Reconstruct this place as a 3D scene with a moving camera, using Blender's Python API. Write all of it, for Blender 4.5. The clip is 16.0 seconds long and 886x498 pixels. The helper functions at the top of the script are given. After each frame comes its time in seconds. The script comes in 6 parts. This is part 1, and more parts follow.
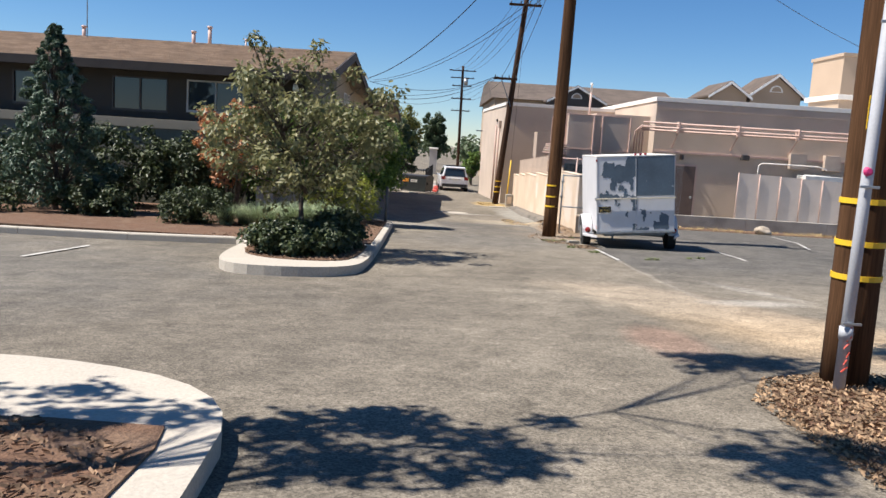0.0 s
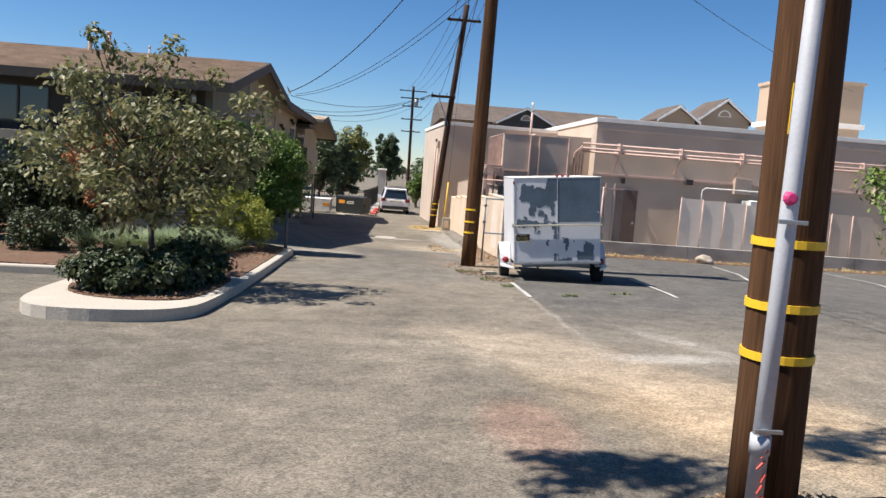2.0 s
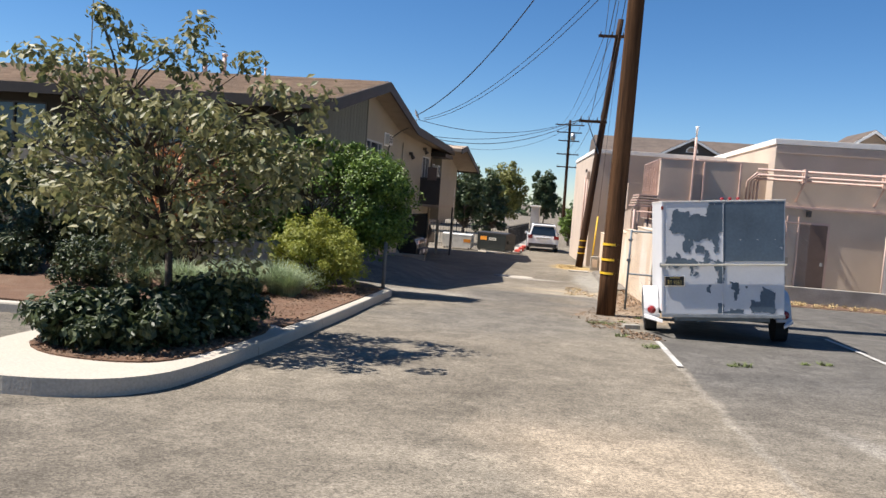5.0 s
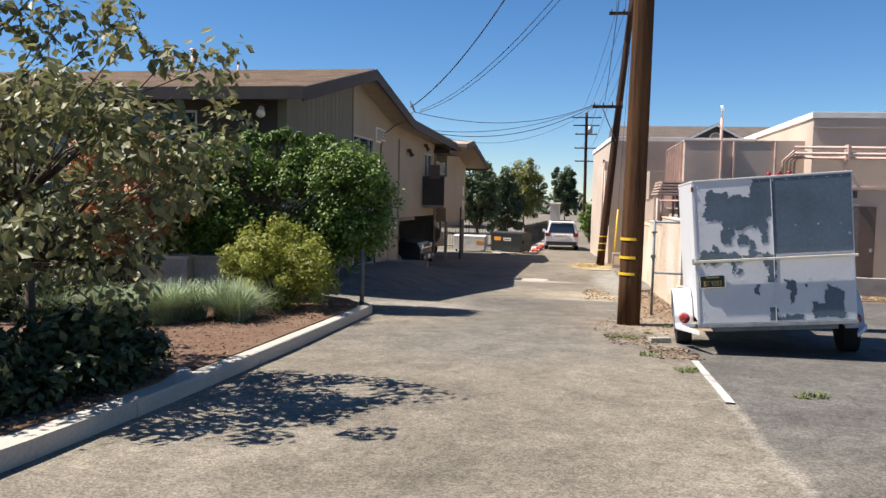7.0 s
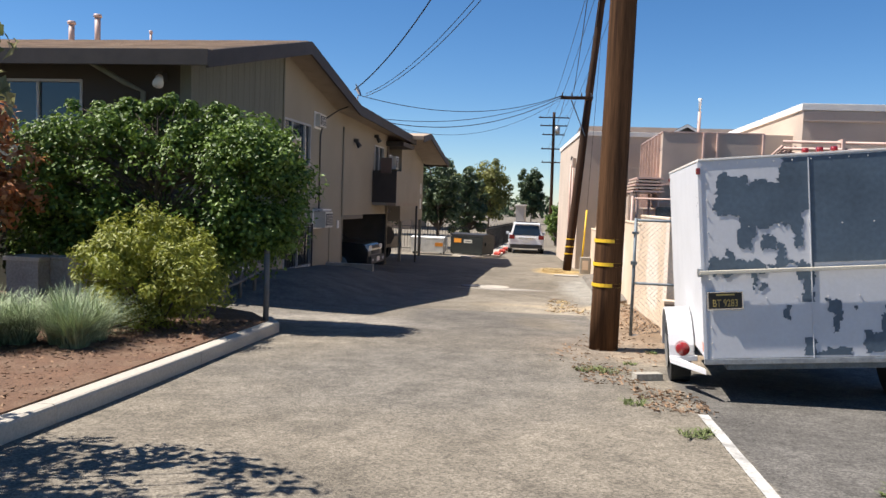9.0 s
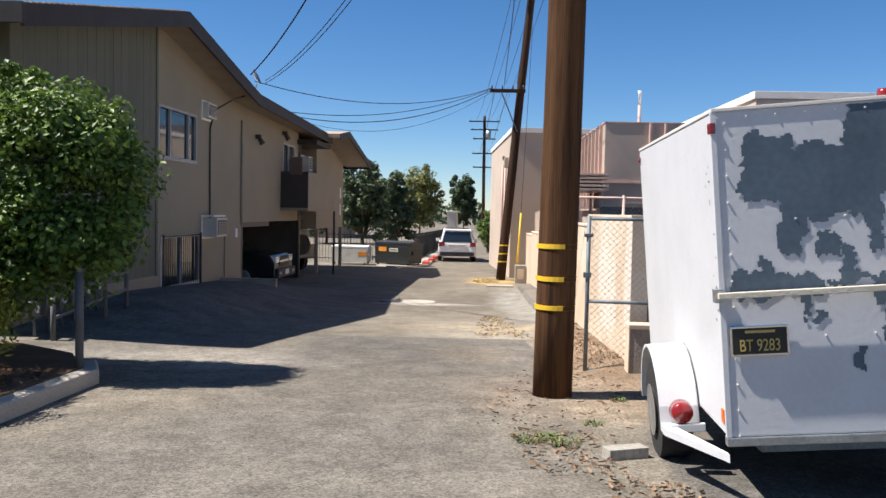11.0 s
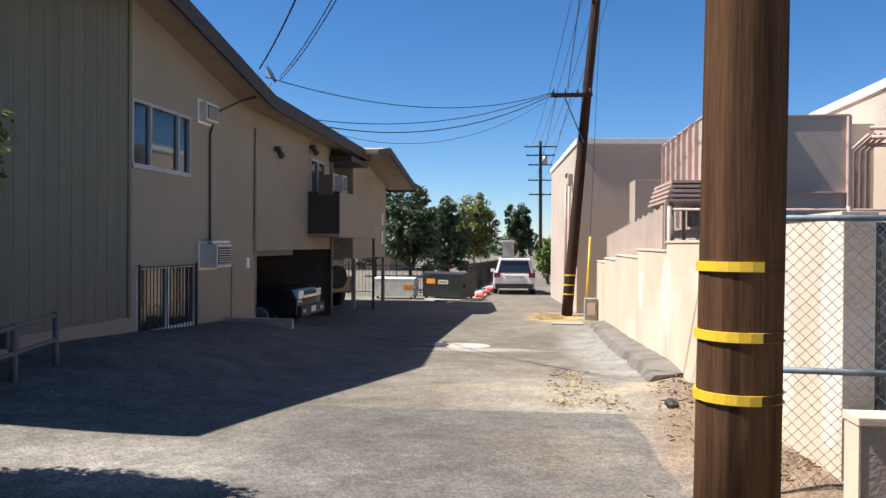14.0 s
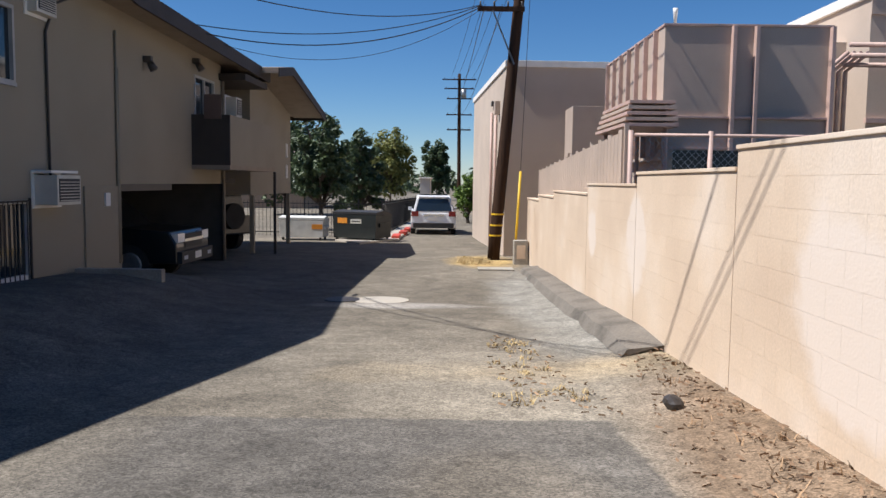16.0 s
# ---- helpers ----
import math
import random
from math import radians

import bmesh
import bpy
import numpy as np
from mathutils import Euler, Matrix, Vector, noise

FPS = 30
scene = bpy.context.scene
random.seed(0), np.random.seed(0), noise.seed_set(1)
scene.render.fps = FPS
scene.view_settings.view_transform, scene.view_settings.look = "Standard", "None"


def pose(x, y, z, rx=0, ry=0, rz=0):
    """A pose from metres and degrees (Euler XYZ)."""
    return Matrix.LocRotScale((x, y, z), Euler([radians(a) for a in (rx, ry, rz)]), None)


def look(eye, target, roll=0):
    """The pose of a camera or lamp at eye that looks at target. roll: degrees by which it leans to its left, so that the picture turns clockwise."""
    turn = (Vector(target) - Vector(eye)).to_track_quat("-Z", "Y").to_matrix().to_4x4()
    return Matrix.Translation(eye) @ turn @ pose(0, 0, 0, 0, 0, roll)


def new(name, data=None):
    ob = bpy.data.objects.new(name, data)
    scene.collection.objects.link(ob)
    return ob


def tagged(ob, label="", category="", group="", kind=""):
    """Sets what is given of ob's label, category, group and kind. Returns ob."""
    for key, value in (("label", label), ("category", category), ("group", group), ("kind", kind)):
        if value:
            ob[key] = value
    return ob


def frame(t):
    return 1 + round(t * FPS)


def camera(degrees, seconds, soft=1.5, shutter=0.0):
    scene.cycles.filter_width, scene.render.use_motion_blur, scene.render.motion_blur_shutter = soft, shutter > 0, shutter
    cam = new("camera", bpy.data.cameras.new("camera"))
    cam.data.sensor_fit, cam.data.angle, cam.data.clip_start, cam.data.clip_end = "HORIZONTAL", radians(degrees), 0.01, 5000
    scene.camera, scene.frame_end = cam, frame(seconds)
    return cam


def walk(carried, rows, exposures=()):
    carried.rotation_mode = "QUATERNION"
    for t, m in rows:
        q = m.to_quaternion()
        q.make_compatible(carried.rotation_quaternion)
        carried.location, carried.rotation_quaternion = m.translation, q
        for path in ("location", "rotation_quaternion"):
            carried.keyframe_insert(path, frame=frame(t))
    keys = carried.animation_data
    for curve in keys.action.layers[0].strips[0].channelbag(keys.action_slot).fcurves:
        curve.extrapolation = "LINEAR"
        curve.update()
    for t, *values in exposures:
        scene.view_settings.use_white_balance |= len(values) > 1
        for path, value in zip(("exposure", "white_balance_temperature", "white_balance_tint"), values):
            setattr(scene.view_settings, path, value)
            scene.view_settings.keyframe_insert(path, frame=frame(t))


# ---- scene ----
cam = camera(57.9, 16.0)
PATH = [
    (0, (3.543, 0.601, 1.097), (3.592, 2.584, 0.837), 3.6),
    (0.5, (3.903, 1.139, 1.072), (3.821, 3.12, 0.81), 3.4),
    (1, (4.237, 1.753, 1.081), (4.225, 3.738, 0.841), 3.8),
    (1.5, (4.583, 2.296, 1.102), (4.641, 4.283, 0.885), 4.0),
    (2, (4.919, 2.848, 1.107), (5.065, 4.833, 0.908), 4.3),
    (2.5, (5.27, 3.324, 1.069), (5.468, 5.303, 0.858), 3.3),
    (3, (5.445, 3.896, 1.047), (5.592, 5.877, 0.814), 3.2),
    (3.5, (5.617, 4.583, 0.957), (5.642, 6.567, 0.706), 2.3),
    (4, (5.689, 5.154, 0.931), (5.567, 7.137, 0.707), 3.5),
    (4.2, (5.716, 5.447, 0.918), (5.558, 7.432, 0.732), 3.9),
    (6.3, (5.996, 8.399, 0.791), (5.662, 10.368, 0.679), 3.0),
    (6.5, (6.028, 8.652, 0.792), (5.694, 10.62, 0.677), 2.8),
    (7, (6.123, 9.388, 0.736), (5.803, 11.358, 0.61), 1.3),
    (7.5, (6.113, 10.108, 0.712), (5.813, 12.082, 0.598), 3.3),
    (8, (6.138, 10.898, 0.652), (5.866, 12.877, 0.545), 2.9),
    (8.5, (6.143, 11.607, 0.623), (5.868, 13.585, 0.515), 2.9),
    (9, (6.192, 12.44, 0.565), (5.953, 14.422, 0.447), 2.0),
    (9.2, (6.215, 12.717, 0.575), (6.001, 14.701, 0.447), 1.1),
    (11.3, (6.339, 15.823, 0.424), (6.27, 17.82, 0.336), 1.4),
    (11.5, (6.374, 16.021, 0.435), (6.281, 18.017, 0.35), 2.2),
    (12, (6.349, 16.752, 0.401), (6.222, 18.747, 0.349), 3.7),
    (12.5, (6.372, 17.382, 0.355), (6.18, 19.373, 0.335), 2.5),
    (13, (6.291, 18.092, 0.299), (5.955, 20.063, 0.305), 2.6),
    (13.5, (6.217, 18.793, 0.254), (5.912, 20.77, 0.263), 1.2),
    (14, (6.144, 19.454, 0.219), (5.929, 21.443, 0.205), 0.4),
    (14.5, (6.029, 20.098, 0.198), (5.977, 22.097, 0.165), 0.3),
    (15, (5.983, 20.859, 0.168), (5.907, 22.857, 0.124), -0.5),
    (15.5, (5.925, 21.546, 0.144), (5.854, 23.543, 0.076), 1.5),
    (16, (5.962, 22.28, 0.141), (5.957, 24.273, -0.026), 0.7),
]
walk(cam, [(t, look(eye, target, roll)) for t, eye, target, roll in PATH], [(0, 0.76, 6580, 12), (3, 0.74, 6580, 12), (6, 0.9, 6680, 12), (9, 0.88, 6640, 12), (11.3, 0.82, 6520, 12), (12.4, 0.74, 6480, 12), (13.0, 0.9, 6430, 12), (13.6, 0.98, 6400, 12), (14.5, 0.78, 6220, 12), (15.5, 0.66, 6200, 12), (16, 0.46, 6200, 12)])

# ---- light ----
SUN_EL, SUN_AZ = 56.5, 264.0
world = bpy.data.worlds.new("world")
scene.world = world
world.use_nodes = True
wn = world.node_tree
sky = wn.nodes.new("ShaderNodeTexSky")
sky.sky_type, sky.sun_disc = "NISHITA", False
sky.sun_elevation, sky.sun_rotation = radians(SUN_EL), radians(SUN_AZ)
sky.air_density, sky.dust_density, sky.ozone_density = 1.0, 0.05, 6.0
sky.altitude = 1500
deep = wn.nodes.new("ShaderNodeHueSaturation")
deep.inputs["Saturation"].default_value = 1.18
wn.links.new(sky.outputs["Color"], deep.inputs["Color"])
wn.links.new(deep.outputs["Color"], wn.nodes["Background"].inputs["Color"])
wn.nodes["Background"].inputs["Strength"].default_value = 0.07
sun = new("sun", bpy.data.lights.new("sun", "SUN"))
sun.data.energy, sun.data.angle, sun.data.color = 5.0, radians(0.53), (1.0, 0.96, 0.895)
sa = radians(SUN_AZ)
sun_from = Vector((math.sin(sa) * math.cos(radians(SUN_EL)), math.cos(sa) * math.cos(radians(SUN_EL)), math.sin(radians(SUN_EL))))
sun.matrix_world = Matrix.Translation((0, 0, 30)) @ sun_from.to_track_quat("Z", "Y").to_matrix().to_4x4()
rng = random.Random(7)
nrg = np.random.default_rng(11)


# ---- materials ----
def material(name, color, rough=0.8, metal=0.0, var=0.25, scale=3.0, fine=60.0, bump=0.15, tint=None, spec=0.5, coat=0.0, stretch=(1, 1, 1), piece=0.0, island=0.0, pale=None):
    """A surface with coarse stains, fine grain and relief; tint is the colour of the stains."""
    m = bpy.data.materials.new(name)
    m.use_nodes = True
    nt = m.node_tree
    b = nt.nodes["Principled BSDF"]
    b.inputs["Roughness"].default_value, b.inputs["Metallic"].default_value = rough, metal
    b.inputs["Specular IOR Level"].default_value, b.inputs["Coat Weight"].default_value = spec, coat
    tc = nt.nodes.new("ShaderNodeTexCoord")
    mp = nt.nodes.new("ShaderNodeMapping")
    mp.inputs["Scale"].default_value = stretch
    nt.links.new(nt.nodes.new("ShaderNodeNewGeometry").outputs["Position"] if pale else tc.outputs["Object"], mp.inputs["Vector"])

    def noise_at(s, detail):
        n = nt.nodes.new("ShaderNodeTexNoise")
        n.inputs["Scale"].default_value, n.inputs["Detail"].default_value = s, detail
        nt.links.new(mp.outputs["Vector"], n.inputs["Vector"])
        return n.outputs["Fac"]

    big, small = noise_at(scale, 6), noise_at(fine, 3)
    t = tint or tuple(c * (1 - var) for c in color)
    light = pale or tuple(min(1, c * (1 + var * 0.5)) for c in color)
    ramp = nt.nodes.new("ShaderNodeValToRGB")
    ramp.color_ramp.elements[0].position, ramp.color_ramp.elements[0].color = 0.32, (*t, 1)
    ramp.color_ramp.elements[1].position, ramp.color_ramp.elements[1].color = 0.72, (*light, 1)
    e = ramp.color_ramp.elements.new(0.52)
    e.color = (*color, 1)
    nt.links.new(big, ramp.inputs["Fac"])
    hsv = nt.nodes.new("ShaderNodeHueSaturation")
    nt.links.new(ramp.outputs["Color"], hsv.inputs["Color"])
    mr = nt.nodes.new("ShaderNodeMapRange")
    mr.inputs["From Min"].default_value, mr.inputs["From Max"].default_value = 0.25, 0.75
    mr.inputs["To Min"].default_value, mr.inputs["To Max"].default_value = 1 - var * 0.7, 1 + var * 0.7
    nt.links.new(small, mr.inputs["Value"])
    value = mr.outputs["Result"]
    if piece or island:
        src = nt.nodes.new("ShaderNodeObjectInfo").outputs["Random"] if piece else nt.nodes.new("ShaderNodeNewGeometry").outputs["Random Per Island"]
        k = piece or island
        pr = nt.nodes.new("ShaderNodeMapRange")
        pr.inputs["To Min"].default_value, pr.inputs["To Max"].default_value = 1 - k, 1 + k
        nt.links.new(src, pr.inputs["Value"])
        mul = nt.nodes.new("ShaderNodeMath")
        mul.operation = "MULTIPLY"
        nt.links.new(value, mul.inputs[0]), nt.links.new(pr.outputs["Result"], mul.inputs[1])
        value = mul.outputs["Value"]
    nt.links.new(value, hsv.inputs["Value"])
    nt.links.new(hsv.outputs["Color"], b.inputs["Base Color"])
    if bump:
        bp = nt.nodes.new("ShaderNodeBump")
        bp.inputs["Strength"].default_value, bp.inputs["Distance"].default_value = bump, 0.02
        nt.links.new(small, bp.inputs["Height"])
        nt.links.new(bp.outputs["Normal"], b.inputs["Normal"])
    return m


def leaf_material(name, color, other, trans=0.25, rough=0.5):
    m = bpy.data.materials.new(name)
    m.use_nodes = True
    nt = m.node_tree
    b = nt.nodes["Principled BSDF"]
    g = nt.nodes.new("ShaderNodeNewGeometry")
    ramp = nt.nodes.new("ShaderNodeValToRGB")
    ramp.color_ramp.elements[0].color, ramp.color_ramp.elements[1].color = (*color, 1), (*other, 1)
    nt.links.new(g.outputs["Random Per Island"], ramp.inputs["Fac"])
    nt.links.new(ramp.outputs["Color"], b.inputs["Base Color"])
    b.inputs["Roughness"].default_value = rough
    b.inputs["Specular IOR Level"].default_value = 0.4
    tr = nt.nodes.new("ShaderNodeBsdfTranslucent")
    nt.links.new(ramp.outputs["Color"], tr.inputs["Color"])
    mix = nt.nodes.new("ShaderNodeMixShader")
    mix.inputs["Fac"].default_value = trans
    nt.links.new(b.outputs["BSDF"], mix.inputs[1]), nt.links.new(tr.outputs["BSDF"], mix.inputs[2])
    nt.links.new(mix.outputs["Shader"], nt.nodes["Material Output"].inputs["Surface"])
    return m


def glass_material(name, color=(0.02, 0.03, 0.04), rough=0.05):
    m = bpy.data.materials.new(name)
    m.use_nodes = True
    b = m.node_tree.nodes["Principled BSDF"]
    b.inputs["Base Color"].default_value = (*color, 1)
    b.inputs["Roughness"].default_value, b.inputs["Specular IOR Level"].default_value = rough, 0.5
    b.inputs["IOR"].default_value = 1.65
    return m


def blend(nt, a, b_color, fac):
    mx = nt.nodes.new("ShaderNodeMix")
    mx.data_type = "RGBA"
    nt.links.new(fac, mx.inputs["Factor"])
    nt.links.new(a, mx.inputs["A"])
    mx.inputs["B"].default_value = (*b_color, 1)
    return mx.outputs["Result"]


def spot_mask(nt, pos, warp, cx, cy, rx, ry, turn=0.0, soft=0.35, rag=0.9):
    """1 inside a ragged patch round (cx, cy), 0 outside."""
    mp = nt.nodes.new("ShaderNodeMapping")
    mp.vector_type = "TEXTURE"
    mp.inputs["Location"].default_value = (cx, cy, 0)
    mp.inputs["Rotation"].default_value = (0, 0, radians(turn))
    mp.inputs["Scale"].default_value = (rx, ry, 1e6)
    nt.links.new(pos, mp.inputs["Vector"])
    ln = nt.nodes.new("ShaderNodeVectorMath")
    ln.operation = "LENGTH"
    nt.links.new(mp.outputs["Vector"], ln.inputs[0])
    ad = nt.nodes.new("ShaderNodeMath")
    ad.operation = "MULTIPLY_ADD"
    nt.links.new(warp, ad.inputs[0])
    ad.inputs[1].default_value = rag
    nt.links.new(ln.outputs["Value"], ad.inputs[2])
    mr = nt.nodes.new("ShaderNodeMapRange")
    mr.inputs["From Min"].default_value, mr.inputs["From Max"].default_value = 1 + soft + rag * 0.5, 1 - soft + rag * 0.5
    nt.links.new(ad.outputs["Value"], mr.inputs["Value"])
    return mr.outputs["Result"]


def asphalt_material():
    m = bpy.data.materials.new("worn_asphalt")
    m.use_nodes = True
    nt = m.node_tree
    b = nt.nodes["Principled BSDF"]
    b.inputs["Roughness"].default_value, b.inputs["Specular IOR Level"].default_value = 0.92, 0.25
    pos = nt.nodes.new("ShaderNodeTexCoord").outputs["Object"]

    def noise_at(s, d=4):
        n = nt.nodes.new("ShaderNodeTexNoise")
        n.inputs["Scale"].default_value, n.inputs["Detail"].default_value = s, d
        nt.links.new(pos, n.inputs["Vector"])
        return n.outputs["Fac"]

    warp, mid, grain = noise_at(0.9, 5), noise_at(0.35, 6), noise_at(55, 3)
    ramp = nt.nodes.new("ShaderNodeValToRGB")
    el = ramp.color_ramp.elements
    el[0].position, el[0].color = 0.3, (0.138, 0.119, 0.092, 1)
    el[1].position, el[1].color = 0.7, (0.205, 0.178, 0.138, 1)
    nt.links.new(mid, ramp.inputs["Fac"])
    c = ramp.outputs["Color"]
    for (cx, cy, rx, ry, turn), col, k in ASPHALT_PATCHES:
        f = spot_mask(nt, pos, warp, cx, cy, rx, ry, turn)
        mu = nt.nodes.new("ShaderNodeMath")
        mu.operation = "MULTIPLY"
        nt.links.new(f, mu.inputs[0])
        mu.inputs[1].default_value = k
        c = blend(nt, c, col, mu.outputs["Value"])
    # the resealed stretch, with a straight far edge
    sep = nt.nodes.new("ShaderNodeSeparateXYZ")
    nt.links.new(pos, sep.inputs["Vector"])

    def edge(sock, a, b):
        r = nt.nodes.new("ShaderNodeMapRange")
        r.inputs["From Min"].default_value, r.inputs["From Max"].default_value = a, b
        nt.links.new(sock, r.inputs["Value"])
        return r.outputs["Result"]

    def mixed(op, p, q, k=None):
        n = nt.nodes.new("ShaderNodeMath")
        n.operation = op
        nt.links.new(p, n.inputs[0])
        if q is None:
            n.inputs[1].default_value = k
        else:
            nt.links.new(q, n.inputs[1])
        return n.outputs["Value"]

    wob = mixed("MULTIPLY", noise_at(2.5, 5), None, 0.18)
    ye = mixed("ADD", sep.outputs["Y"], wob)
    xe = mixed("ADD", sep.outputs["X"], wob)
    seal = mixed("MULTIPLY", edge(ye, 27.86, 27.82), edge(ye, 20.0, 26.5))
    seal = mixed("MULTIPLY", seal, mixed("MULTIPLY", edge(xe, 7.27, 7.21), edge(xe, 3.6, 4.3)))
    c = blend(nt, c, (0.105, 0.097, 0.087), mixed("MULTIPLY", seal, None, 0.75))
    # the darker car park surface begins along the painted bay line
    lot = mixed("MAXIMUM", mixed("MULTIPLY", edge(xe, 7.66, 7.76), edge(ye, 22.2, 21.4)), mixed("MULTIPLY", edge(xe, 9.2, 9.6), edge(ye, 30.4, 29.2)))
    lot = mixed("MULTIPLY", lot, edge(ye, 12.0, 16.5))
    c = blend(nt, c, (0.092, 0.088, 0.082), mixed("MULTIPLY", lot, None, 0.8))
    joint = mixed("MULTIPLY", edge(xe, 7.60, 7.66), edge(xe, 7.74, 7.68))
    joint = mixed("MULTIPLY", joint, mixed("MULTIPLY", edge(ye, 10.5, 12.5), edge(ye, 19.5, 19.0)))
    c = blend(nt, c, (0.25, 0.225, 0.185), mixed("MULTIPLY", joint, None, 0.6))
    # stone chips showing in the worn binder
    vor = nt.nodes.new("ShaderNodeTexVoronoi")
    vor.inputs["Scale"].default_value = 75
    nt.links.new(pos, vor.inputs["Vector"])
    bw = nt.nodes.new("ShaderNodeSeparateColor")
    nt.links.new(vor.outputs["Color"], bw.inputs["Color"])
    mr = nt.nodes.new("ShaderNodeMapRange")
    mr.inputs["To Min"].default_value, mr.inputs["To Max"].default_value = 0.6, 1.42
    nt.links.new(bw.outputs["Red"], mr.inputs["Value"])
    gr = nt.nodes.new("ShaderNodeTexNoise")
    gr.inputs["Scale"].default_value, gr.inputs["Detail"].default_value, gr.inputs["Roughness"].default_value = 9, 9, 0.82
    nt.links.new(pos, gr.inputs["Vector"])
    g2 = nt.nodes.new("ShaderNodeMapRange")
    g2.inputs["From Min"].default_value, g2.inputs["From Max"].default_value = 0.3, 0.7
    g2.inputs["To Min"].default_value, g2.inputs["To Max"].default_value = 0.62, 1.38
    nt.links.new(gr.outputs["Fac"], g2.inputs["Value"])
    mu = nt.nodes.new("ShaderNodeMath")
    mu.operation = "MULTIPLY"
    nt.links.new(mr.outputs["Result"], mu.inputs[0]), nt.links.new(g2.outputs["Result"], mu.inputs[1])
    # thin wandering cracks
    cr = nt.nodes.new("ShaderNodeTexVoronoi")
    cr.feature = "DISTANCE_TO_EDGE"
    cr.inputs["Scale"].default_value = 0.28
    wv = nt.nodes.new("ShaderNodeVectorMath")
    wv.operation = "MULTIPLY_ADD"
    nz = nt.nodes.new("ShaderNodeTexNoise")
    nz.inputs["Scale"].default_value, nz.inputs["Detail"].default_value = 1.3, 6
    nt.links.new(pos, nz.inputs["Vector"])
    nt.links.new(nz.outputs["Color"], wv.inputs[0])
    wv.inputs[1].default_value = (1.6, 1.6, 0)
    nt.links.new(pos, wv.inputs[2])
    nt.links.new(wv.outputs["Vector"], cr.inputs["Vector"])
    cm = nt.nodes.new("ShaderNodeMapRange")
    cm.inputs["From Min"].default_value, cm.inputs["From Max"].default_value = 0.0, 0.004
    cm.inputs["To Min"].default_value, cm.inputs["To Max"].default_value = 0.72, 1.0
    nt.links.new(cr.outputs["Distance"], cm.inputs["Value"])
    mu2 = nt.nodes.new("ShaderNodeMath")
    mu2.operation = "MULTIPLY"
    nt.links.new(mu.outputs["Value"], mu2.inputs[0]), nt.links.new(cm.outputs["Result"], mu2.inputs[1])
    blot = nt.nodes.new("ShaderNodeMapRange")
    blot.inputs["From Min"].default_value, blot.inputs["From Max"].default_value = 0.32, 0.68
    blot.inputs["To Min"].default_value, blot.inputs["To Max"].default_value = 0.8, 1.2
    nt.links.new(noise_at(2.2, 6), blot.inputs["Value"])
    mu3 = nt.nodes.new("ShaderNodeMath")
    mu3.operation = "MULTIPLY"
    nt.links.new(mu2.outputs["Value"], mu3.inputs[0]), nt.links.new(blot.outputs["Result"], mu3.inputs[1])
    mu2 = mu3
    hsv = nt.nodes.new("ShaderNodeHueSaturation")
    nt.links.new(c, hsv.inputs["Color"]), nt.links.new(mu2.outputs["Value"], hsv.inputs["Value"])
    nt.links.new(hsv.outputs["Color"], b.inputs["Base Color"])
    bp = nt.nodes.new("ShaderNodeBump")
    bp.inputs["Strength"].default_value, bp.inputs["Distance"].default_value = 0.35, 0.008
    nt.links.new(vor.outputs["Distance"], bp.inputs["Height"])
    nt.links.new(bp.outputs["Normal"], b.inputs["Normal"])
    return m


# centre, radii and turn of each worn, dusty, resealed or simply darker patch; its colour; its strength
ASPHALT_PATCHES = [
    ((1.2, 9.0, 3.2, 3.6, 0), (0.115, 0.100, 0.080), 0.5),
    ((7.9, 9.2, 1.1, 1.9, 20), (0.40, 0.295, 0.185), 0.7),
    ((7.0, 11.5, 0.9, 2.2, 30), (0.36, 0.29, 0.21), 0.6),
    ((8.3, 11.7, 0.75, 0.3, 10), (0.46, 0.43, 0.38), 0.4),
    ((8.8, 13.0, 0.2, 1.1, 22), (0.42, 0.39, 0.34), 0.35),
    ((6.1, 8.6, 0.35, 0.8, 0), (0.33, 0.17, 0.12), 0.3),
    ((-6.0, 12.0, 6.5, 5.0, 0), (0.10, 0.097, 0.09), 0.55),
    ((7.4, 23.4, 1.1, 1.3, 0), (0.27, 0.21, 0.15), 0.75),
    ((7.2, 26.8, 0.8, 1.8, 0), (0.30, 0.27, 0.22), 0.7),
    ((7.9, 26.2, 0.68, 2.9, 0), (0.21, 0.142, 0.088), 0.85),
    ((7.6, 35.5, 0.7, 5.5, 0), (0.27, 0.26, 0.23), 0.7),
    ((5.0, 20.6, 2.0, 1.9, 0), (0.12, 0.115, 0.105), 0.4),
    ((6.3, 26.2, 0.5, 0.9, 10), (0.34, 0.26, 0.15), 0.5),
    ((2.7, 24.95, 1.9, 0.75, 0), (0.31, 0.28, 0.235), 0.7),
    ((6.4, 29.0, 1.0, 1.7, 10), (0.30, 0.26, 0.20), 0.7),
    ((7.0, 43.5, 0.9, 1.6, 0), (0.45, 0.31, 0.12), 0.8),
    ((5.2, 34.9, 1.2, 0.35, 0), (0.38, 0.35, 0.31), 0.7),
    # long darker strip of ground along the alley side of the house
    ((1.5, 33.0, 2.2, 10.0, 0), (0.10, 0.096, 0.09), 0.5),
    ((18.0, 30.2, 10.0, 0.9, 3), (0.38, 0.29, 0.17), 0.9),
]
ASPHALT = asphalt_material()
CONCRETE = material("pale_concrete", (0.43, 0.385, 0.32), 0.9, var=0.2, scale=1.5, fine=40, bump=0.25, tint=(0.42, 0.38, 0.32))
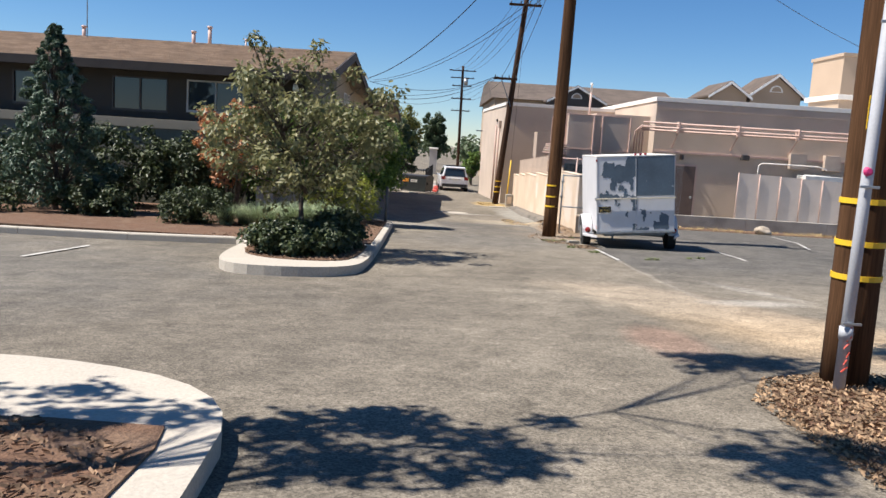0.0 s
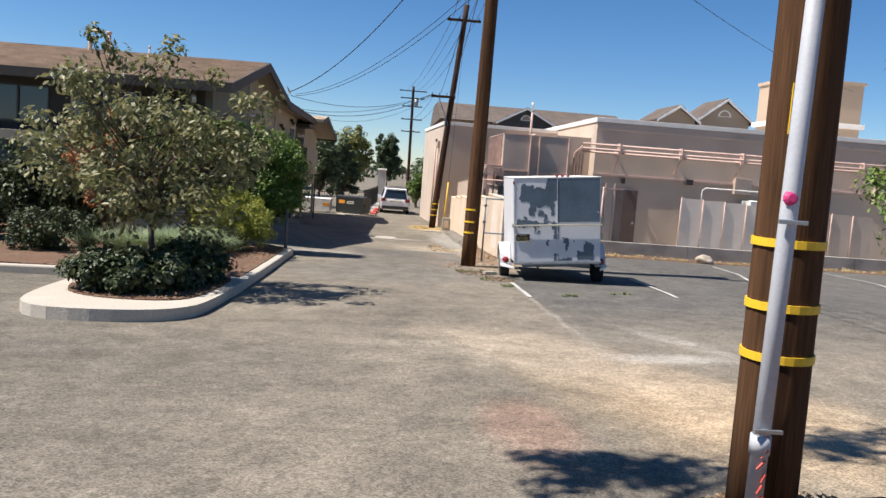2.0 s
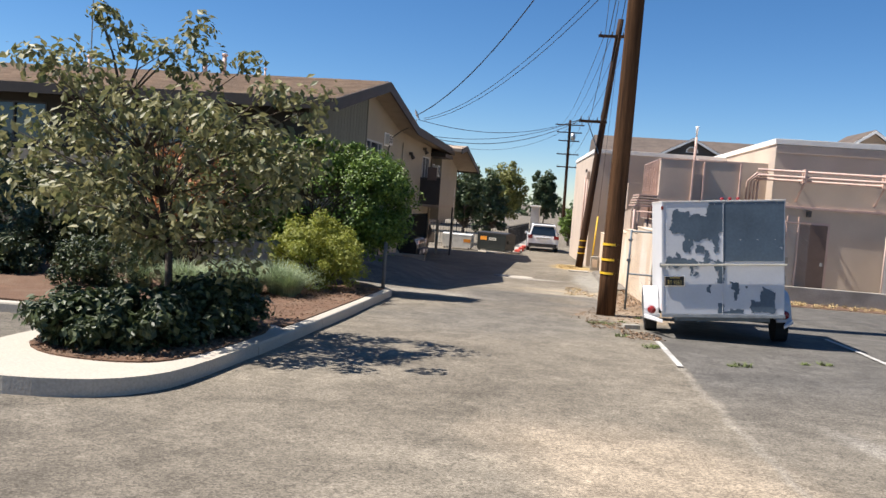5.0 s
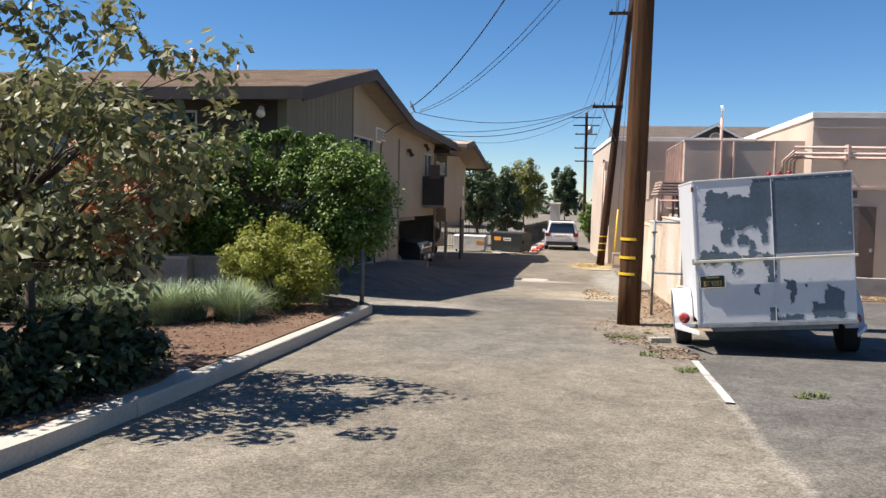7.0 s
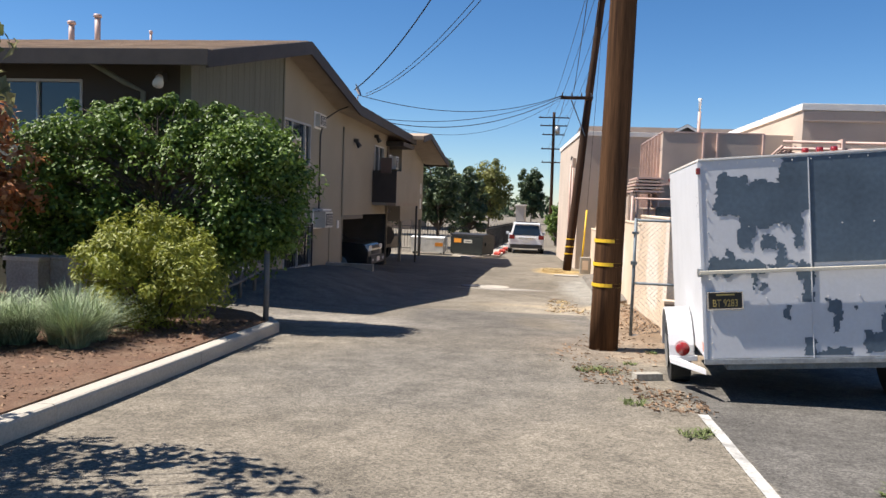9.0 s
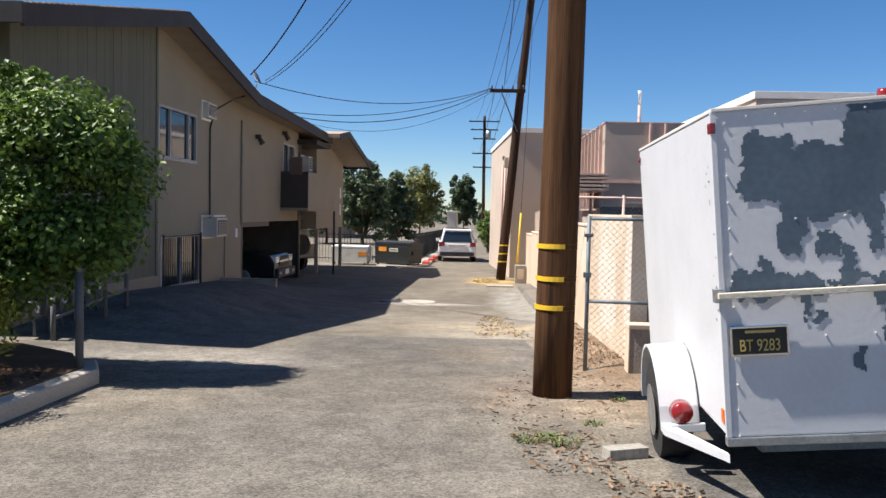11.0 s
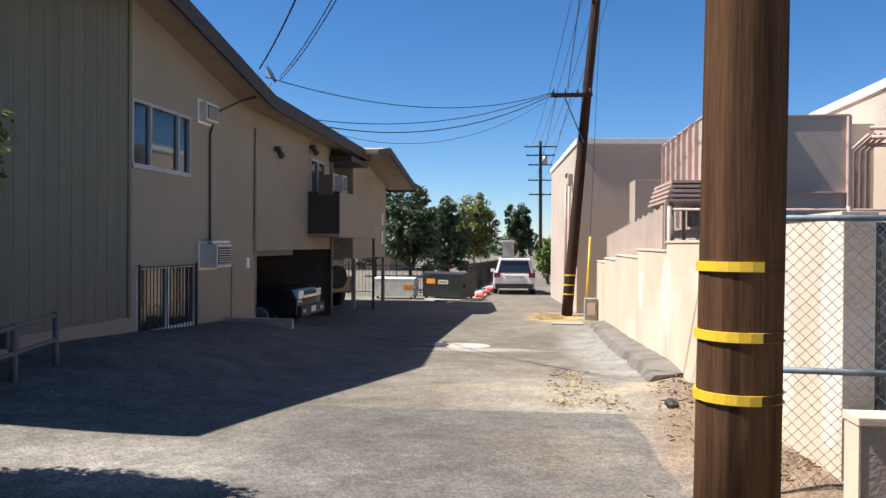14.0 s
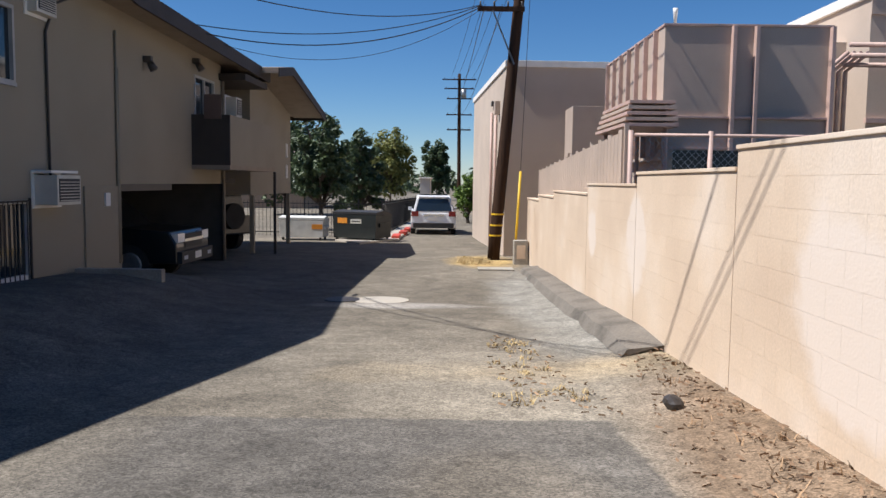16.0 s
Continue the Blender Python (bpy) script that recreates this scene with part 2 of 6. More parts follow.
OLD_CONCRETE = material("grey_concrete", (0.36, 0.33, 0.28), 0.92, var=0.3, scale=1.2, fine=30, bump=0.35)
MULCH = material("bark_mulch", (0.13, 0.07, 0.04), 0.95, var=0.5, scale=2.5, fine=45, bump=1.0, tint=(0.17, 0.105, 0.065))
CHIP = material("mulch_chip", (0.22, 0.14, 0.085), 0.95, var=0.3, island=0.5)
WOODCHIP = material("woodchip", (0.27, 0.175, 0.10), 0.9, var=0.3, island=0.6)
STRAW = material("dry_grass", (0.47, 0.35, 0.17), 0.9, var=0.3, island=0.4)
GRASS = material("fescue_blade", (0.30, 0.36, 0.20), 0.7, var=0.2, island=0.4)
WEED = material("weed_blade", (0.13, 0.16, 0.05), 0.8, var=0.2, island=0.4)
PAINT_LINE = material("line_paint", (0.48, 0.46, 0.42), 0.85, var=0.4, scale=6, fine=35, bump=0.2)
POLE_WOOD = material("pole_wood", (0.078, 0.040, 0.020), 0.9, var=0.5, scale=2.2, fine=16, bump=0.09, stretch=(6, 6, 0.22), tint=(0.032, 0.017, 0.010), spec=0.08)
POLE_DARK = material("creosote_wood", (0.05, 0.028, 0.018), 0.8, var=0.4, scale=2.0, fine=14, bump=0.07, stretch=(6, 6, 0.25), spec=0.1)
YELLOW = material("yellow_band", (0.72, 0.45, 0.02), 0.55, var=0.12, bump=0.05)
PVC = material("grey_pvc", (0.42, 0.43, 0.45), 0.5, var=0.1, bump=0.05)
MAGENTA = material("marking_paint", (0.50, 0.03, 0.14), 0.6, var=0.2, bump=0)
RUST_RED = material("red_paint", (0.55, 0.07, 0.04), 0.6, var=0.3)
BARK = material("tree_bark", (0.10, 0.075, 0.055), 0.9, var=0.4, scale=6, fine=30, bump=0.8, stretch=(3, 3, 0.7))
PINK = material("pink_stucco", (0.51, 0.41, 0.325), 0.92, var=0.1, scale=0.6, fine=90, bump=0.3)
PINK_WALL = material("painted_block", (0.63, 0.495, 0.365), 0.9, var=0.09, scale=0.7, fine=50, bump=0.12, tint=(0.57, 0.435, 0.315), piece=0.02, pale=(0.70, 0.59, 0.48))


def repainted(mat, colour):
    """Large pale blotches where the wall was painted over again."""
    nt = mat.node_tree
    b = nt.nodes["Principled BSDF"]
    old = b.inputs["Base Color"].links[0].from_socket
    sp = nt.nodes.new("ShaderNodeSeparateXYZ")
    nt.links.new(nt.nodes.new("ShaderNodeNewGeometry").outputs["Position"], sp.inputs["Vector"])
    flat = nt.nodes.new("ShaderNodeCombineXYZ")
    nt.links.new(sp.outputs["Y"], flat.inputs["X"]), nt.links.new(sp.outputs["Z"], flat.inputs["Y"])
    n = nt.nodes.new("ShaderNodeTexNoise")
    n.inputs["Scale"].default_value, n.inputs["Detail"].default_value = 1.8, 5.0
    nt.links.new(flat.outputs["Vector"], n.inputs["Vector"])
    for cy, cz, ry, rz, turn in ((26.45, -0.6, 0.75, 0.55, 20), (31.3, -0.55, 0.42, 0.5, 0), (24.95, -0.3, 0.2, 0.9, 0), (34.0, -0.6, 0.3, 0.35, 0)):
        f = spot_mask(nt, flat.outputs["Vector"], n.outputs["Fac"], cy, cz, ry, rz, turn, 0.14, 1.6)
        k = nt.nodes.new("ShaderNodeMath")
        k.operation = "MULTIPLY"
        nt.links.new(f, k.inputs[0])
        k.inputs[1].default_value = 0.8
        old = blend(nt, old, colour, k.outputs["Value"])
    nt.links.new(old, b.inputs["Base Color"])


repainted(PINK_WALL, (0.70, 0.605, 0.52))
PATCH_PAINT = material("patched_paint", (0.655, 0.545, 0.445), 0.9, var=0.06, scale=1.5, bump=0.2)
GREY_BLOCK = material("bare_block", (0.34, 0.29, 0.24), 0.93, var=0.2, scale=2, fine=40, bump=0.4, piece=0.08)
PINK_METAL = material("painted_sheet_metal", (0.47, 0.37, 0.295), 0.6, var=0.12, scale=0.8, bump=0.08)
PINK_PIPE = material("painted_pipe", (0.52, 0.36, 0.30), 0.55, var=0.15, scale=3, bump=0.05)
CAP = material("parapet_cap", (0.78, 0.73, 0.66), 0.6, var=0.08, bump=0.05)
BROWN_DOOR = material("brown_door", (0.115, 0.075, 0.06), 0.6, var=0.12, bump=0.05)
DARK_FIX = material("dark_fixture", (0.05, 0.042, 0.038), 0.5, var=0.2, bump=0.05)
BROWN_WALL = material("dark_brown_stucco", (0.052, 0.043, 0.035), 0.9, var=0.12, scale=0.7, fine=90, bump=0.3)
BEIGE = material("beige_stucco", (0.305, 0.265, 0.2), 0.93, var=0.08, scale=0.7, fine=90, bump=0.3)
OLIVE = material("olive_siding", (0.155, 0.155, 0.118), 0.85, var=0.12, scale=1.0, fine=25, bump=0.4, stretch=(4, 4, 0.5))
FASCIA = material("brown_fascia", (0.045, 0.034, 0.028), 0.7, var=0.2, bump=0.15)
# interior shade put into the colour: darker than the beige house paint
CARPORT_SHADE = material("carport_shade", (0.075, 0.066, 0.056), 0.9, var=0.2)
SOFFIT = material("soffit_paint", (0.30, 0.24, 0.18), 0.85, var=0.12)
SHINGLE = material("tan_shingle", (0.34, 0.235, 0.155), 0.95, var=0.2, scale=1.2, fine=30, bump=0.4, piece=0.14, island=0.0)
SHINGLE_BULK = material("tan_shingle_bulk", (0.43, 0.325, 0.235), 0.95, var=0.2, scale=1.2, fine=30, bump=0.4, island=0.14)
BROWN_ROOF = material("brown_roof", (0.115, 0.088, 0.07), 0.95, var=0.25, scale=0.8, fine=6, bump=0.3)
WINDOW_TRIM = material("aged_window_frame", (0.42, 0.41, 0.39), 0.6, var=0.12, bump=0.05)
WHITE = material("white_trim", (0.78, 0.76, 0.72), 0.6, var=0.06, bump=0.05)
CURTAIN = material("window_blind", (0.55, 0.56, 0.58), 0.8, var=0.1, bump=0.05)
GLASS = glass_material("window_glass")
CHROME = material("chrome", (0.75, 0.75, 0.75), 0.2, 1.0, var=0.05, bump=0)
STEEL = material("galvanised_steel", (0.42, 0.43, 0.43), 0.45, 0.8, var=0.2, scale=8, bump=0.1)
DARK_STEEL = material("weathered_steel", (0.16, 0.19, 0.21), 0.6, 0.3, var=0.3, scale=8, bump=0.1)
BLACK_IRON = material("black_iron", (0.018, 0.018, 0.018), 0.55, var=0.2, bump=0.05)
WIRE = material("cable", (0.02, 0.02, 0.022), 0.6, var=0.1, bump=0)
TYRE = material("tyre_rubber", (0.022, 0.022, 0.022), 0.85, var=0.3, bump=0.2)
CAR_WHITE = material("white_car_paint", (0.78, 0.78, 0.78), 0.35, var=0.03, bump=0, coat=0.6)
CAR_BLACK = material("black_car_paint", (0.012, 0.013, 0.015), 0.3, var=0.1, bump=0, coat=0.6)
LAMP_RED = material("tail_lamp", (0.24, 0.012, 0.012), 0.25, var=0.1, bump=0, coat=0.5)
LAMP_AMBER = material("amber_reflector", (0.75, 0.16, 0.02), 0.3, var=0.1, bump=0)
LAMP_CLEAR = material("head_lamp", (0.75, 0.76, 0.78), 0.15, var=0.05, bump=0, coat=0.8)
PLASTIC = material("black_plastic", (0.03, 0.03, 0.032), 0.6, var=0.2, bump=0.1)
BIN_GREEN = material("dark_bin_paint", (0.016, 0.02, 0.019), 0.55, var=0.3, bump=0.1)
BIN_WHITE = material("scuffed_white_paint", (0.68, 0.67, 0.63), 0.6, var=0.2, scale=3, bump=0.1)
ORANGE = material("orange_sticker", (0.8, 0.30, 0.03), 0.6, var=0.1, bump=0)
AC_WHITE = material("ac_casing", (0.60, 0.57, 0.50), 0.6, var=0.12, bump=0.05)
STONE = material("field_stone", (0.42, 0.35, 0.27), 0.9, var=0.3, scale=4, fine=30, bump=0.6)
TAN = material("tan_stucco", (0.40, 0.30, 0.215), 0.9, var=0.08, scale=0.4, bump=0.2)
GREY_WALL = material("grey_far_wall", (0.50, 0.48, 0.45), 0.9, var=0.1, scale=0.4, bump=0.1)
L_ISLAND = leaf_material("island_tree_leaf", (0.085, 0.105, 0.04), (0.30, 0.275, 0.125), 0.32)
L_DARK = leaf_material("dark_shrub_leaf", (0.02, 0.035, 0.014), (0.078, 0.098, 0.034), 0.14)
L_HEDGE = leaf_material("hedge_leaf", (0.042, 0.085, 0.016), (0.19, 0.28, 0.045), 0.25)
L_YELLOW = leaf_material("yellow_shrub_leaf", (0.17, 0.195, 0.025), (0.34, 0.35, 0.06), 0.3)
L_RED = leaf_material("russet_leaf", (0.36, 0.12, 0.04), (0.5, 0.26, 0.12), 0.3)
L_PINE = leaf_material("conifer_needle", (0.03, 0.06, 0.035), (0.08, 0.125, 0.07), 0.12)
L_FAR = leaf_material("far_tree_leaf", (0.10, 0.125, 0.03), (0.28, 0.27, 0.075), 0.2)
L_FARDK = leaf_material("far_dark_leaf", (0.032, 0.055, 0.022), (0.09, 0.125, 0.05), 0.15)


# ---- ways to build ----
def mesh_of(name, bm, mat):
    me = bpy.data.meshes.new(name)
    bm.to_mesh(me)
    bm.free()
    me.materials.append(mat)
    return me


def part(name, bm, mat, parent=None, label="", smooth=False):
    """Links a bmesh as one mesh object, under a thing or a part."""
    me = mesh_of(name, bm, mat)
    if smooth:
        me.shade_smooth()
    ob = new(name, me)
    if parent:
        ob.parent = parent
    return tagged(ob, label)


def raw(name, verts, faces, mat, parent=None, label="", kind="", smooth=False):
    me = bpy.data.meshes.new(name)
    me.from_pydata([tuple(v) for v in verts], [], [tuple(f) for f in faces])
    me.materials.append(mat)
    if smooth:
        me.shade_smooth()
    ob = new(name, me)
    if parent:
        ob.parent = parent
    return tagged(ob, label, kind=kind)


def thing(name, label, category, m=None, group="", kind=""):
    ob = new(name)
    ob.empty_display_size = 0.1
    if m:
        ob.matrix_world = m
    return tagged(ob, label, category, group, kind)


def box(bm, x0, x1, y0, y1, z0, z1, bevel=0.0):
    n = len(bm.verts)
    v = [bm.verts.new(p) for p in ((x0, y0, z0), (x1, y0, z0), (x1, y1, z0), (x0, y1, z0), (x0, y0, z1), (x1, y0, z1), (x1, y1, z1), (x0, y1, z1))]
    f = [bm.faces.new([v[i] for i in q]) for q in ((3, 2, 1, 0), (4, 5, 6, 7), (0, 1, 5, 4), (1, 2, 6, 5), (2, 3, 7, 6), (3, 0, 4, 7))]
    if bevel:
        bmesh.ops.bevel(bm, geom=list({e for q in f for e in q.edges}), offset=bevel, segments=2, affect="EDGES", profile=0.7)
    return bm


def boxed(x0, x1, y0, y1, z0, z1, bevel=0.0):
    return box(bmesh.new(), x0, x1, y0, y1, z0, z1, bevel)


def tube(bm, points, r0, r1=None, sides=8, caps=True):
    """A round bar along points, tapered from r0 to r1."""
    r1 = r0 if r1 is None else r1
    pts = [Vector(p) for p in points]
    rings = []
    for i, p in enumerate(pts):
        d = (pts[min(i + 1, len(pts) - 1)] - pts[max(i - 1, 0)]).normalized()
        a = d.orthogonal().normalized() if i == 0 else (rings[-1][1] - d * rings[-1][1].dot(d)).normalized()
        b = d.cross(a)
        r = r0 + (r1 - r0) * i / max(1, len(pts) - 1)
        rings.append(([bm.verts.new(p + r * (math.cos(k * math.tau / sides) * a + math.sin(k * math.tau / sides) * b)) for k in range(sides)], a))
    for (ra, _), (rb, _) in zip(rings, rings[1:]):
        for k in range(sides):
            bm.faces.new((ra[k], ra[(k + 1) % sides], rb[(k + 1) % sides], rb[k]))
    if caps:
        bm.faces.new(rings[0][0][::-1]), bm.faces.new(rings[-1][0])
    return bm


def tubed(points, r0, r1=None, sides=8):
    return tube(bmesh.new(), points, r0, r1, sides)


def prism(outline, axis, a, b):
    """A solid whose outline lies across an axis ('x', 'y' or 'z') and that reaches from a to b along it."""
    bm = bmesh.new()

    def at(p, t):
        return {"x": (t, p[0], p[1]), "y": (p[0], t, p[1]), "z": (p[0], p[1], t)}[axis]

    lo, hi = [bm.verts.new(at(p, a)) for p in outline], [bm.verts.new(at(p, b)) for p in outline]
    bm.faces.new(lo), bm.faces.new(hi[::-1])
    for i in range(len(lo)):
        j = (i + 1) % len(lo)
        bm.faces.new((lo[j], lo[i], hi[i], hi[j]))
    bmesh.ops.recalc_face_normals(bm, faces=bm.faces)
    return bm


def ramp01(a):
    a = min(max(a, 0.0), 1.0)
    return a * a * (3 - 2 * a)


FALL_Y = (-60, 0, 7, 13.6, 17.4, 23.7, 28, 36, 44.2, 60, 100, 400)
FALL_Z = (2.3, -0.42, -0.70, -1.0, -1.12, -1.35, -1.52, -1.88, -1.97, -2.2, -2.6, -3.5)


def ground_z(x, y):
    z = float(np.interp(y, FALL_Y, FALL_Z)) + 0.02 * (min(max(x, -3), 12) - 6) * (1 - ramp01((y - 18) / 6))
    z += 0.45 * ramp01((3.2 - x) / 2.6) * ramp01((y - 25) / 5) * (1 - ramp01((y - 35.2) / 4.4))
    z += 0.13 * ramp01((x - 7.3) / 0.8) * ramp01((y - 23) / 2) * (1 - ramp01((y - 36) / 6))
    return z


# ---- ground, beds and kerbs ----
def axis_steps(spans):
    out = []
    for a, b, s in spans:
        out += list(np.arange(a, b, s))
    return out + [spans[-1][1]]


gx = axis_steps([(-900, -60, 120), (-60, -12, 6), (-12, 16, 0.4), (16, 60, 4), (60, 900, 120)])
gy = axis_steps([(-900, -40, 100), (-40, -4, 4), (-4, 50, 0.4), (50, 110, 3), (110, 1400, 80)])
gv = [(x, y, ground_z(x, y) + 0.012 * noise.noise((x * 0.5, y * 0.5, 0))) for y in gy for x in gx]
W = len(gx)
gf = [(j * W + i, j * W + i + 1, (j + 1) * W + i + 1, (j + 1) * W + i) for j in range(len(gy) - 1) for i in range(W - 1)]
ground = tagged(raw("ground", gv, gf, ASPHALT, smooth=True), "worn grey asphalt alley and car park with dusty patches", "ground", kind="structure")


def curved(points, n=6):
    """Rounds a closed outline by cutting its corners twice."""
    pts = [Vector((p[0], p[1])) for p in points]
    for _ in range(2):
        pts = [q for a, b in zip(pts, pts[1:] + pts[:1]) for q in (a * 0.75 + b * 0.25, a * 0.25 + b * 0.75)]
    return pts


def slab(name, outline, low, high, mat, label, category, kind="structure", rise=None):
    """A raised flat that follows the fall of the ground."""
    bm = bmesh.new()
    top = [bm.verts.new((p[0], p[1], ground_z(*p) + high)) for p in outline]
    bot = [bm.verts.new((p[0], p[1], ground_z(*p) + low)) for p in outline]
    bm.faces.new(top)
    for i in range(len(top)):
        j = (i + 1) % len(top)
        bm.faces.new((bot[i], bot[j], top[j], top[i]))
    bmesh.ops.triangulate(bm, faces=[f for f in bm.faces if len(f.verts) > 4])
    bmesh.ops.recalc_face_normals(bm, faces=bm.faces)
    return tagged(part(name, bm, mat), label, category, kind=kind)


def inside(p, poly):
    hit, n = False, len(poly)
    for i in range(n):
        a, b = poly[i], poly[i - 1]
        if (a[1] > p[1]) != (b[1] > p[1]) and p[0] < (b[0] - a[0]) * (p[1] - a[1]) / (b[1] - a[1]) + a[0]:
            hit = not hit
    return hit


def kerb_line(name, points, label, wide=0.16, high=0.15, group="kerbs"):
    """A run of kerb stones: each stone a part with a rounded nose; points run with the bed on the left-hand side."""
    k = thing(name, label, "kerb", kind="structure")
    pts = [Vector((p[0], p[1])) for p in points]
    for a, b in zip(pts, pts[1:]):
        d = b - a
        n = max(1, round(d.length / 2.4))
        inn = Vector((-d.y, d.x)).normalized() * wide
        for i in range(n):
            p, q = a + d * (i / n), a + d * ((i + 1) / n)
            g = d.normalized() * 0.004
            p, q = p + g, q - g
            bm = bmesh.new()
            rows = []
            for e in (p, q):
                z = ground_z(e.x, e.y)
                rows.append([bm.verts.new((e.x + inn.x * s, e.y + inn.y * s, z + h)) for s, h in ((0, -0.1), (0, high - 0.03), (0.06, high - 0.008), (0.18, high), (1, high), (1, -0.1))])
            for c in range(5):
                bm.faces.new((rows[0][c], rows[1][c], rows[1][c + 1], rows[0][c + 1]))
            bm.faces.new(rows[0]), bm.faces.new(rows[1][::-1])
            bmesh.ops.recalc_face_normals(bm, faces=bm.faces)
            part("kerb_stone", bm, CONCRETE, k)
    return k


def scatter_in(poly, count, seed):
    r = random.Random(seed)
    xs, ys = [p[0] for p in poly], [p[1] for p in poly]
    out = []
    while len(out) < count:
        p = (r.uniform(min(xs), max(xs)), r.uniform(min(ys), max(ys)))
        if inside(p, poly):
            out.append(p)
    return out


def chips(name, poly, count, high, mat, label, seed, size=(0.015, 0.06)):
    """Loose bark chips as little tilted slivers."""
    r = random.Random(seed)
    v, f = [], []
    for x, y in scatter_in(poly, count, seed):
        l, w, a = r.uniform(*size), r.uniform(0.005, 0.014), r.uniform(0, math.tau)
        z = ground_z(x, y) + high
        c, s = math.cos(a), math.sin(a)
        n = len(v)
        t = r.uniform(0, 0.014)
        v += [(x - l * c / 2 - w * s / 2, y - l * s / 2 + w * c / 2, z), (x - l * c / 2 + w * s / 2, y - l * s / 2 - w * c / 2, z + 0.012), (x + l * c / 2 + w * s / 2, y + l * s / 2 - w * c / 2, z + 0.012 + t), (x + l * c / 2 - w * s / 2, y + l * s / 2 + w * c / 2, z + t)]
        f.append((n, n + 1, n + 2, n + 3))
    return tagged(raw(name, v, f, mat, kind="stuff"), label, "mulch")


# the far planted island with the broad rounded nose, and the bed behind it
nose = curved([(0.0, 17.3), (0.05, 14.2), (0.45, 12.85), (1.55, 12.65), (2.45, 13.0), (2.62, 14.2), (2.62, 17.3)])
slab("island_kerb_nose", nose, -0.1, 0.15, CONCRETE, "pale concrete island nose with a broad rounded kerb", "kerb")
bed_in = curved([(0.2, 17.3), (0.3, 14.6), (0.95, 13.75), (2.05, 13.6), (2.42, 14.2), (2.44, 17.3)])
slab("bed_island", [tuple(p) for p in bed_in], 0.1, 0.166, MULCH, "brown bark mulch in the kerbed island", "planting bed")
bed_back = [(-16, 17.36), (-0.5, 17.36), (0.2, 16.9), (2.46, 16.9), (2.46, 23.2), (1.9, 24.1), (0.9, 24.8), (-1, 25.2), (-16, 25.4)]
slab("bed_back", bed_back, -0.05, 0.158, MULCH, "brown bark mulch bed below the house", "planting bed")
kerb_line("kerb_island_side", [(2.628, 15.4), (2.63, 23.2), (2.35, 23.75)], "pale concrete kerb along the planted island")
kerb_line("kerb_lot", [(-16, 17.0), (-0.35, 17.2), (0.01, 16.5)], "pale concrete kerb at the end of the car park")
chips("bark_chips", [tuple(p) for p in bed_in], 2500, 0.168, CHIP, "loose bark chips on the island bed", 3)
chips("bark_chips", [(-4, 17.4), (2.4, 17.4), (2.4, 23.0), (-4, 23.0)], 6000, 0.16, CHIP, "loose bark chips on the planted bed", 4)

# the near island beside the start of the walk
near = curved([(2.62, -8), (2.62, 4.3), (2.3, 5.7), (0.9, 6.42), (-0.6, 6.4), (-9, 6.35), (-9, -8)])
slab("island_kerb_near", near, -0.1, 0.15, CONCRETE, "pale concrete kerb round the near planted island", "kerb")
near_in = [(2.25, -7.8), (2.25, 4.5), (2.19, 4.84), (1.55, 4.92), (-0.6, 4.95), (-8.8, 4.95), (-8.8, -7.8)]
slab("bed_near", [tuple(p) for p in near_in], 0.1, 0.166, MULCH, "brown bark mulch in the near island", "planting bed")
chips("bark_chips", [(-2.5, 2.0), (2.2, 2.0), (2.2, 4.4), (1.5, 4.88), (-2.5, 4.9)], 6500, 0.17, CHIP, "loose bark chips on the near bed", 5)
right_bed = [(6.25, 4.2), (6.18, 5.6), (6.22, 6.3), (6.4, 6.8), (6.95, 7.12), (8.0, 7.3), (10.5, 6.4), (10.5, -6), (7.2, -6)]
slab("bed_pole", [tuple(p) for p in right_bed], -0.05, 0.02, MULCH, "woodchip mulch round the foot of the pole", "planting bed")
chips("woodchips", [(6.05, 4.6), (6.05, 6.3), (6.4, 7.0), (7.4, 7.4), (8.2, 6.9), (8.2, 4.2)], 9000, 0.024, WOODCHIP, "pale woodchips round the foot of the pole", 6, (0.012, 0.05))
slab("road_verge", [(10.2, 29.3), (40, 30.2), (40, 31.4), (10.2, 31.4)], -0.05, 0.012, MULCH, "dry earth strip along the low wall", "verge")


def blades(name, spots, height, spread, per, mat, label, seed, width=0.008, category="grass"):
    """Tufts of thin bent blades."""
    r = random.Random(seed)
    v, f = [], []
    for x, y, z, k in spots:
        for _ in range(per):
            a, lean = r.uniform(0, math.tau), r.uniform(0.1, 1.0)
            h, s = height * k * r.uniform(0.55, 1.1), spread * k * lean
            bx, by = x + r.uniform(-0.12, 0.12) * k, y + r.uniform(-0.12, 0.12) * k
            c, sn = math.cos(a), math.sin(a)
            w = width
            n = len(v)
            for t in (0, 0.5, 1):
                px, py, pz = bx + c * s * t * t, by + sn * s * t * t, z + h * (t - 0.28 * lean * t * t)
                ww = w * (1 - 0.8 * t)
                v += [(px - sn * ww, py + c * ww, pz), (px + sn * ww, py - c * ww, pz)]
            f += [(n, n + 1, n + 3, n + 2), (n + 2, n + 3, n + 5, n + 4)]
    return tagged(raw(name, v, f, mat, kind="stuff"), label, category)


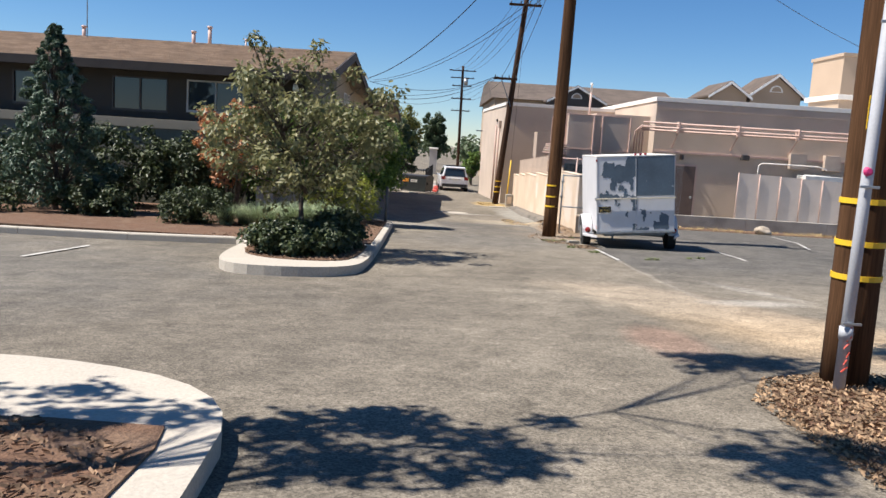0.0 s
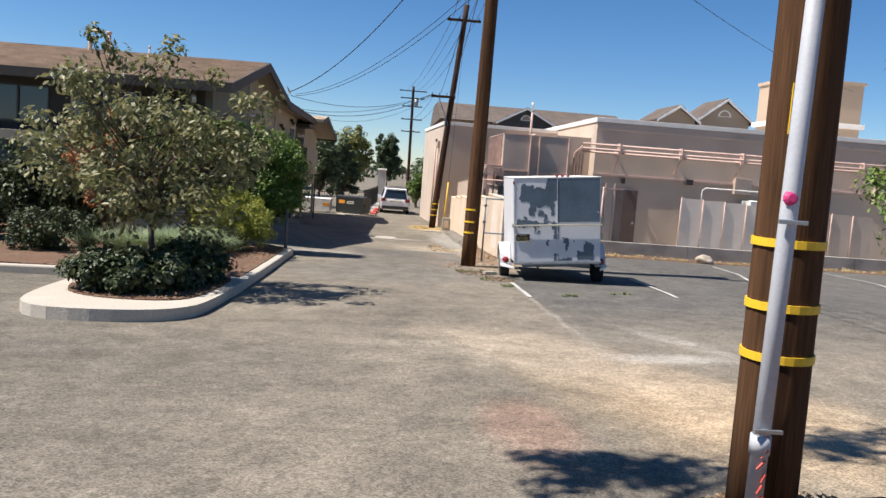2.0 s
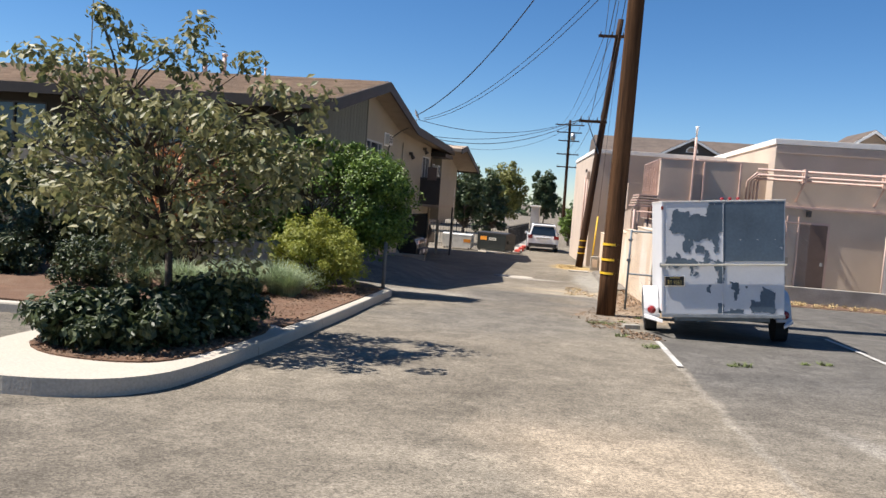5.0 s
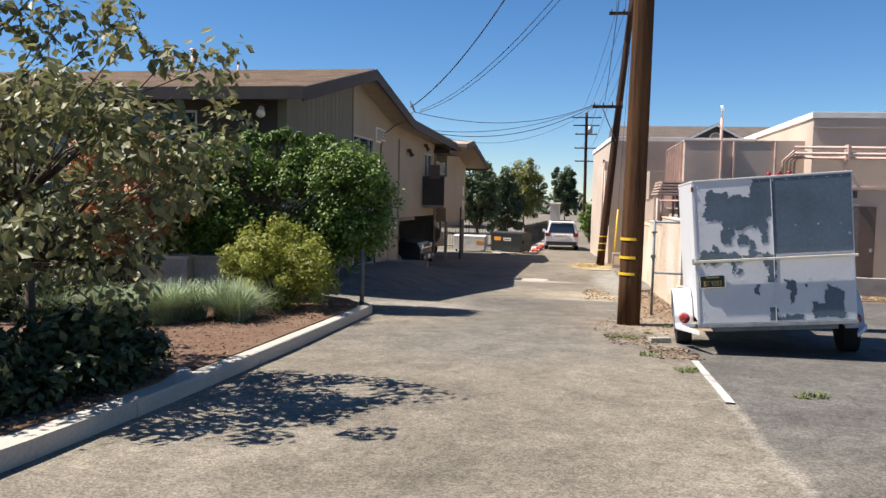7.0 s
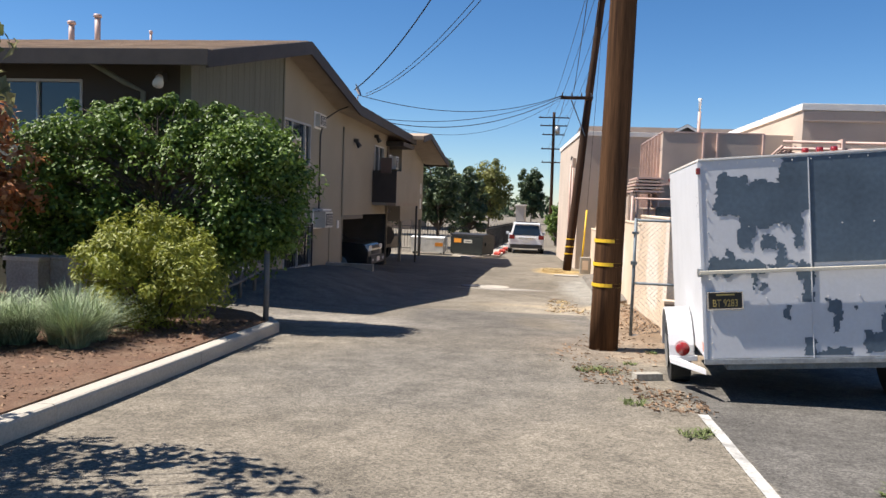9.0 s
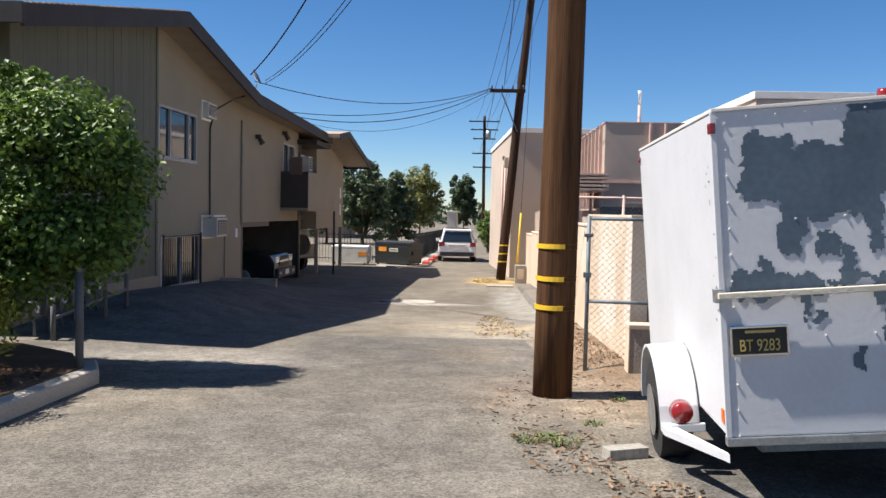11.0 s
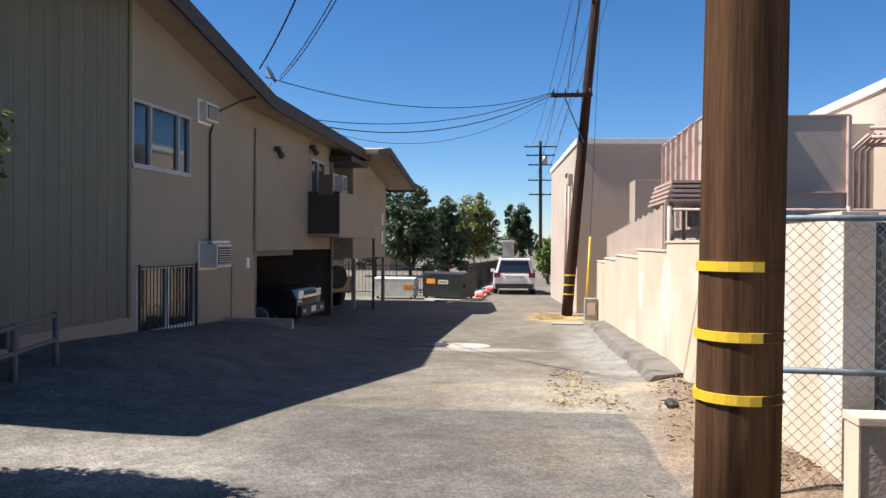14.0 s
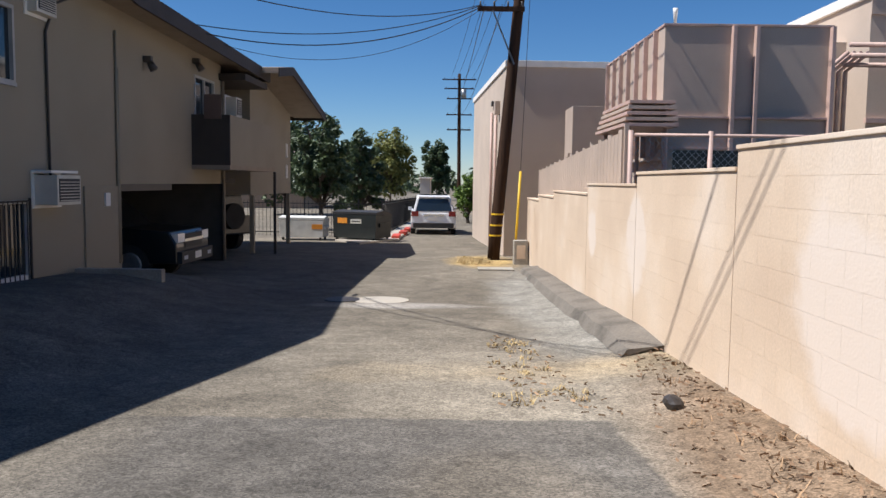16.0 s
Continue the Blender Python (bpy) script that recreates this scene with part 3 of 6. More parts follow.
blades("dry_grass", [(x, y, ground_z(x, y), rng.uniform(0.4, 1)) for x, y in scatter_in([(9.8, 29.5), (34, 30.3), (34, 31.3), (9.8, 31.2)], 420, 8)], 0.16, 0.16, 14, STRAW, "dry yellow grass along the low wall", 8)
blades("dry_weeds", [(x, y, ground_z(x, y), rng.uniform(0.3, 1)) for x, y in scatter_in([(6.4, 28.2), (7.1, 28.2), (6.9, 31.4), (6.5, 31.4)], 26, 9)], 0.08, 0.16, 14, STRAW, "dry straw-coloured weeds in the broken asphalt", 9, category="weeds")
blades("dry_weeds", [(x, y, ground_z(x, y), rng.uniform(0.3, 1)) for x, y in scatter_in([(7.5, 25.0), (8.05, 25.0), (8.05, 29.4), (7.8, 29.4)], 26, 10)], 0.07, 0.13, 12, WOODCHIP, "dry straw-coloured weeds at the foot of the wall", 10, category="weeds")
blades("dry_weeds", [(x, y, ground_z(x, y), rng.uniform(0.4, 1)) for x, y in scatter_in([(6.3, 42.6), (7.2, 42.6), (7.1, 44.6), (6.4, 44.6)], 110, 12)], 0.10, 0.2, 14, STRAW, "dry yellow grass round the leaning pole", 12, category="weeds")
blades("green_weeds", [(x, y, ground_z(x, y), rng.uniform(0.4, 1)) for x, y in [(6.75, 21.4), (6.9, 21.5), (7.0, 21.3), (7.4, 18.6), (7.5, 18.7), (8.3, 17.3), (8.45, 17.4), (9.4, 18.0), (9.7, 18.1), (7.7, 23.1), (7.3, 22.0), (7.1, 19.7)]], 0.07, 0.16, 60, WEED, "small green weeds in the cracked asphalt", 13, category="weeds")


def strip(name, x0, y0, x1, y1, w, mat, label, category="line", lift=0.006):
    bm = bmesh.new()
    d = Vector((x1 - x0, y1 - y0))
    n = max(2, int(d.length / 0.3))
    s = Vector((-d.y, d.x)).normalized() * w / 2
    rows = []
    for i in range(n + 1):
        p = Vector((x0, y0)) + d * (i / n)
        j = [0.012 * noise.noise((p.x * 5 + k * 9, p.y * 5, 1)) for k in (0, 1)]
        rows.append([bm.verts.new((p.x + s.x * k + j[0], p.y + s.y * k + j[1], ground_z(p.x, p.y) + lift + 0.012)) for k in (-1, 1)])
    for a, b in zip(rows, rows[1:]):
        bm.faces.new((a[0], a[1], b[1], b[0]))
    bmesh.ops.recalc_face_normals(bm, faces=bm.faces)
    return tagged(part(name, bm, mat), label, category, kind="structure")


for x0, y0, x1, y1 in ((7.61, 19.3, 7.58, 16.9), (10.98, 22.0, 10.6, 17.8), (15.4, 27.6, 14.8, 23.6), (-3.06, 13.8, -2.8, 15.8), (19.4, 28.6, 19.0, 24.0)):
    strip("parking_line", x0, y0, x1, y1, 0.085, PAINT_LINE, "worn white painted parking line")


def litter(name, poly, count, mat, label, seed, size):
    return chips(name, poly, count, 0.016, mat, label, seed, size)


litter("leaf_litter", [(7.5, 24.6), (8.08, 24.6), (8.08, 30.2), (7.7, 30.2), (7.3, 27.0)], 320, CHIP, "dry brown leaf litter at the foot of the wall", 91, (0.015, 0.06))
litter("leaf_litter", [(6.3, 21.6), (7.6, 21.8), (7.9, 24.4), (6.9, 24.6), (6.5, 23.5)], 200, CHIP, "dry leaf litter and grit round the pole", 92, (0.015, 0.07))
litter("leaf_litter", [(7.2, 19.3), (7.75, 19.3), (7.7, 20.3), (7.1, 20.5)], 260, CHIP, "brown leaf litter and grit behind the trailer wheel", 94, (0.015, 0.06))
litter("leaf_litter", [(6.7, 20.5), (7.3, 20.5), (7.4, 21.6), (6.6, 21.8)], 220, CHIP, "brown leaf litter on the cracked asphalt", 95, (0.015, 0.06))
litter("leaf_litter", [(6.3, 28.0), (7.25, 27.8), (7.0, 31.6), (6.5, 31.6)], 120, WOODCHIP, "broken straw and dry leaves on the asphalt", 93, (0.015, 0.06))


# ---- poles and cables ----
def utility_pole(base, top, r0, r1, bands, wood, label, part_way=False):
    """A tapered, slightly rough timber pole with yellow reflector bands at the given heights."""
    p = thing("utility_pole", label, "utility pole", Matrix.Translation(base), group="utility poles")
    b, t = Vector(base), Vector(top)
    pts = [(t - b) * (i / 14) + Vector((0, 0, -0.15 if i == 0 else 0)) for i in range(15)]
    bm = tubed(pts, r0, r1, 20)
    for v in bm.verts:
        k = 1 + 0.035 * noise.noise((math.atan2(v.co.y, v.co.x) * 2.5, v.co.z * 0.25, base[0]))
        v.co.x, v.co.y = v.co.x * k, v.co.y * k
    bmesh.ops.recalc_face_normals(bm, faces=bm.faces)
    part("shaft", bm, wood, p, smooth=True)
    for z in bands:
        f = (z - b.z) / (t.z - b.z)
        c, r = (t - b) * f, r0 + (r1 - r0) * f
        bm = tubed([c - Vector((0.0, 0, 0.022)), c + Vector((0.0, 0, 0.022))], r + 0.012, r + 0.012, 24)
        if part_way:
            away = [f for f in bm.faces if f.calc_center_median().x - c.x > 0.35 * r or f.calc_center_median().y - c.y > 0.6 * r]
            bmesh.ops.delete(bm, geom=away, context="FACES")
        part("reflector_band", bm, YELLOW, p, "yellow reflector band", smooth=False)
    return p


def pole_extra(parent, name, bm, mat, label="", smooth=False):
    bm.transform(Matrix.Translation(-parent.matrix_world.translation))
    return part(name, bm, mat, parent, label, smooth)


P1B, P2B, P3B = (7.11, 7.03, ground_z(7.11, 7.03)), (7.09, 23.25, ground_z(7.09, 23.25)), (7.28, 44.2, ground_z(7.28, 44.2))
pole1 = utility_pole(P1B, (7.01, 7.03, 8.6), 0.186, 0.15, (0.85, 0.51, 0.235), POLE_WOOD, "brown timber utility pole with yellow bands and a conduit")
pole2 = utility_pole(P2B, (7.22, 23.25, 9.3), 0.192, 0.15, (0.125, -0.185, -0.46), POLE_WOOD, "brown timber utility pole with three yellow bands", True)
pole3 = utility_pole(P3B, (8.25, 44.2, 9.4), 0.17, 0.13, (-0.72, -1.02, -1.3), POLE_DARK, "dark leaning timber utility pole with a crossarm")
conduit = [(6.93, 6.765, P1B[2] + 0.02), (6.938, 6.765, 0.8), (6.97, 6.775, 4.5)]
pole_extra(pole1, "conduit", tubed(conduit, 0.045, 0.045, 14), PVC, "grey plastic riser conduit", True)
pole_extra(pole1, "conduit_coupling", tubed([(6.931, 6.765, -0.24), (6.931, 6.765, -0.14)], 0.053, 0.053, 14), PVC, smooth=True)
pole_extra(pole1, "painted_mark", tubed([(6.925, 6.735, 1.09), (6.925, 6.722, 1.092), (6.925, 6.715, 1.093)], 0.042, 0.02, 12), MAGENTA, "magenta spray mark")
for k, z in enumerate((-0.5, -0.44, -0.38, -0.31, -0.25, -0.18)):
    pole_extra(pole1, "painted_mark", tubed([(6.905 + 0.015 * (k % 3), 6.718 + 0.002 * (k % 2), z), (6.955 - 0.01 * (k % 2), 6.722, z + 0.045)], 0.006, 0.009, 5), RUST_RED, "red paint scrawl on the conduit")
for z in (-0.12, 0.96, 2.2):
    pole_extra(pole1, "strap", boxed(6.868, 7.02, 6.71, 6.726, z, z + 0.022, 0.004), STEEL)
pole_extra(pole1, "tag", boxed(6.955, 6.98, 6.898, 6.908, 1.42, 1.68), YELLOW, "small yellow tag with black marks")
for i in range(4):
    pole_extra(pole1, "tag_mark", boxed(6.959, 6.976, 6.893, 6.898, 1.44 + i * 0.06, 1.475 + i * 0.06), DARK_FIX)


def crossarm(parent, x0, x1, y, z, drop=0.0, brace=True):
    pole_extra(parent, "crossarm", boxed(x0, x1, y - 0.06, y + 0.06, z - 0.06, z + 0.06, 0.008), POLE_DARK)
    n = 4
    for i in range(n):
        x = x0 + (x1 - x0) * (0.06 + 0.88 * i / (n - 1))
        bm = tubed([(x, y, z + 0.05), (x, y, z + 0.12), (x, y, z + 0.15), (x, y, z + 0.2)], 0.03, 0.022, 8)
        pole_extra(parent, "insulator", bm, DARK_FIX, "dark glazed insulator", True)


crossarm(pole3, 6.75, 8.0, 44.03, 4.74)
pole_extra(pole3, "brace", tubed([(7.15, 43.98, 4.7), (7.75, 44.05, 3.3)], 0.022), DARK_STEEL)
crossarm(pole3, 7.3, 9.0, 44.03, 8.6)
crossarm(pole2, 6.32, 8.12, 23.08, 8.9)
farpole = utility_pole((7.3, 104, ground_z(7, 104) - 0.2), (7.2, 104, 11.0), 0.2, 0.15, (), POLE_DARK, "far timber utility pole with many crossarms")
for z, h in ((10.4, 1.7), (9.5, 1.5), (8.5, 1.25), (6.9, 1.3), (5.4, 1.2)):
    crossarm(farpole, 7.2 - h, 7.2 + h, 103.85, z)
pole_extra(farpole, "transformer", tubed([(7.65, 103.75, 8.6), (7.65, 103.75, 9.4)], 0.26, 0.26, 14), STEEL, "grey transformer can", True)


def cable(a, b, sag, r=0.012, label="black overhead cable between poles"):
    a, b = Vector(a), Vector(b)
    pts = [a.lerp(b, i / 20) - Vector((0, 0, sag * 4 * (i / 20) * (1 - i / 20))) for i in range(21)]
    return tagged(part("overhead_cable", tubed(pts, r, r, 5), WIRE), label, "cable", "overhead cables")


for dx in (-0.5, -0.15, 0.3, 0.7):
    cable((7.22 + dx, 23.1, 9.05), (8.1 + dx, 44.1, 8.75), 0.5)
    cable((8.1 + dx, 44.1, 8.75), (7.2 + dx * 1.8, 103.9, 10.55), 0.7)
    cable((7.22 + dx, 23.1, 9.05), (7.05 + dx, 6.95, 8.5), 0.4)
for dx in (-0.35, 0.1):
    cable((7.3 + dx, 44.0, 4.85), (7.2 + dx * 2, 103.9, 7.05), 0.7)
    cable((7.2 + dx * 0.4, 23.25, 7.6), (7.6 + dx, 44.0, 4.95), 0.3)
cable((7.45, 23.25, 9.0), (0.85, 34.7, 3.62), 1.0, 0.016, "twisted black service cable from the pole to the house")
for dz in (0, 0.22):
    cable((7.3, 23.25, 6.05 + dz), (1.0, 35.5, 3.55 + dz * 0.3), 0.7, 0.009, "thin black service cable from the pole to the house")
for z, hy, hz, sag, r in ((4.84, 34.9, 3.5, 0.55, 0.011), (4.82, 38.6, 3.22, 0.42, 0.011), (4.78, 39.4, 3.18, 0.55, 0.014), (4.72, 40.6, 3.16, 0.75, 0.007)):
    cable((6.85, 44.0, z), (0.9, hy, hz), sag, r, "black service cable sagging to the house eave")
cable((7.35, 23.25, 8.8), (30.0, 46.0, 7.0), 0.6, 0.012, "black overhead cable across the car park")
guy = thing("guy_wire_guard", "yellow plastic guy guard beside the leaning pole", "guy guard", Matrix.Translation((7.78, 43.2, ground_z(7.78, 43.2))))
part("guard", tubed([(0, 0, -0.05), (0.14, 0.2, 2.4)], 0.035, 0.035, 10), YELLOW, guy, smooth=True)
part("wire", tubed([(0.14, 0.2, 2.4), (0.42, 0.8, 9.0)], 0.008, 0.008, 5), WIRE, guy)


# ---- trees and shrubs ----
def leaves(name, clumps, per, size, mat, parent, seed, flat=0.0, long=1.7, droop=0.3):
    """Many small folded leaves gathered round clump centres (x, y, z, radius)."""
    g = np.random.default_rng(seed)
    c = np.array([k[:3] for k in clumps])
    r = np.array([k[3] for k in clumps])
    n = len(clumps) * per
    idx = np.repeat(np.arange(len(clumps)), per)
    d = g.normal(size=(n, 3))
    d /= np.linalg.norm(d, axis=1)[:, None]
    rad = g.uniform(0.25, 1.0, n) ** 0.6
    pos = c[idx] + d * (rad * r[idx])[:, None] * np.array([1, 1, 0.85])
    up = d + np.array([0, 0, 0.6]) + g.normal(size=(n, 3)) * 0.55
    up /= np.linalg.norm(up, axis=1)[:, None]
    ax = g.normal(size=(n, 3)) + d * 0.8 - np.array([0, 0, droop])
    ax -= up * (ax * up).sum(1)[:, None]
    ax /= np.linalg.norm(ax, axis=1)[:, None] + 1e-9
    sd = np.cross(up, ax)
    s = size * g.uniform(0.6, 1.25, n)[:, None]
    v = np.stack([pos - ax * s * long / 2, pos + sd * s / 2 + up * s * 0.12, pos + ax * s * long / 2, pos - sd * s / 2 + up * s * 0.12], 1).reshape(-1, 3)
    k = np.arange(n)[:, None] * 4
    f = np.concatenate([k + [0, 1, 2], k + [0, 2, 3]], 1).reshape(-1, 3)
    me = bpy.data.meshes.new(name)
    me.from_pydata(v.tolist(), [], f.tolist())
    me.materials.append(mat)
    ob = new(name, me)
    ob.parent = parent
    return ob


def limb_set(bm, start, height, clumps, r, seed, sides=6):
    """A trunk and limbs that reach toward the clump centres."""
    g = random.Random(seed)
    start = Vector(start)
    fork = start + Vector((g.uniform(-0.05, 0.05), g.uniform(-0.05, 0.05), height))
    tube(bm, [start - Vector((0, 0, 0.1)), start + Vector((0, 0, 0.05)), start.lerp(fork, 0.5) + Vector((g.uniform(-0.04, 0.04), 0, 0)), fork], r, r * 0.72, 9)
    tip = max((Vector(c[:3]) for c in clumps), key=lambda q: q.z)
    spine = [fork.lerp(tip, i / 5) + Vector((g.uniform(-0.08, 0.08), g.uniform(-0.08, 0.08), 0)) for i in range(6)]
    tube(bm, spine, r * 0.65, r * 0.12, sides)
    for c in clumps:
        c = Vector(c[:3])
        k = min(4, max(0, int(5 * (c.z - fork.z) / max(0.2, tip.z - fork.z) - 1.2 + g.uniform(-0.5, 0.5))))
        a = spine[k]
        m = a.lerp(c, 0.5) + Vector((g.uniform(-0.1, 0.1), g.uniform(-0.1, 0.1), g.uniform(-0.05, 0.18)))
        tube(bm, [a, m, c], r * 0.28, r * 0.06, 5)


def crown(centre, radii, count, clump, seed, hollow=0.45, low=-1.0, jag=0.25, square=1.0):
    """Clump centres spread through an uneven egg-shaped crown."""
    g = random.Random(seed)
    out = []
    while len(out) < count:
        p = Vector((g.uniform(-1, 1), g.uniform(-1, 1), g.uniform(-1, 1)))
        l = p.length
        if l > 1 or l < hollow or p.z < low:
            continue
        p = Vector([math.copysign(abs(c) ** square, c) for c in p])
        k = 1 + jag * noise.noise(p.normalized() * 2.1 + Vector((seed, 0, 0)))
        out.append((centre[0] + p.x * radii[0] * k, centre[1] + p.y * radii[1] * k, centre[2] + p.z * radii[2] * k, clump * g.uniform(0.65, 1.3)))
    return out


def tree(name, base, label, height, r, clumps, per, size, mat, seed, category="tree", group="", **kw):
    t = thing(name, label, category, Matrix.Translation(base), group=group)
    bm = bmesh.new()
    limb_set(bm, (0, 0, 0), height, clumps, r, seed)
    part("trunk", bm, BARK, t, smooth=True)
    leaves("crown", clumps, per, size, mat, t, seed, **kw)
    return t


def shrub(name, base, label, clumps, per, size, mat, seed, stems=7, category="shrub", group="", **kw):
    t = thing(name, label, category, Matrix.Translation(base), group=group)
    bm = bmesh.new()
    g = random.Random(seed)
    for c in g.sample(clumps, min(stems, len(clumps))):
        tube(bm, [(g.uniform(-0.08, 0.08), g.uniform(-0.08, 0.08), -0.1), Vector(c[:3]) * 0.5 + Vector((0, 0, 0.1)), c[:3]], 0.022, 0.006, 5)
    part("stem", bm, BARK, t, smooth=True)
    leaves("foliage", clumps, per, size, mat, t, seed, **kw)
    return t


def gz(x, y, h=0.15):
    return (x, y, ground_z(x, y) + h)


# the young tree on the island: open, drooping, uneven
cl = crown((-0.05, 0.0, 1.95), (2.0, 1.85, 1.3), 118, 0.34, 21, 0.3, jag=0.55) + [(-0.9, 0, 3.7, 0.25), (-0.6, 0.1, 3.5, 0.27), (-0.2, -0.1, 3.35, 0.27), (0.2, 0.1, 3.75, 0.24), (0.1, 0, 3.5, 0.27), (-1.0, -0.1, 3.85, 0.2), (0.9, 0, 3.3, 0.22), (0.4, 0, 3.3, 0.3), (1.3, 0.1, 2.95, 0.22)]
tree("island_tree", gz(1.15, 16.1), "young street tree with drooping olive-green leaves on the island", 1.05, 0.06, cl, 58, 0.07, L_ISLAND, 21, long=1.75, droop=0.9)
# the tree above the start of the walk, known by its shade
cl = []
for (sx, sy), (rx, ry), h, n, seed in (((3.35, 5.2), (1.15, 0.75), 4.9, 30, 31), ((1.6, 5.2), (0.8, 0.5), 4.7, 12, 36), ((0.4, 4.2), (1.2, 0.9), 4.6, 14, 37), ((5.75, 5.1), (0.6, 0.4), 6.3, 11, 32), ((6.55, 7.75), (0.75, 0.5), 7.6, 15, 33), ((8.6, 8.6), (0.8, 0.5), 8.4, 9, 34)):
    cl += crown((sx - 0.658 * h - 0.4, sy - 0.069 * h - 4.1, h), (rx, ry, 0.5), n, 0.27, seed, 0.1, jag=0.5)
tree("near_tree", gz(0.4, 4.1), "spreading street tree on the near planted island", 2.6, 0.032, cl, 52, 0.08, L_ISLAND, 31, long=1.9, droop=0.6)
cl = crown((0, 0, 3.0), (1.35, 1.5, 2.1), 80, 0.36, 35, 0.25, jag=0.5)
tree("lot_tree", gz(14.25, 15.4, 0), "green street tree at the edge of the car park", 1.2, 0.09, cl, 130, 0.06, L_HEDGE, 35, long=1.8)

# conifer and dark hedge in front of the house
cl = []
for i in range(120):
    t = (i + 0.5) / 120
    rr = 1.6 * (1 - t) ** 0.8 * (1 + 0.25 * noise.noise((i * 0.37, 2, 0))) + 0.05
    a = i * 2.399
    cl.append((rr * math.cos(a) * rng.uniform(0.45, 1), rr * math.sin(a) * rng.uniform(0.45, 1), 0.3 + 4.3 * t, 0.26 * (1.25 - t)))
tree("conifer", gz(-5.9, 21.2), "dark green conifer with a pointed top by the hedge", 0.5, 0.09, cl, 110, 0.05, L_PINE, 41, long=3.0, droop=0.2)
for i, (x, y, w, h, s) in enumerate(((-11.4, 23.4, 2.0, 1.9, 51), (-8.4, 23.2, 2.0, 1.8, 52), (-5.4, 23.6, 2.0, 2.05, 53), (-3.2, 23.9, 1.5, 1.9, 54), (-13.8, 23.5, 1.8, 2.0, 56))):
    shrub("hedge_shrub", gz(x, y), "tall dense dark green hedge shrub before the house", crown((0, 0, h * 0.52), (w, 0.9, h * 0.56), 90, 0.36, s, 0.5), 90, 0.075, L_DARK, s, 9, group="hedge along the house")
for x, y, w, s in ((-7.6, 20.0, 1.3, 61), (-10.5, 20.4, 1.5, 62), (-4.7, 20.6, 1.1, 63)):
    shrub("low_shrub", gz(x, y), "low dark green shrub in the mulch bed", crown((0, 0, 0.42), (w, 0.6, 0.45), 50, 0.24, s, 0.4), 80, 0.06, L_DARK, s, 7, group="low shrubs in the bed")
shrub("round_shrub", gz(-1.95, 19.9), "low rounded shrub with small grey-green leaves", crown((0, 0, 0.42), (0.85, 0.8, 0.5), 70, 0.2, 64, 0.4), 85, 0.05, L_DARK, 64, 8)
shrub("nose_shrub", gz(1.45, 14.6), "low spreading dark green shrub on the island nose", crown((-0.1, 0, 0.25), (0.9, 0.7, 0.34), 90, 0.18, 65, 0.4), 95, 0.06, L_DARK, 65, 8)
shrub("nose_shrub", gz(1.95, 15.8), "low spreading dark green shrub on the island nose", crown((-0.05, 0, 0.28), (0.5, 0.85, 0.34), 70, 0.17, 66, 0.4), 95, 0.06, L_DARK, 66, 8)
# the clipped rounded hedge-tree at the corner of the drive
cl = crown((0.08, 0, 1.82), (2.3, 0.75, 1.05), 450, 0.28, 71, 0.5, jag=0.12, square=0.66) + crown((-0.35, 0.1, 0.8), (1.85, 0.6, 0.75), 110, 0.32, 72, 0.4)
cl += [(3.0 * noise.noise((i * 0.7, 3, 0)), 0.8 * noise.noise((i * 0.9, 0, 5)), 3.0 + 0.16 * noise.noise((i * 0.6, 1, 1)), 0.12) for i in range(36)]
tree("clipped_tree", gz(0.5, 23.75), "dense green clipped hedge tree at the drive corner", 0.9, 0.05, cl, 130, 0.048, L_HEDGE, 71, long=1.6)
shrub("yellow_shrub", gz(1.36, 22.1), "yellow-green rounded shrub with fine upright twigs", crown((0, 0, 0.72), (0.92, 0.85, 0.74), 130, 0.2, 73, 0.35, jag=0.3), 130, 0.026, L_YELLOW, 73, 14, long=3.2, droop=-0.8)
shrub("russet_shrub", gz(-1.75, 22.6), "shrub with russet and orange leaves", crown((0, 0, 2.0), (0.95, 0.6, 1.0), 60, 0.26, 75, 0.3, jag=0.4), 80, 0.07, L_RED, 75, 10, long=1.9)
blades("ornamental_grass", [(x, y, ground_z(x, y) + 0.15, rng.uniform(0.8, 1.15)) for x, y in ((-0.1, 19.6), (0.35, 19.9), (-0.5, 19.9), (0.1, 20.3), (-0.9, 20.3), (1.05, 20.6), (1.3, 20.4), (0.9, 20.9), (0.6, 20.5), (-1.2, 19.8), (-0.2, 20.7), (0.4, 20.2), (1.2, 20.9))], 0.6, 0.75, 620, GRASS, "pale green fescue tufts in the mulch", 77, 0.006, "ornamental grass")

# stone utility pillar and trellis post beside the drive
pillar = thing("utility_pillar", "grey rendered utility pillar with a flat cap", "pillar", Matrix.Translation(gz(-0.9, 22.9, 0.1)))
part("body", boxed(-0.24, 0.24, -0.2, 0.2, -0.05, 0.78, 0.01), OLD_CONCRETE, pillar)
part("cap", boxed(-0.27, 0.27, -0.23, 0.23, 0.78, 0.84, 0.01), CONCRETE, pillar)
cab = thing("utility_cabinet", "weathered beige utility cabinet in the bed", "cabinet", Matrix.Translation(gz(-0.35, 23.2, 0.1)))
part("body", boxed(-0.3, 0.3, -0.25, 0.25, -0.05, 0.8, 0.02), OLD_CONCRETE, cab)
part("lid", boxed(-0.32, 0.32, -0.27, 0.27, 0.8, 0.84, 0.01), OLD_CONCRETE, cab)
post = thing("metal_post", "grey steel post at the end of the hedge", "post", Matrix.Translation(gz(2.43, 23.2, 0.1)))
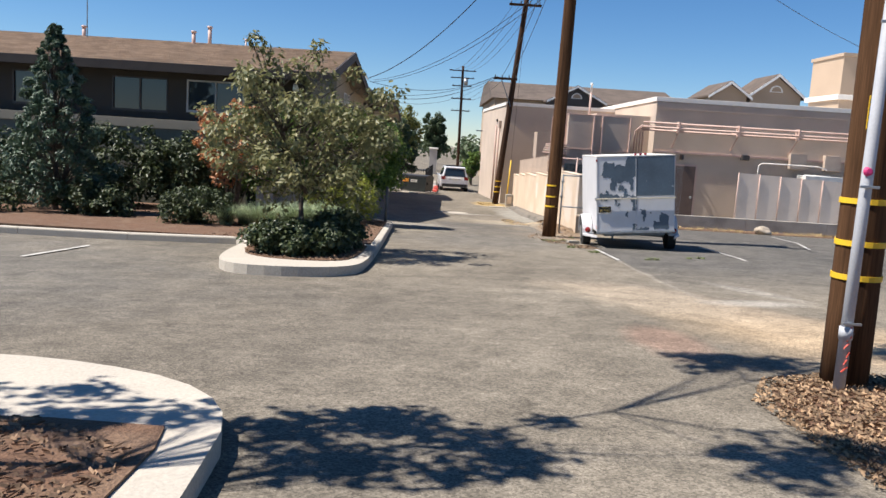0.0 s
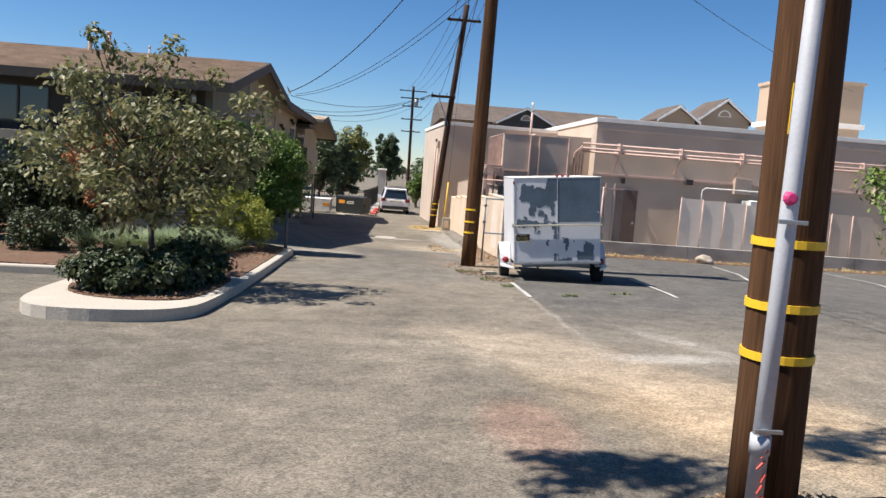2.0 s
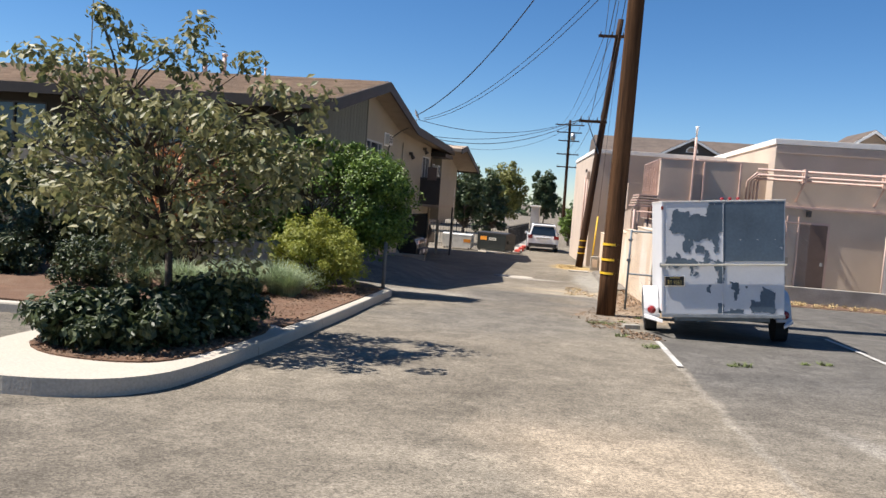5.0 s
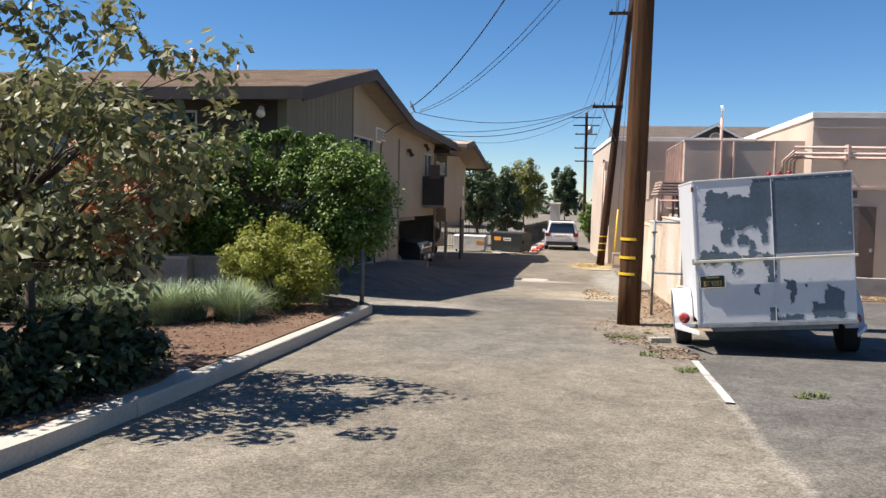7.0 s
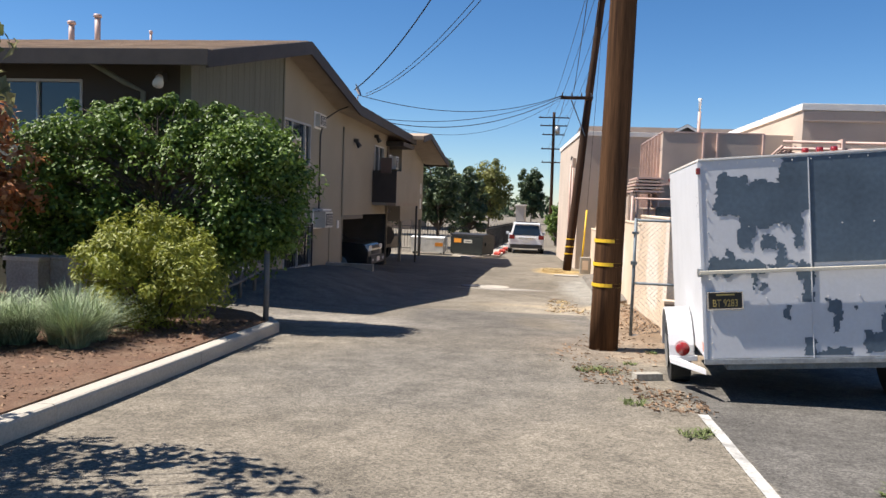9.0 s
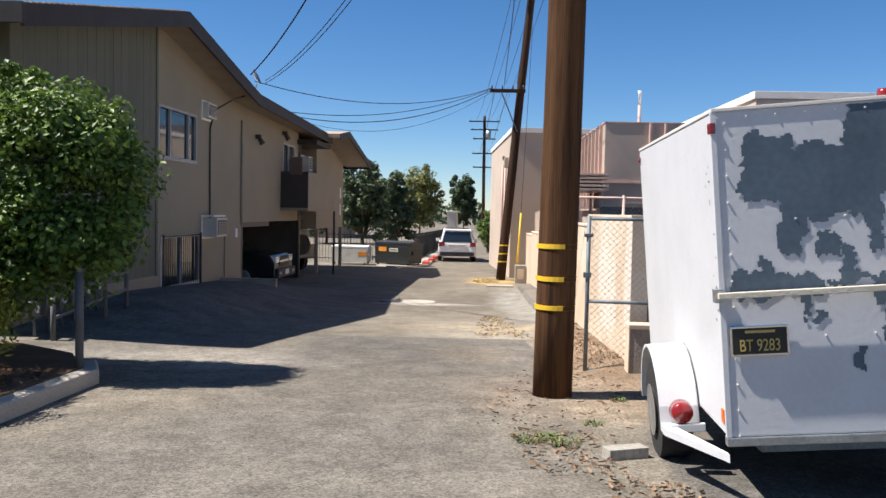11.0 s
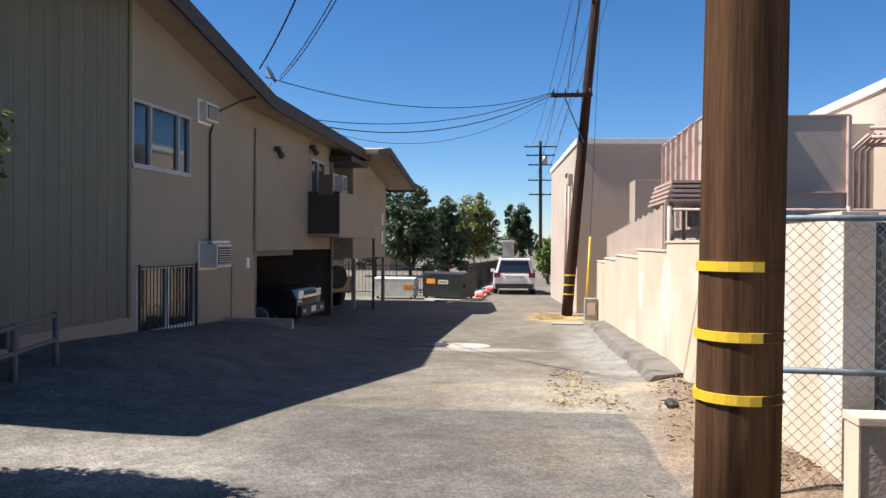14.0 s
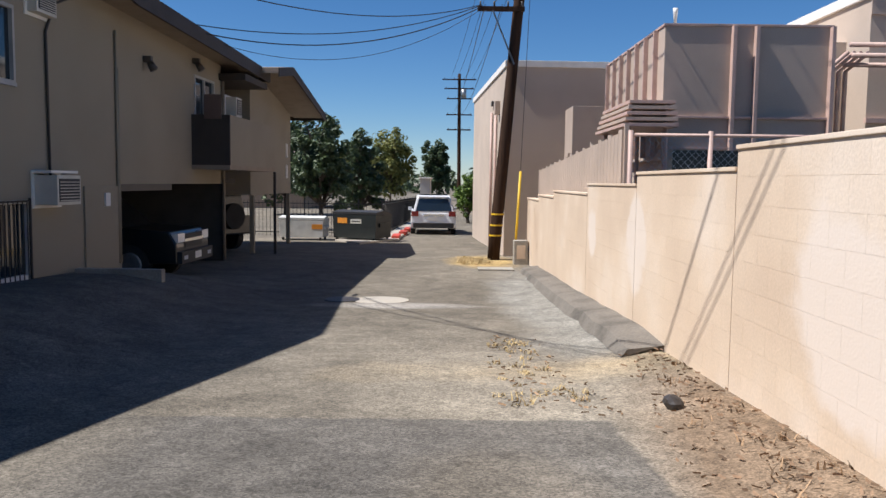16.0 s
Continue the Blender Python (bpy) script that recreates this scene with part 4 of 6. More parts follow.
DULL_STEEL = material("dull_steel", (0.13, 0.13, 0.125), 0.7, var=0.2)
part("shaft", tubed([(0, 0, -0.1), (0, 0, 1.0)], 0.04, 0.04, 12), DULL_STEEL, post, smooth=True)
part("cap", tubed([(0, 0, 1.0), (0, 0, 1.03), (0, 0, 1.05)], 0.045, 0.03, 12), DULL_STEEL, post, smooth=True)


# ---- the cargo trailer ----
def peel_sheet(x0, x1, z0, z1, y, step, keep):
    """A thin ragged skin in the plane y: the cells of a fine grid that keep() picks."""
    bm = bmesh.new()
    made = {}

    def at(i, k):
        if (i, k) not in made:
            jx, jz = 0.45 * step * noise.noise((i * 0.9, k * 0.9, 3)), 0.45 * step * noise.noise((i * 0.9, k * 0.9, 8))
            made[i, k] = bm.verts.new((min(max(x0 + i * step + jx, x0), x1), y, min(max(z0 + k * step + jz, z0), z1)))
        return made[i, k]

    for i in range(int((x1 - x0) / step)):
        for k in range(int((z1 - z0) / step)):
            if keep(x0 + (i + 0.5) * step, z0 + (k + 0.5) * step):
                bm.faces.new((at(i, k), at(i + 1, k), at(i + 1, k + 1), at(i, k + 1)))
    return bm


TR_W, TR_L = 1.87, 2.8
TRAILER_WHITE = material("chalky_white_paint", (0.61, 0.61, 0.62), 0.55, var=0.05, scale=2.5, fine=30, bump=0.05)
PRIMER = material("blue_grey_primer", (0.085, 0.12, 0.155), 0.5, var=0.22, scale=2.0, fine=25, bump=0.05)
trailer = thing("cargo_trailer", "white box trailer with paint peeling to grey-blue metal", "trailer", pose(7.68, 19.98, 0, 0, -5.0, -3.6))
ZB, ZT, ZM = -0.80, 1.015, 0.008
part("body", boxed(0, TR_W, 0.004, TR_L, ZB, ZT, 0.012), TRAILER_WHITE, trailer)


def bare(x, z):
    """Where the paint has come off the rear doors."""
    u, w = x / TR_W, (z - ZB) / (ZT - ZB)
    if u > 0.505 and w > 0.47:
        return noise.noise((x * 9, z * 9, 4)) > -0.62 or abs(u - 0.75) < 0.2 and w > 0.55
    a = noise.noise((x * 5, z * 5, 0.5)) * 0.6 + noise.noise((x * 14, z * 14, 2)) * 0.5 + noise.noise((x * 34, z * 34, 5)) * 0.3
    b = noise.noise((x * 5, z * 5, 7.5)) * 0.6 + noise.noise((x * 14, z * 14, 9)) * 0.5 + noise.noise((x * 34, z * 34, 3)) * 0.3
    u, w = u + 0.035 * a, w + 0.045 * b
    for u0, u1, w0, w1 in ((0.08, 0.22, 0.73, 0.92), (0.18, 0.46, 0.66, 0.88), (0.37, 0.51, 0.72, 1.1), (0.18, 0.245, 0.56, 0.75), (0.425, 0.475, 0.55, 0.7),
                           (0.28, 0.34, 0.555, 0.62), (0.345, 0.385, 0.47, 0.57), (0.03, 0.29, 0.43, 0.495), (0.11, 0.15, 0.48, 0.545), (0.30, 0.47, 0.455, 0.478),
                           (0.43, 0.51, 0.37, 0.46), (0.46, 0.51, 0.27, 0.42), (0.235, 0.255, 0.37, 0.44), (0.27, 0.30, 0.34, 0.37), (0.365, 0.405, 0.19, 0.25),
                           (0.56, 0.63, 0.19, 0.28), (0.59, 0.62, 0.13, 0.21), (0.74, 0.93, 0.02, 0.13), (0.80, 0.93, 0.10, 0.20), (0.82, 0.88, 0.18, 0.235),
                           (0.88, 0.92, 0.20, 0.235), (0.46, 0.51, -0.1, 0.10), (0.55, 0.68, -0.1, 0.05), (0.15, 0.26, -0.1, 0.015), (0.40, 0.55, -0.1, 0.012), (0.68, 0.705, 0.22, 0.25)):
        if u0 < u < u1 and w0 < w < w1:
            return True
    return False


part("peeled_paint", peel_sheet(0.015, TR_W - 0.015, ZB + 0.02, ZT - 0.004, 0.0, 0.011, bare), PRIMER, trailer, "bare grey-blue metal where paint has peeled")
side = peel_sheet(-0.5, -0.02, ZB + 0.1, ZT - 0.25, -0.001, 0.012, lambda x, z: x > -0.16 - 0.1 * (noise.noise((3, z * 2.5, 1)) > 0.25) and noise.noise((x * 16 + 4, z * 22, 6)) + 0.5 * noise.noise((x * 40, z * 40, 2)) > 0.62)
side.transform(Matrix.Rotation(radians(-90), 4, "Z"))
part("scraped_paint", side, PRIMER, trailer, "small dark scrapes along the corner")
part("door_seam", boxed(TR_W / 2 - 0.004, TR_W / 2 + 0.004, -0.008, 0.002, ZB, ZT - 0.02), TRAILER_WHITE, trailer)
part("lock_bar", boxed(-0.03, TR_W + 0.02, -0.07, -0.03, ZM - 0.022, ZM + 0.01, 0.004), material("cream_bar", (0.62, 0.56, 0.44), 0.6, var=0.15), trailer, "cream painted cross bar")
part("bar_bracket", boxed(-0.045, 0.0, -0.045, 0.02, ZM - 0.045, ZM + 0.03, 0.006), STEEL, trailer)
part("upper_lip", boxed(-0.006, TR_W + 0.006, -0.006, TR_L, ZT, ZT + 0.02, 0.004), CAP, trailer)
part("bumper", boxed(-0.01, TR_W + 0.01, -0.012, 0.05, ZB - 0.05, ZB - 0.002, 0.006), STEEL, trailer)
part("corner_trim", boxed(-0.012, 0.02, -0.004, 0.02, ZB, ZT, 0.003), TRAILER_WHITE, trailer)
for i in range(26):
    u, w = (0.02, i / 12.5) if i < 13 else ((i - 13) / 12, 0.98)
    x, z = u * TR_W, ZB + min(w, 0.98) * (ZT - ZB) if i < 13 else ZT - 0.04
    part("rivet", boxed(x + 0.02, x + 0.03, -0.004, 0.004, z, z + 0.01, 0.002), CAP, trailer)
for i in range(12):
    x, z = TR_W * (0.15 + 0.07 * i), ZB + (0.66 if i % 2 else 0.30) * (ZT - ZB)
    part("rivet", boxed(x, x + 0.01, -0.004, 0.004, z, z + 0.01, 0.002), CAP, trailer)
plate = part("licence_plate", boxed(0.03, 0.345, -0.02, -0.006, -0.345, -0.175, 0.004), CHROME, trailer, "black licence plate in a chrome frame")
part("plate_face", boxed(0.042, 0.333, -0.023, -0.02, -0.332, -0.188), material("plate_black", (0.018, 0.016, 0.012), 0.5, var=0.2, bump=0), plate)
PLATE_GOLD = material("plate_gold", (0.55, 0.40, 0.12), 0.5, var=0.15, bump=0)
tx = bpy.data.curves.new("plate_text", "FONT")
tx.body, tx.size, tx.extrude, tx.align_x = "BT 9283", 0.095, 0.0015, "CENTER"
tob = new("plate_number", tx)
me = bpy.data.meshes.new_from_object(tob.evaluated_get(bpy.context.evaluated_depsgraph_get()))
bpy.data.objects.remove(tob)
me.materials.append(PLATE_GOLD)
me.transform(Matrix.Translation((0.1875, -0.0245, -0.315)) @ Matrix.Rotation(radians(90), 4, "X") @ Matrix.Diagonal((0.68, 1, 1, 1)))
pn = new("plate_number", me)
pn.parent = plate
part("plate_header", boxed(0.11, 0.27, -0.0245, -0.022, -0.215, -0.2), PLATE_GOLD, plate)
part("marker_lamp", boxed(-0.02, 0.012, -0.012, 0.05, ZT - 0.12, ZT - 0.06, 0.008), LAMP_RED, trailer, "small red marker lamp")
part("marker_lamp", boxed(-0.016, 0.002, TR_L - 0.06, TR_L, ZT - 0.1, ZT - 0.06, 0.006), LAMP_RED, trailer)
for x in (0.9, 1.02, 1.14):
    part("marker_lamp", tubed([(x, 0.05, ZT + 0.035), (x + 0.05, 0.05, ZT + 0.035)], 0.032, 0.032, 10), LAMP_RED, trailer, "red clearance lamp on the roof", smooth=True)
part("amber_reflector", boxed(-0.008, 0.0, 0.07, 0.12, ZB + 0.06, ZB + 0.14), LAMP_AMBER, trailer)
for sx, x0, x1 in ((-1, -0.26, -0.012), (1, TR_W + 0.012, TR_W + 0.26)):
    WZ, GZ = (-0.91, -0.91) if sx < 0 else (-1.07, -0.98)
    arc = [(1.15 + 0.43 * math.cos(a), GZ + 0.46 * math.sin(a)) for a in [math.pi * i / 12 for i in range(13)]]
    arc_in = [(1.15 + 0.41 * math.cos(a), GZ + 0.44 * math.sin(a)) for a in [math.pi * (12 - i) / 12 for i in range(13)]]
    part("mudguard", prism(arc + arc_in, "x", x0, x1), TRAILER_WHITE, trailer, "white rounded mudguard", smooth=False)
    xe = x0 if sx < 0 else x1
    part("mudguard_side", prism(arc + [(0.72, GZ)], "x", x1 - 0.012 if sx < 0 else x0, x1 if sx < 0 else x0 + 0.012), TRAILER_WHITE, trailer)
    cx = (x0 + x1) / 2
    wheel = part("wheel", tubed([(cx - 0.1, 1.15, WZ), (cx - 0.085, 1.15, WZ), (cx + 0.085, 1.15, WZ), (cx + 0.1, 1.15, WZ)], 0.33, 0.33, 28), TYRE, trailer, "black rubber tyre", smooth=False)
    part("rim", tubed([(xe - 0.004 * sx, 1.15, WZ), (xe - 0.03 * sx, 1.15, WZ)], 0.18, 0.15, 20), STEEL, wheel)
    part("tail_lamp", tubed([(cx, 0.69, GZ + 0.1), (cx, 0.62, GZ + 0.1), (cx, 0.6, GZ + 0.1)], 0.075, 0.062, 18), LAMP_RED, trailer, "round red tail lamp", smooth=True)
    xo, xi = (x0, 0.0) if sx < 0 else (x1, TR_W)
    arm = [(xo, 0.74), (xo, 0.6), (xi, 0.0), (xi, 0.05), (xo - sx * 0.07, 0.66), (xo - sx * 0.07, 0.74)]
    part("lamp_bracket", prism(arm, "z", GZ - 0.035, GZ + 0.012), TRAILER_WHITE, trailer, "white bracket from the mudguard to the body")
    part("bracket_brace", boxed(min(xo - sx * 0.05, xi), max(xo - sx * 0.05, xi), 0.6, 0.64, GZ - 0.02, GZ + 0.03, 0.004), TRAILER_WHITE, trailer)
part("axle", tubed([(0, 1.15, -0.9), (TR_W, 1.15, -1.07)], 0.03), DARK_STEEL, trailer)
part("chassis", boxed(0.2, TR_W - 0.2, 0.1, TR_L + 0.9, ZB - 0.12, ZB - 0.02), DARK_STEEL, trailer)
part("jack_leg", tubed([(TR_W / 2, TR_L + 0.7, ZB), (TR_W / 2, TR_L + 0.7, -1.42)], 0.03), DARK_STEEL, trailer)
chock = thing("wheel_chock", "short weathered timber block beside the trailer wheel", "timber block", pose(7.42, 21.0, ground_z(7.42, 21.0), 0, 0, 20))
part("block", boxed(-0.2, 0.1, -0.06, 0.06, -0.005, 0.08, 0.008), OLD_CONCRETE, chock)


# ---- the pink block wall, gate and yard on the far side ----
WALL_STEPS = ((24.75, 28.24, 0.42), (28.24, 31.35, 0.26), (31.35, 34.48, 0.13), (34.48, 38.3, -0.02), (38.3, 40.9, -0.14), (40.9, 43.4, -0.26))
wall_east = thing("wall_east", "peach painted block wall stepping down along the alley", "wall", kind="structure")
bm = bmesh.new()
for a, b, z in WALL_STEPS:
    box(bm, 8.118, 8.31, a + 0.002, b - 0.002, -2.3, z - 0.012)
part("core", bm, PINK_WALL, wall_east)
bm = bmesh.new()
for a, b, z in WALL_STEPS:
    box(bm, 8.10, 8.325, a, b, z - 0.012, z + 0.02, 0.006)
part("coping", bm, PINK_WALL, wall_east)
wall_return = thing("wall_return", "bare grey block wall across the yard", "wall", kind="structure")
part("core", boxed(8.33, 9.3, 24.78, 24.95, -1.7, 0.30), GREY_BLOCK, wall_return)
pier = thing("block_pier", "low block pier with a peach painted side by the gate", "pier", kind="structure")
part("body", boxed(8.02, 8.6, 24.22, 24.42, -1.7, -0.80, 0.006), GREY_BLOCK, pier)
part("cap", boxed(8.0, 8.62, 24.2, 24.44, -0.80, -0.75, 0.008), PINK_WALL, pier)
part("side", boxed(8.008, 8.02, 24.215, 24.425, -1.7, -0.80), PINK_WALL, pier)


def chain_link(x0, z0, x1, z1, cell=0.075, r=0.0022):
    """A diamond mesh of bent wires in the plane y = 0."""
    bm = bmesh.new()
    n = int((x1 - x0 + z1 - z0) / cell)
    for i in range(n + 1):
        d = i * cell
        for flip in (0, 1):
            a, b = (max(0, d - (z1 - z0)), min(d, z1 - z0)), (min(d, x1 - x0), max(0, d - (x1 - x0)))
            p = [(x1 - q[0] if flip else x0 + q[0], 0, z0 + q[1]) for q in (a, b)]
            if (Vector(p[0]) - Vector(p[1])).length > 0.02:
                tube(bm, p, r, r, 3, False)
    return bm


gate = thing("chain_link_gate", "galvanised chain-link gate standing at the wall's end", "gate", pose(7.6, 24.62, 0, 0, 0, -6))
for x, z0, z1 in ((0.0, -1.38, 0.42), (0.93, -1.2, 0.42)):
    part("gate_post", tubed([(x, 0, z0), (x, 0, z1)], 0.024, 0.024, 10), DARK_STEEL, gate, smooth=True)
for z in (0.39, -0.55, -1.34):
    part("gate_rail", tubed([(0, 0, z), (0.93, 0, z)], 0.02, 0.02, 10), DARK_STEEL, gate, smooth=True)
part("mesh", chain_link(0.02, -1.33, 0.91, 0.38), STEEL, gate)
part("hinge", boxed(-0.05, 0.04, -0.03, 0.03, -0.28, -0.22, 0.006), DARK_STEEL, gate)
part("latch", boxed(-0.05, 0.05, -0.03, 0.03, 0.18, 0.22, 0.006), DARK_STEEL, gate)
for x in (8.32, 8.7):
    fp = thing("fence_post", "tall weathered steel fence post by the gate", "post", Matrix.Translation((x, 24.5, -1.5)), group="fence posts by the gate")
    part("shaft", tubed([(0, 0, -0.1), (0, 0, 2.0)], 0.045, 0.045, 12), DARK_STEEL, fp, smooth=True)
    part("cap", tubed([(0, 0, 2.0), (0, 0, 2.03), (0, 0, 2.06)], 0.05, 0.02, 12), DARK_STEEL, fp, smooth=True)

yard_fence = thing("yard_fence", "beige slatted metal fence behind the block wall", "fence")
for i in range(40):
    y = 33.6 + i * 0.25
    zt = 0.93 - 0.042 * (y - 33.0)
    part("slat", boxed(8.42, 8.45, y, y + 0.235, zt - 1.05 - (0.1 if i % 9 == 4 else 0), zt - (0.04 if i % 3 else 0)), PINK_METAL, yard_fence)
for y in (33.55, 36.2, 38.8, 41.4, 43.6):
    part("post", boxed(8.45, 8.51, y, y + 0.06, -1.9, 1.0 - 0.042 * (y - 33.0)), PINK_METAL, yard_fence)
rail = thing("yard_railing", "brown pipe railing with chain-link behind the wall", "railing")
for x in (8.5, 9.6, 11.4, 13.2):
    part("post", tubed([(x, 33.4, -1.8), (x, 33.4, 0.88)], 0.035, 0.035, 8), PINK_PIPE, rail, smooth=True)
part("top_rail", tubed([(8.5, 33.4, 0.82), (14.0, 33.4, 0.82)], 0.024, 0.024, 8), PINK_PIPE, rail, smooth=True)
part("screen", boxed(9.1, 13.0, 33.46, 33.48, -1.8, 0.62), BIN_GREEN, rail, "grey-green screen sheet")
bm = chain_link(8.5, -1.2, 14.0, 0.80, 0.1, 0.003)
bm.transform(Matrix.Translation((0, 33.4, 0)))
part("mesh", bm, STEEL, rail)

berm = thing("asphalt_berm", "broken rolled asphalt kerb along the wall", "kerb", kind="structure")
bm = bmesh.new()
rows = []
for i in range(25):
    y = 30.0 + i * 0.45
    w = 0.42 + 0.05 * noise.noise((y * 1.3, 0, 0))
    h = (0.115 + 0.03 * noise.noise((y * 2, 4, 0))) * min(1, 0.4 + i * 0.3)
    z = ground_z(7.9, y)
    rows.append([bm.verts.new(p) for p in ((8.11 - w, y, z - 0.05), (8.11 - w + 0.07, y, z + h * 0.75), (8.11 - w + 0.18, y, z + h), (8.115, y, z + h + 0.03))])
for a, b in zip(rows, rows[1:]):
    for c in range(3):
        bm.faces.new((a[c], b[c], b[c + 1], a[c + 1]))
bm.faces.new(rows[0])
bmesh.ops.recalc_face_normals(bm, faces=bm.faces)
part("run", bm, material("berm_asphalt", (0.17, 0.15, 0.125), 0.95, var=0.35, scale=2, fine=30, bump=0.6), berm)
meter_box = thing("meter_box", "small concrete utility box at the wall's end", "utility box", Matrix.Translation((7.95, 42.9, ground_z(7.95, 42.9))))
part("body", boxed(-0.22, 0.14, -0.2, 0.2, -0.05, 0.62, 0.015), OLD_CONCRETE, meter_box)
part("panel", boxed(-0.15, 0.07, -0.212, -0.2, 0.15, 0.5, 0.004), PINK_WALL, meter_box)
slab("utility_cover", [(6.75, 41.1), (7.6, 41.1), (7.6, 41.7), (6.75, 41.7)], -0.02, 0.03, OLD_CONCRETE, "flat concrete utility cover in the alley edge", "utility cover")
rk = thing("dark_stone", "dark loose stone lying on the asphalt", "stone", Matrix.Translation(gz(7.62, 27.95, 0)))
bm = bmesh.new()
bmesh.ops.create_icosphere(bm, subdivisions=2, radius=0.075)
for v in bm.verts:
    v.co *= 1 + 0.35 * noise.noise(v.co * 12)
    v.co.z = v.co.z * 0.8 + 0.05
part("rock", bm, DARK_FIX, rk)
for x, y, s in ((15.9, 29.5, 0.3),):
    bl = thing("boulder", "rough tan boulder beside the dry verge", "boulder", Matrix.Translation(gz(x, y, 0)), group="boulders")
    bm = bmesh.new()
    bmesh.ops.create_icosphere(bm, subdivisions=3, radius=s)
    for v in bm.verts:
        v.co *= 1 + 0.35 * noise.noise(v.co * 4)
        v.co.z = v.co.z * 0.6 + s * 0.4
    part("rock", bm, STONE, bl, smooth=True)
bag = thing("white_sack", "crumpled white plastic sack on the dry verge", "sack", Matrix.Translation(gz(12.1, 29.3, 0)))
bm = bmesh.new()
bmesh.ops.create_icosphere(bm, subdivisions=3, radius=0.26)
for v in bm.verts:
    v.co *= 1 + 0.45 * noise.noise(v.co * 7)
    v.co.z = v.co.z * 0.5 + 0.1
part("film", bm, WHITE, bag)
mh = thing("manhole_ring", "pale concrete patch beside a dark manhole cover", "manhole", pose(4.5, 35.6, ground_z(4.5, 35.6) + 0.012))
bm = bmesh.new()
bmesh.ops.create_cone(bm, cap_ends=True, segments=32, radius1=0.5, radius2=0.49, depth=0.016)
bm.transform(Matrix.Translation((0.4, 0, 0)) @ Matrix.Diagonal((0.95, 0.8, 1, 1)))
part("collar", bm, CONCRETE, mh)
bm = bmesh.new()
bmesh.ops.create_cone(bm, cap_ends=True, segments=32, radius1=0.3, radius2=0.29, depth=0.026)
bm.transform(Matrix.Translation((-0.25, 0, 0)))
part("cover", bm, DARK_FIX, mh)

# the low retaining wall along the lot
low_wall = thing("wall_low", "low grey concrete retaining wall along the lot", "wall", kind="structure")
for i in range(10):
    x = 9.6 + i * 3.2
    part("section", boxed(x, x + 3.19, 31.4, 31.62, -2.0, ground_z(x, 31.5) + 0.48, 0.01), OLD_CONCRETE, low_wall)
slab("yard", [(8.3, 25.0), (9.5, 25.0), (9.5, 31.6), (44, 31.6), (44, 60), (8.3, 60)], -0.1, 0.02, OLD_CONCRETE, "grey concrete service yard behind the wall", "yard")

# ---- the pink service building ----
b1 = thing("service_building", "pink stucco commercial building with a flat parapet roof", "building")
part("wall", boxed(13.74, 46, 37.33, 62, -2.6, 3.62), PINK, b1)
part("parapet_cap", boxed(13.68, 46.1, 37.27, 62, 3.62, 3.82, 0.015), CAP, b1)
part("recess_band", boxed(13.73, 46, 37.29, 37.33, 3.30, 3.60), PINK_METAL, b1)
part("belt", boxed(13.70, 46, 37.24, 37.33, 1.32, 1.42, 0.01), PINK_PIPE, b1)
door = part("door", boxed(14.8, 15.78, 37.27, 37.33, -1.62, 0.78, 0.01), BROWN_DOOR, b1, "flat brown metal door")
part("door_handle", boxed(15.62, 15.7, 37.22, 37.27, -0.7, -0.58, 0.008), STEEL, door)
part("door_frame", boxed(14.72, 15.86, 37.30, 37.335, -1.62, 0.86), PINK_PIPE, b1)
for x, z, w in ((15.0, 1.05, 0.12), (17.8, 1.2, 0.34)):
    part("wall_lamp", boxed(x, x + w, 37.08, 37.33, z, z + 0.24, 0.03), DARK_FIX, b1, "dark wall-mounted lamp")
for x in (20.0, 21.6, 23.2, 26.4):
    part("meter_cabinet", boxed(x, x + 0.75, 37.05, 37.33, 0.95, 1.65, 0.02), PINK_METAL, b1)
rack = thing("pipe_rack", "pink painted pipes on brackets along the building", "pipe rack")
for z, y in ((2.62, 36.55), (2.42, 36.45), (2.30, 36.75)):
    part("pipe", tubed([(13.0, y, z), (40, y, z + 0.04)], 0.045, 0.045, 10), PINK_PIPE, rack, smooth=True)
for i in range(8):
    x = 14.6 + i * 2.7
    part("bracket", tubed([(x, 37.33, 2.36), (x, 36.4, 2.36), (x, 37.33, 1.6)], 0.035, 0.035, 6), PINK_PIPE, rack)
    part("clamp", boxed(x - 0.04, x + 0.04, 36.4, 36.8, 2.22, 2.72, 0.008), PINK_PIPE, rack)
for k in range(4):
    part("drop_pipe", tubed([(13.0 + k * 0.12, 36.6, 2.5), (12.75 + k * 0.12, 36.9, 2.2), (12.75 + k * 0.12, 36.9, 0.2)], 0.04, 0.04, 8), PINK_PIPE, rack, smooth=True)
for k in range(3):
    part("side_pipe", tubed([(12.7, 37.0, 0.5 + 0.22 * k), (13.74, 38.0, 0.5 + 0.22 * k)], 0.04, 0.04, 8), PINK_PIPE, rack, smooth=True)
vent = thing("roof_vent", "thin white roof vent pipe with a ball cap", "vent pipe", Matrix.Translation((12.0, 44.0, 2.2)))
part("pipe", tubed([(0, 0, 0), (0, 0, 2.1)], 0.06, 0.06, 8), PINK_PIPE, vent, smooth=True)
part("cap", tubed([(0, 0, 2.1), (0, 0, 2.5), (0, 0, 2.6)], 0.035, 0.08, 8), WHITE, vent, smooth=True)
link = thing("link_building", "low pink stucco block behind the metal enclosure", "building")
part("wall", boxed(11.2, 13.9, 38.2, 52, -2.4, 2.95), PINK, link)

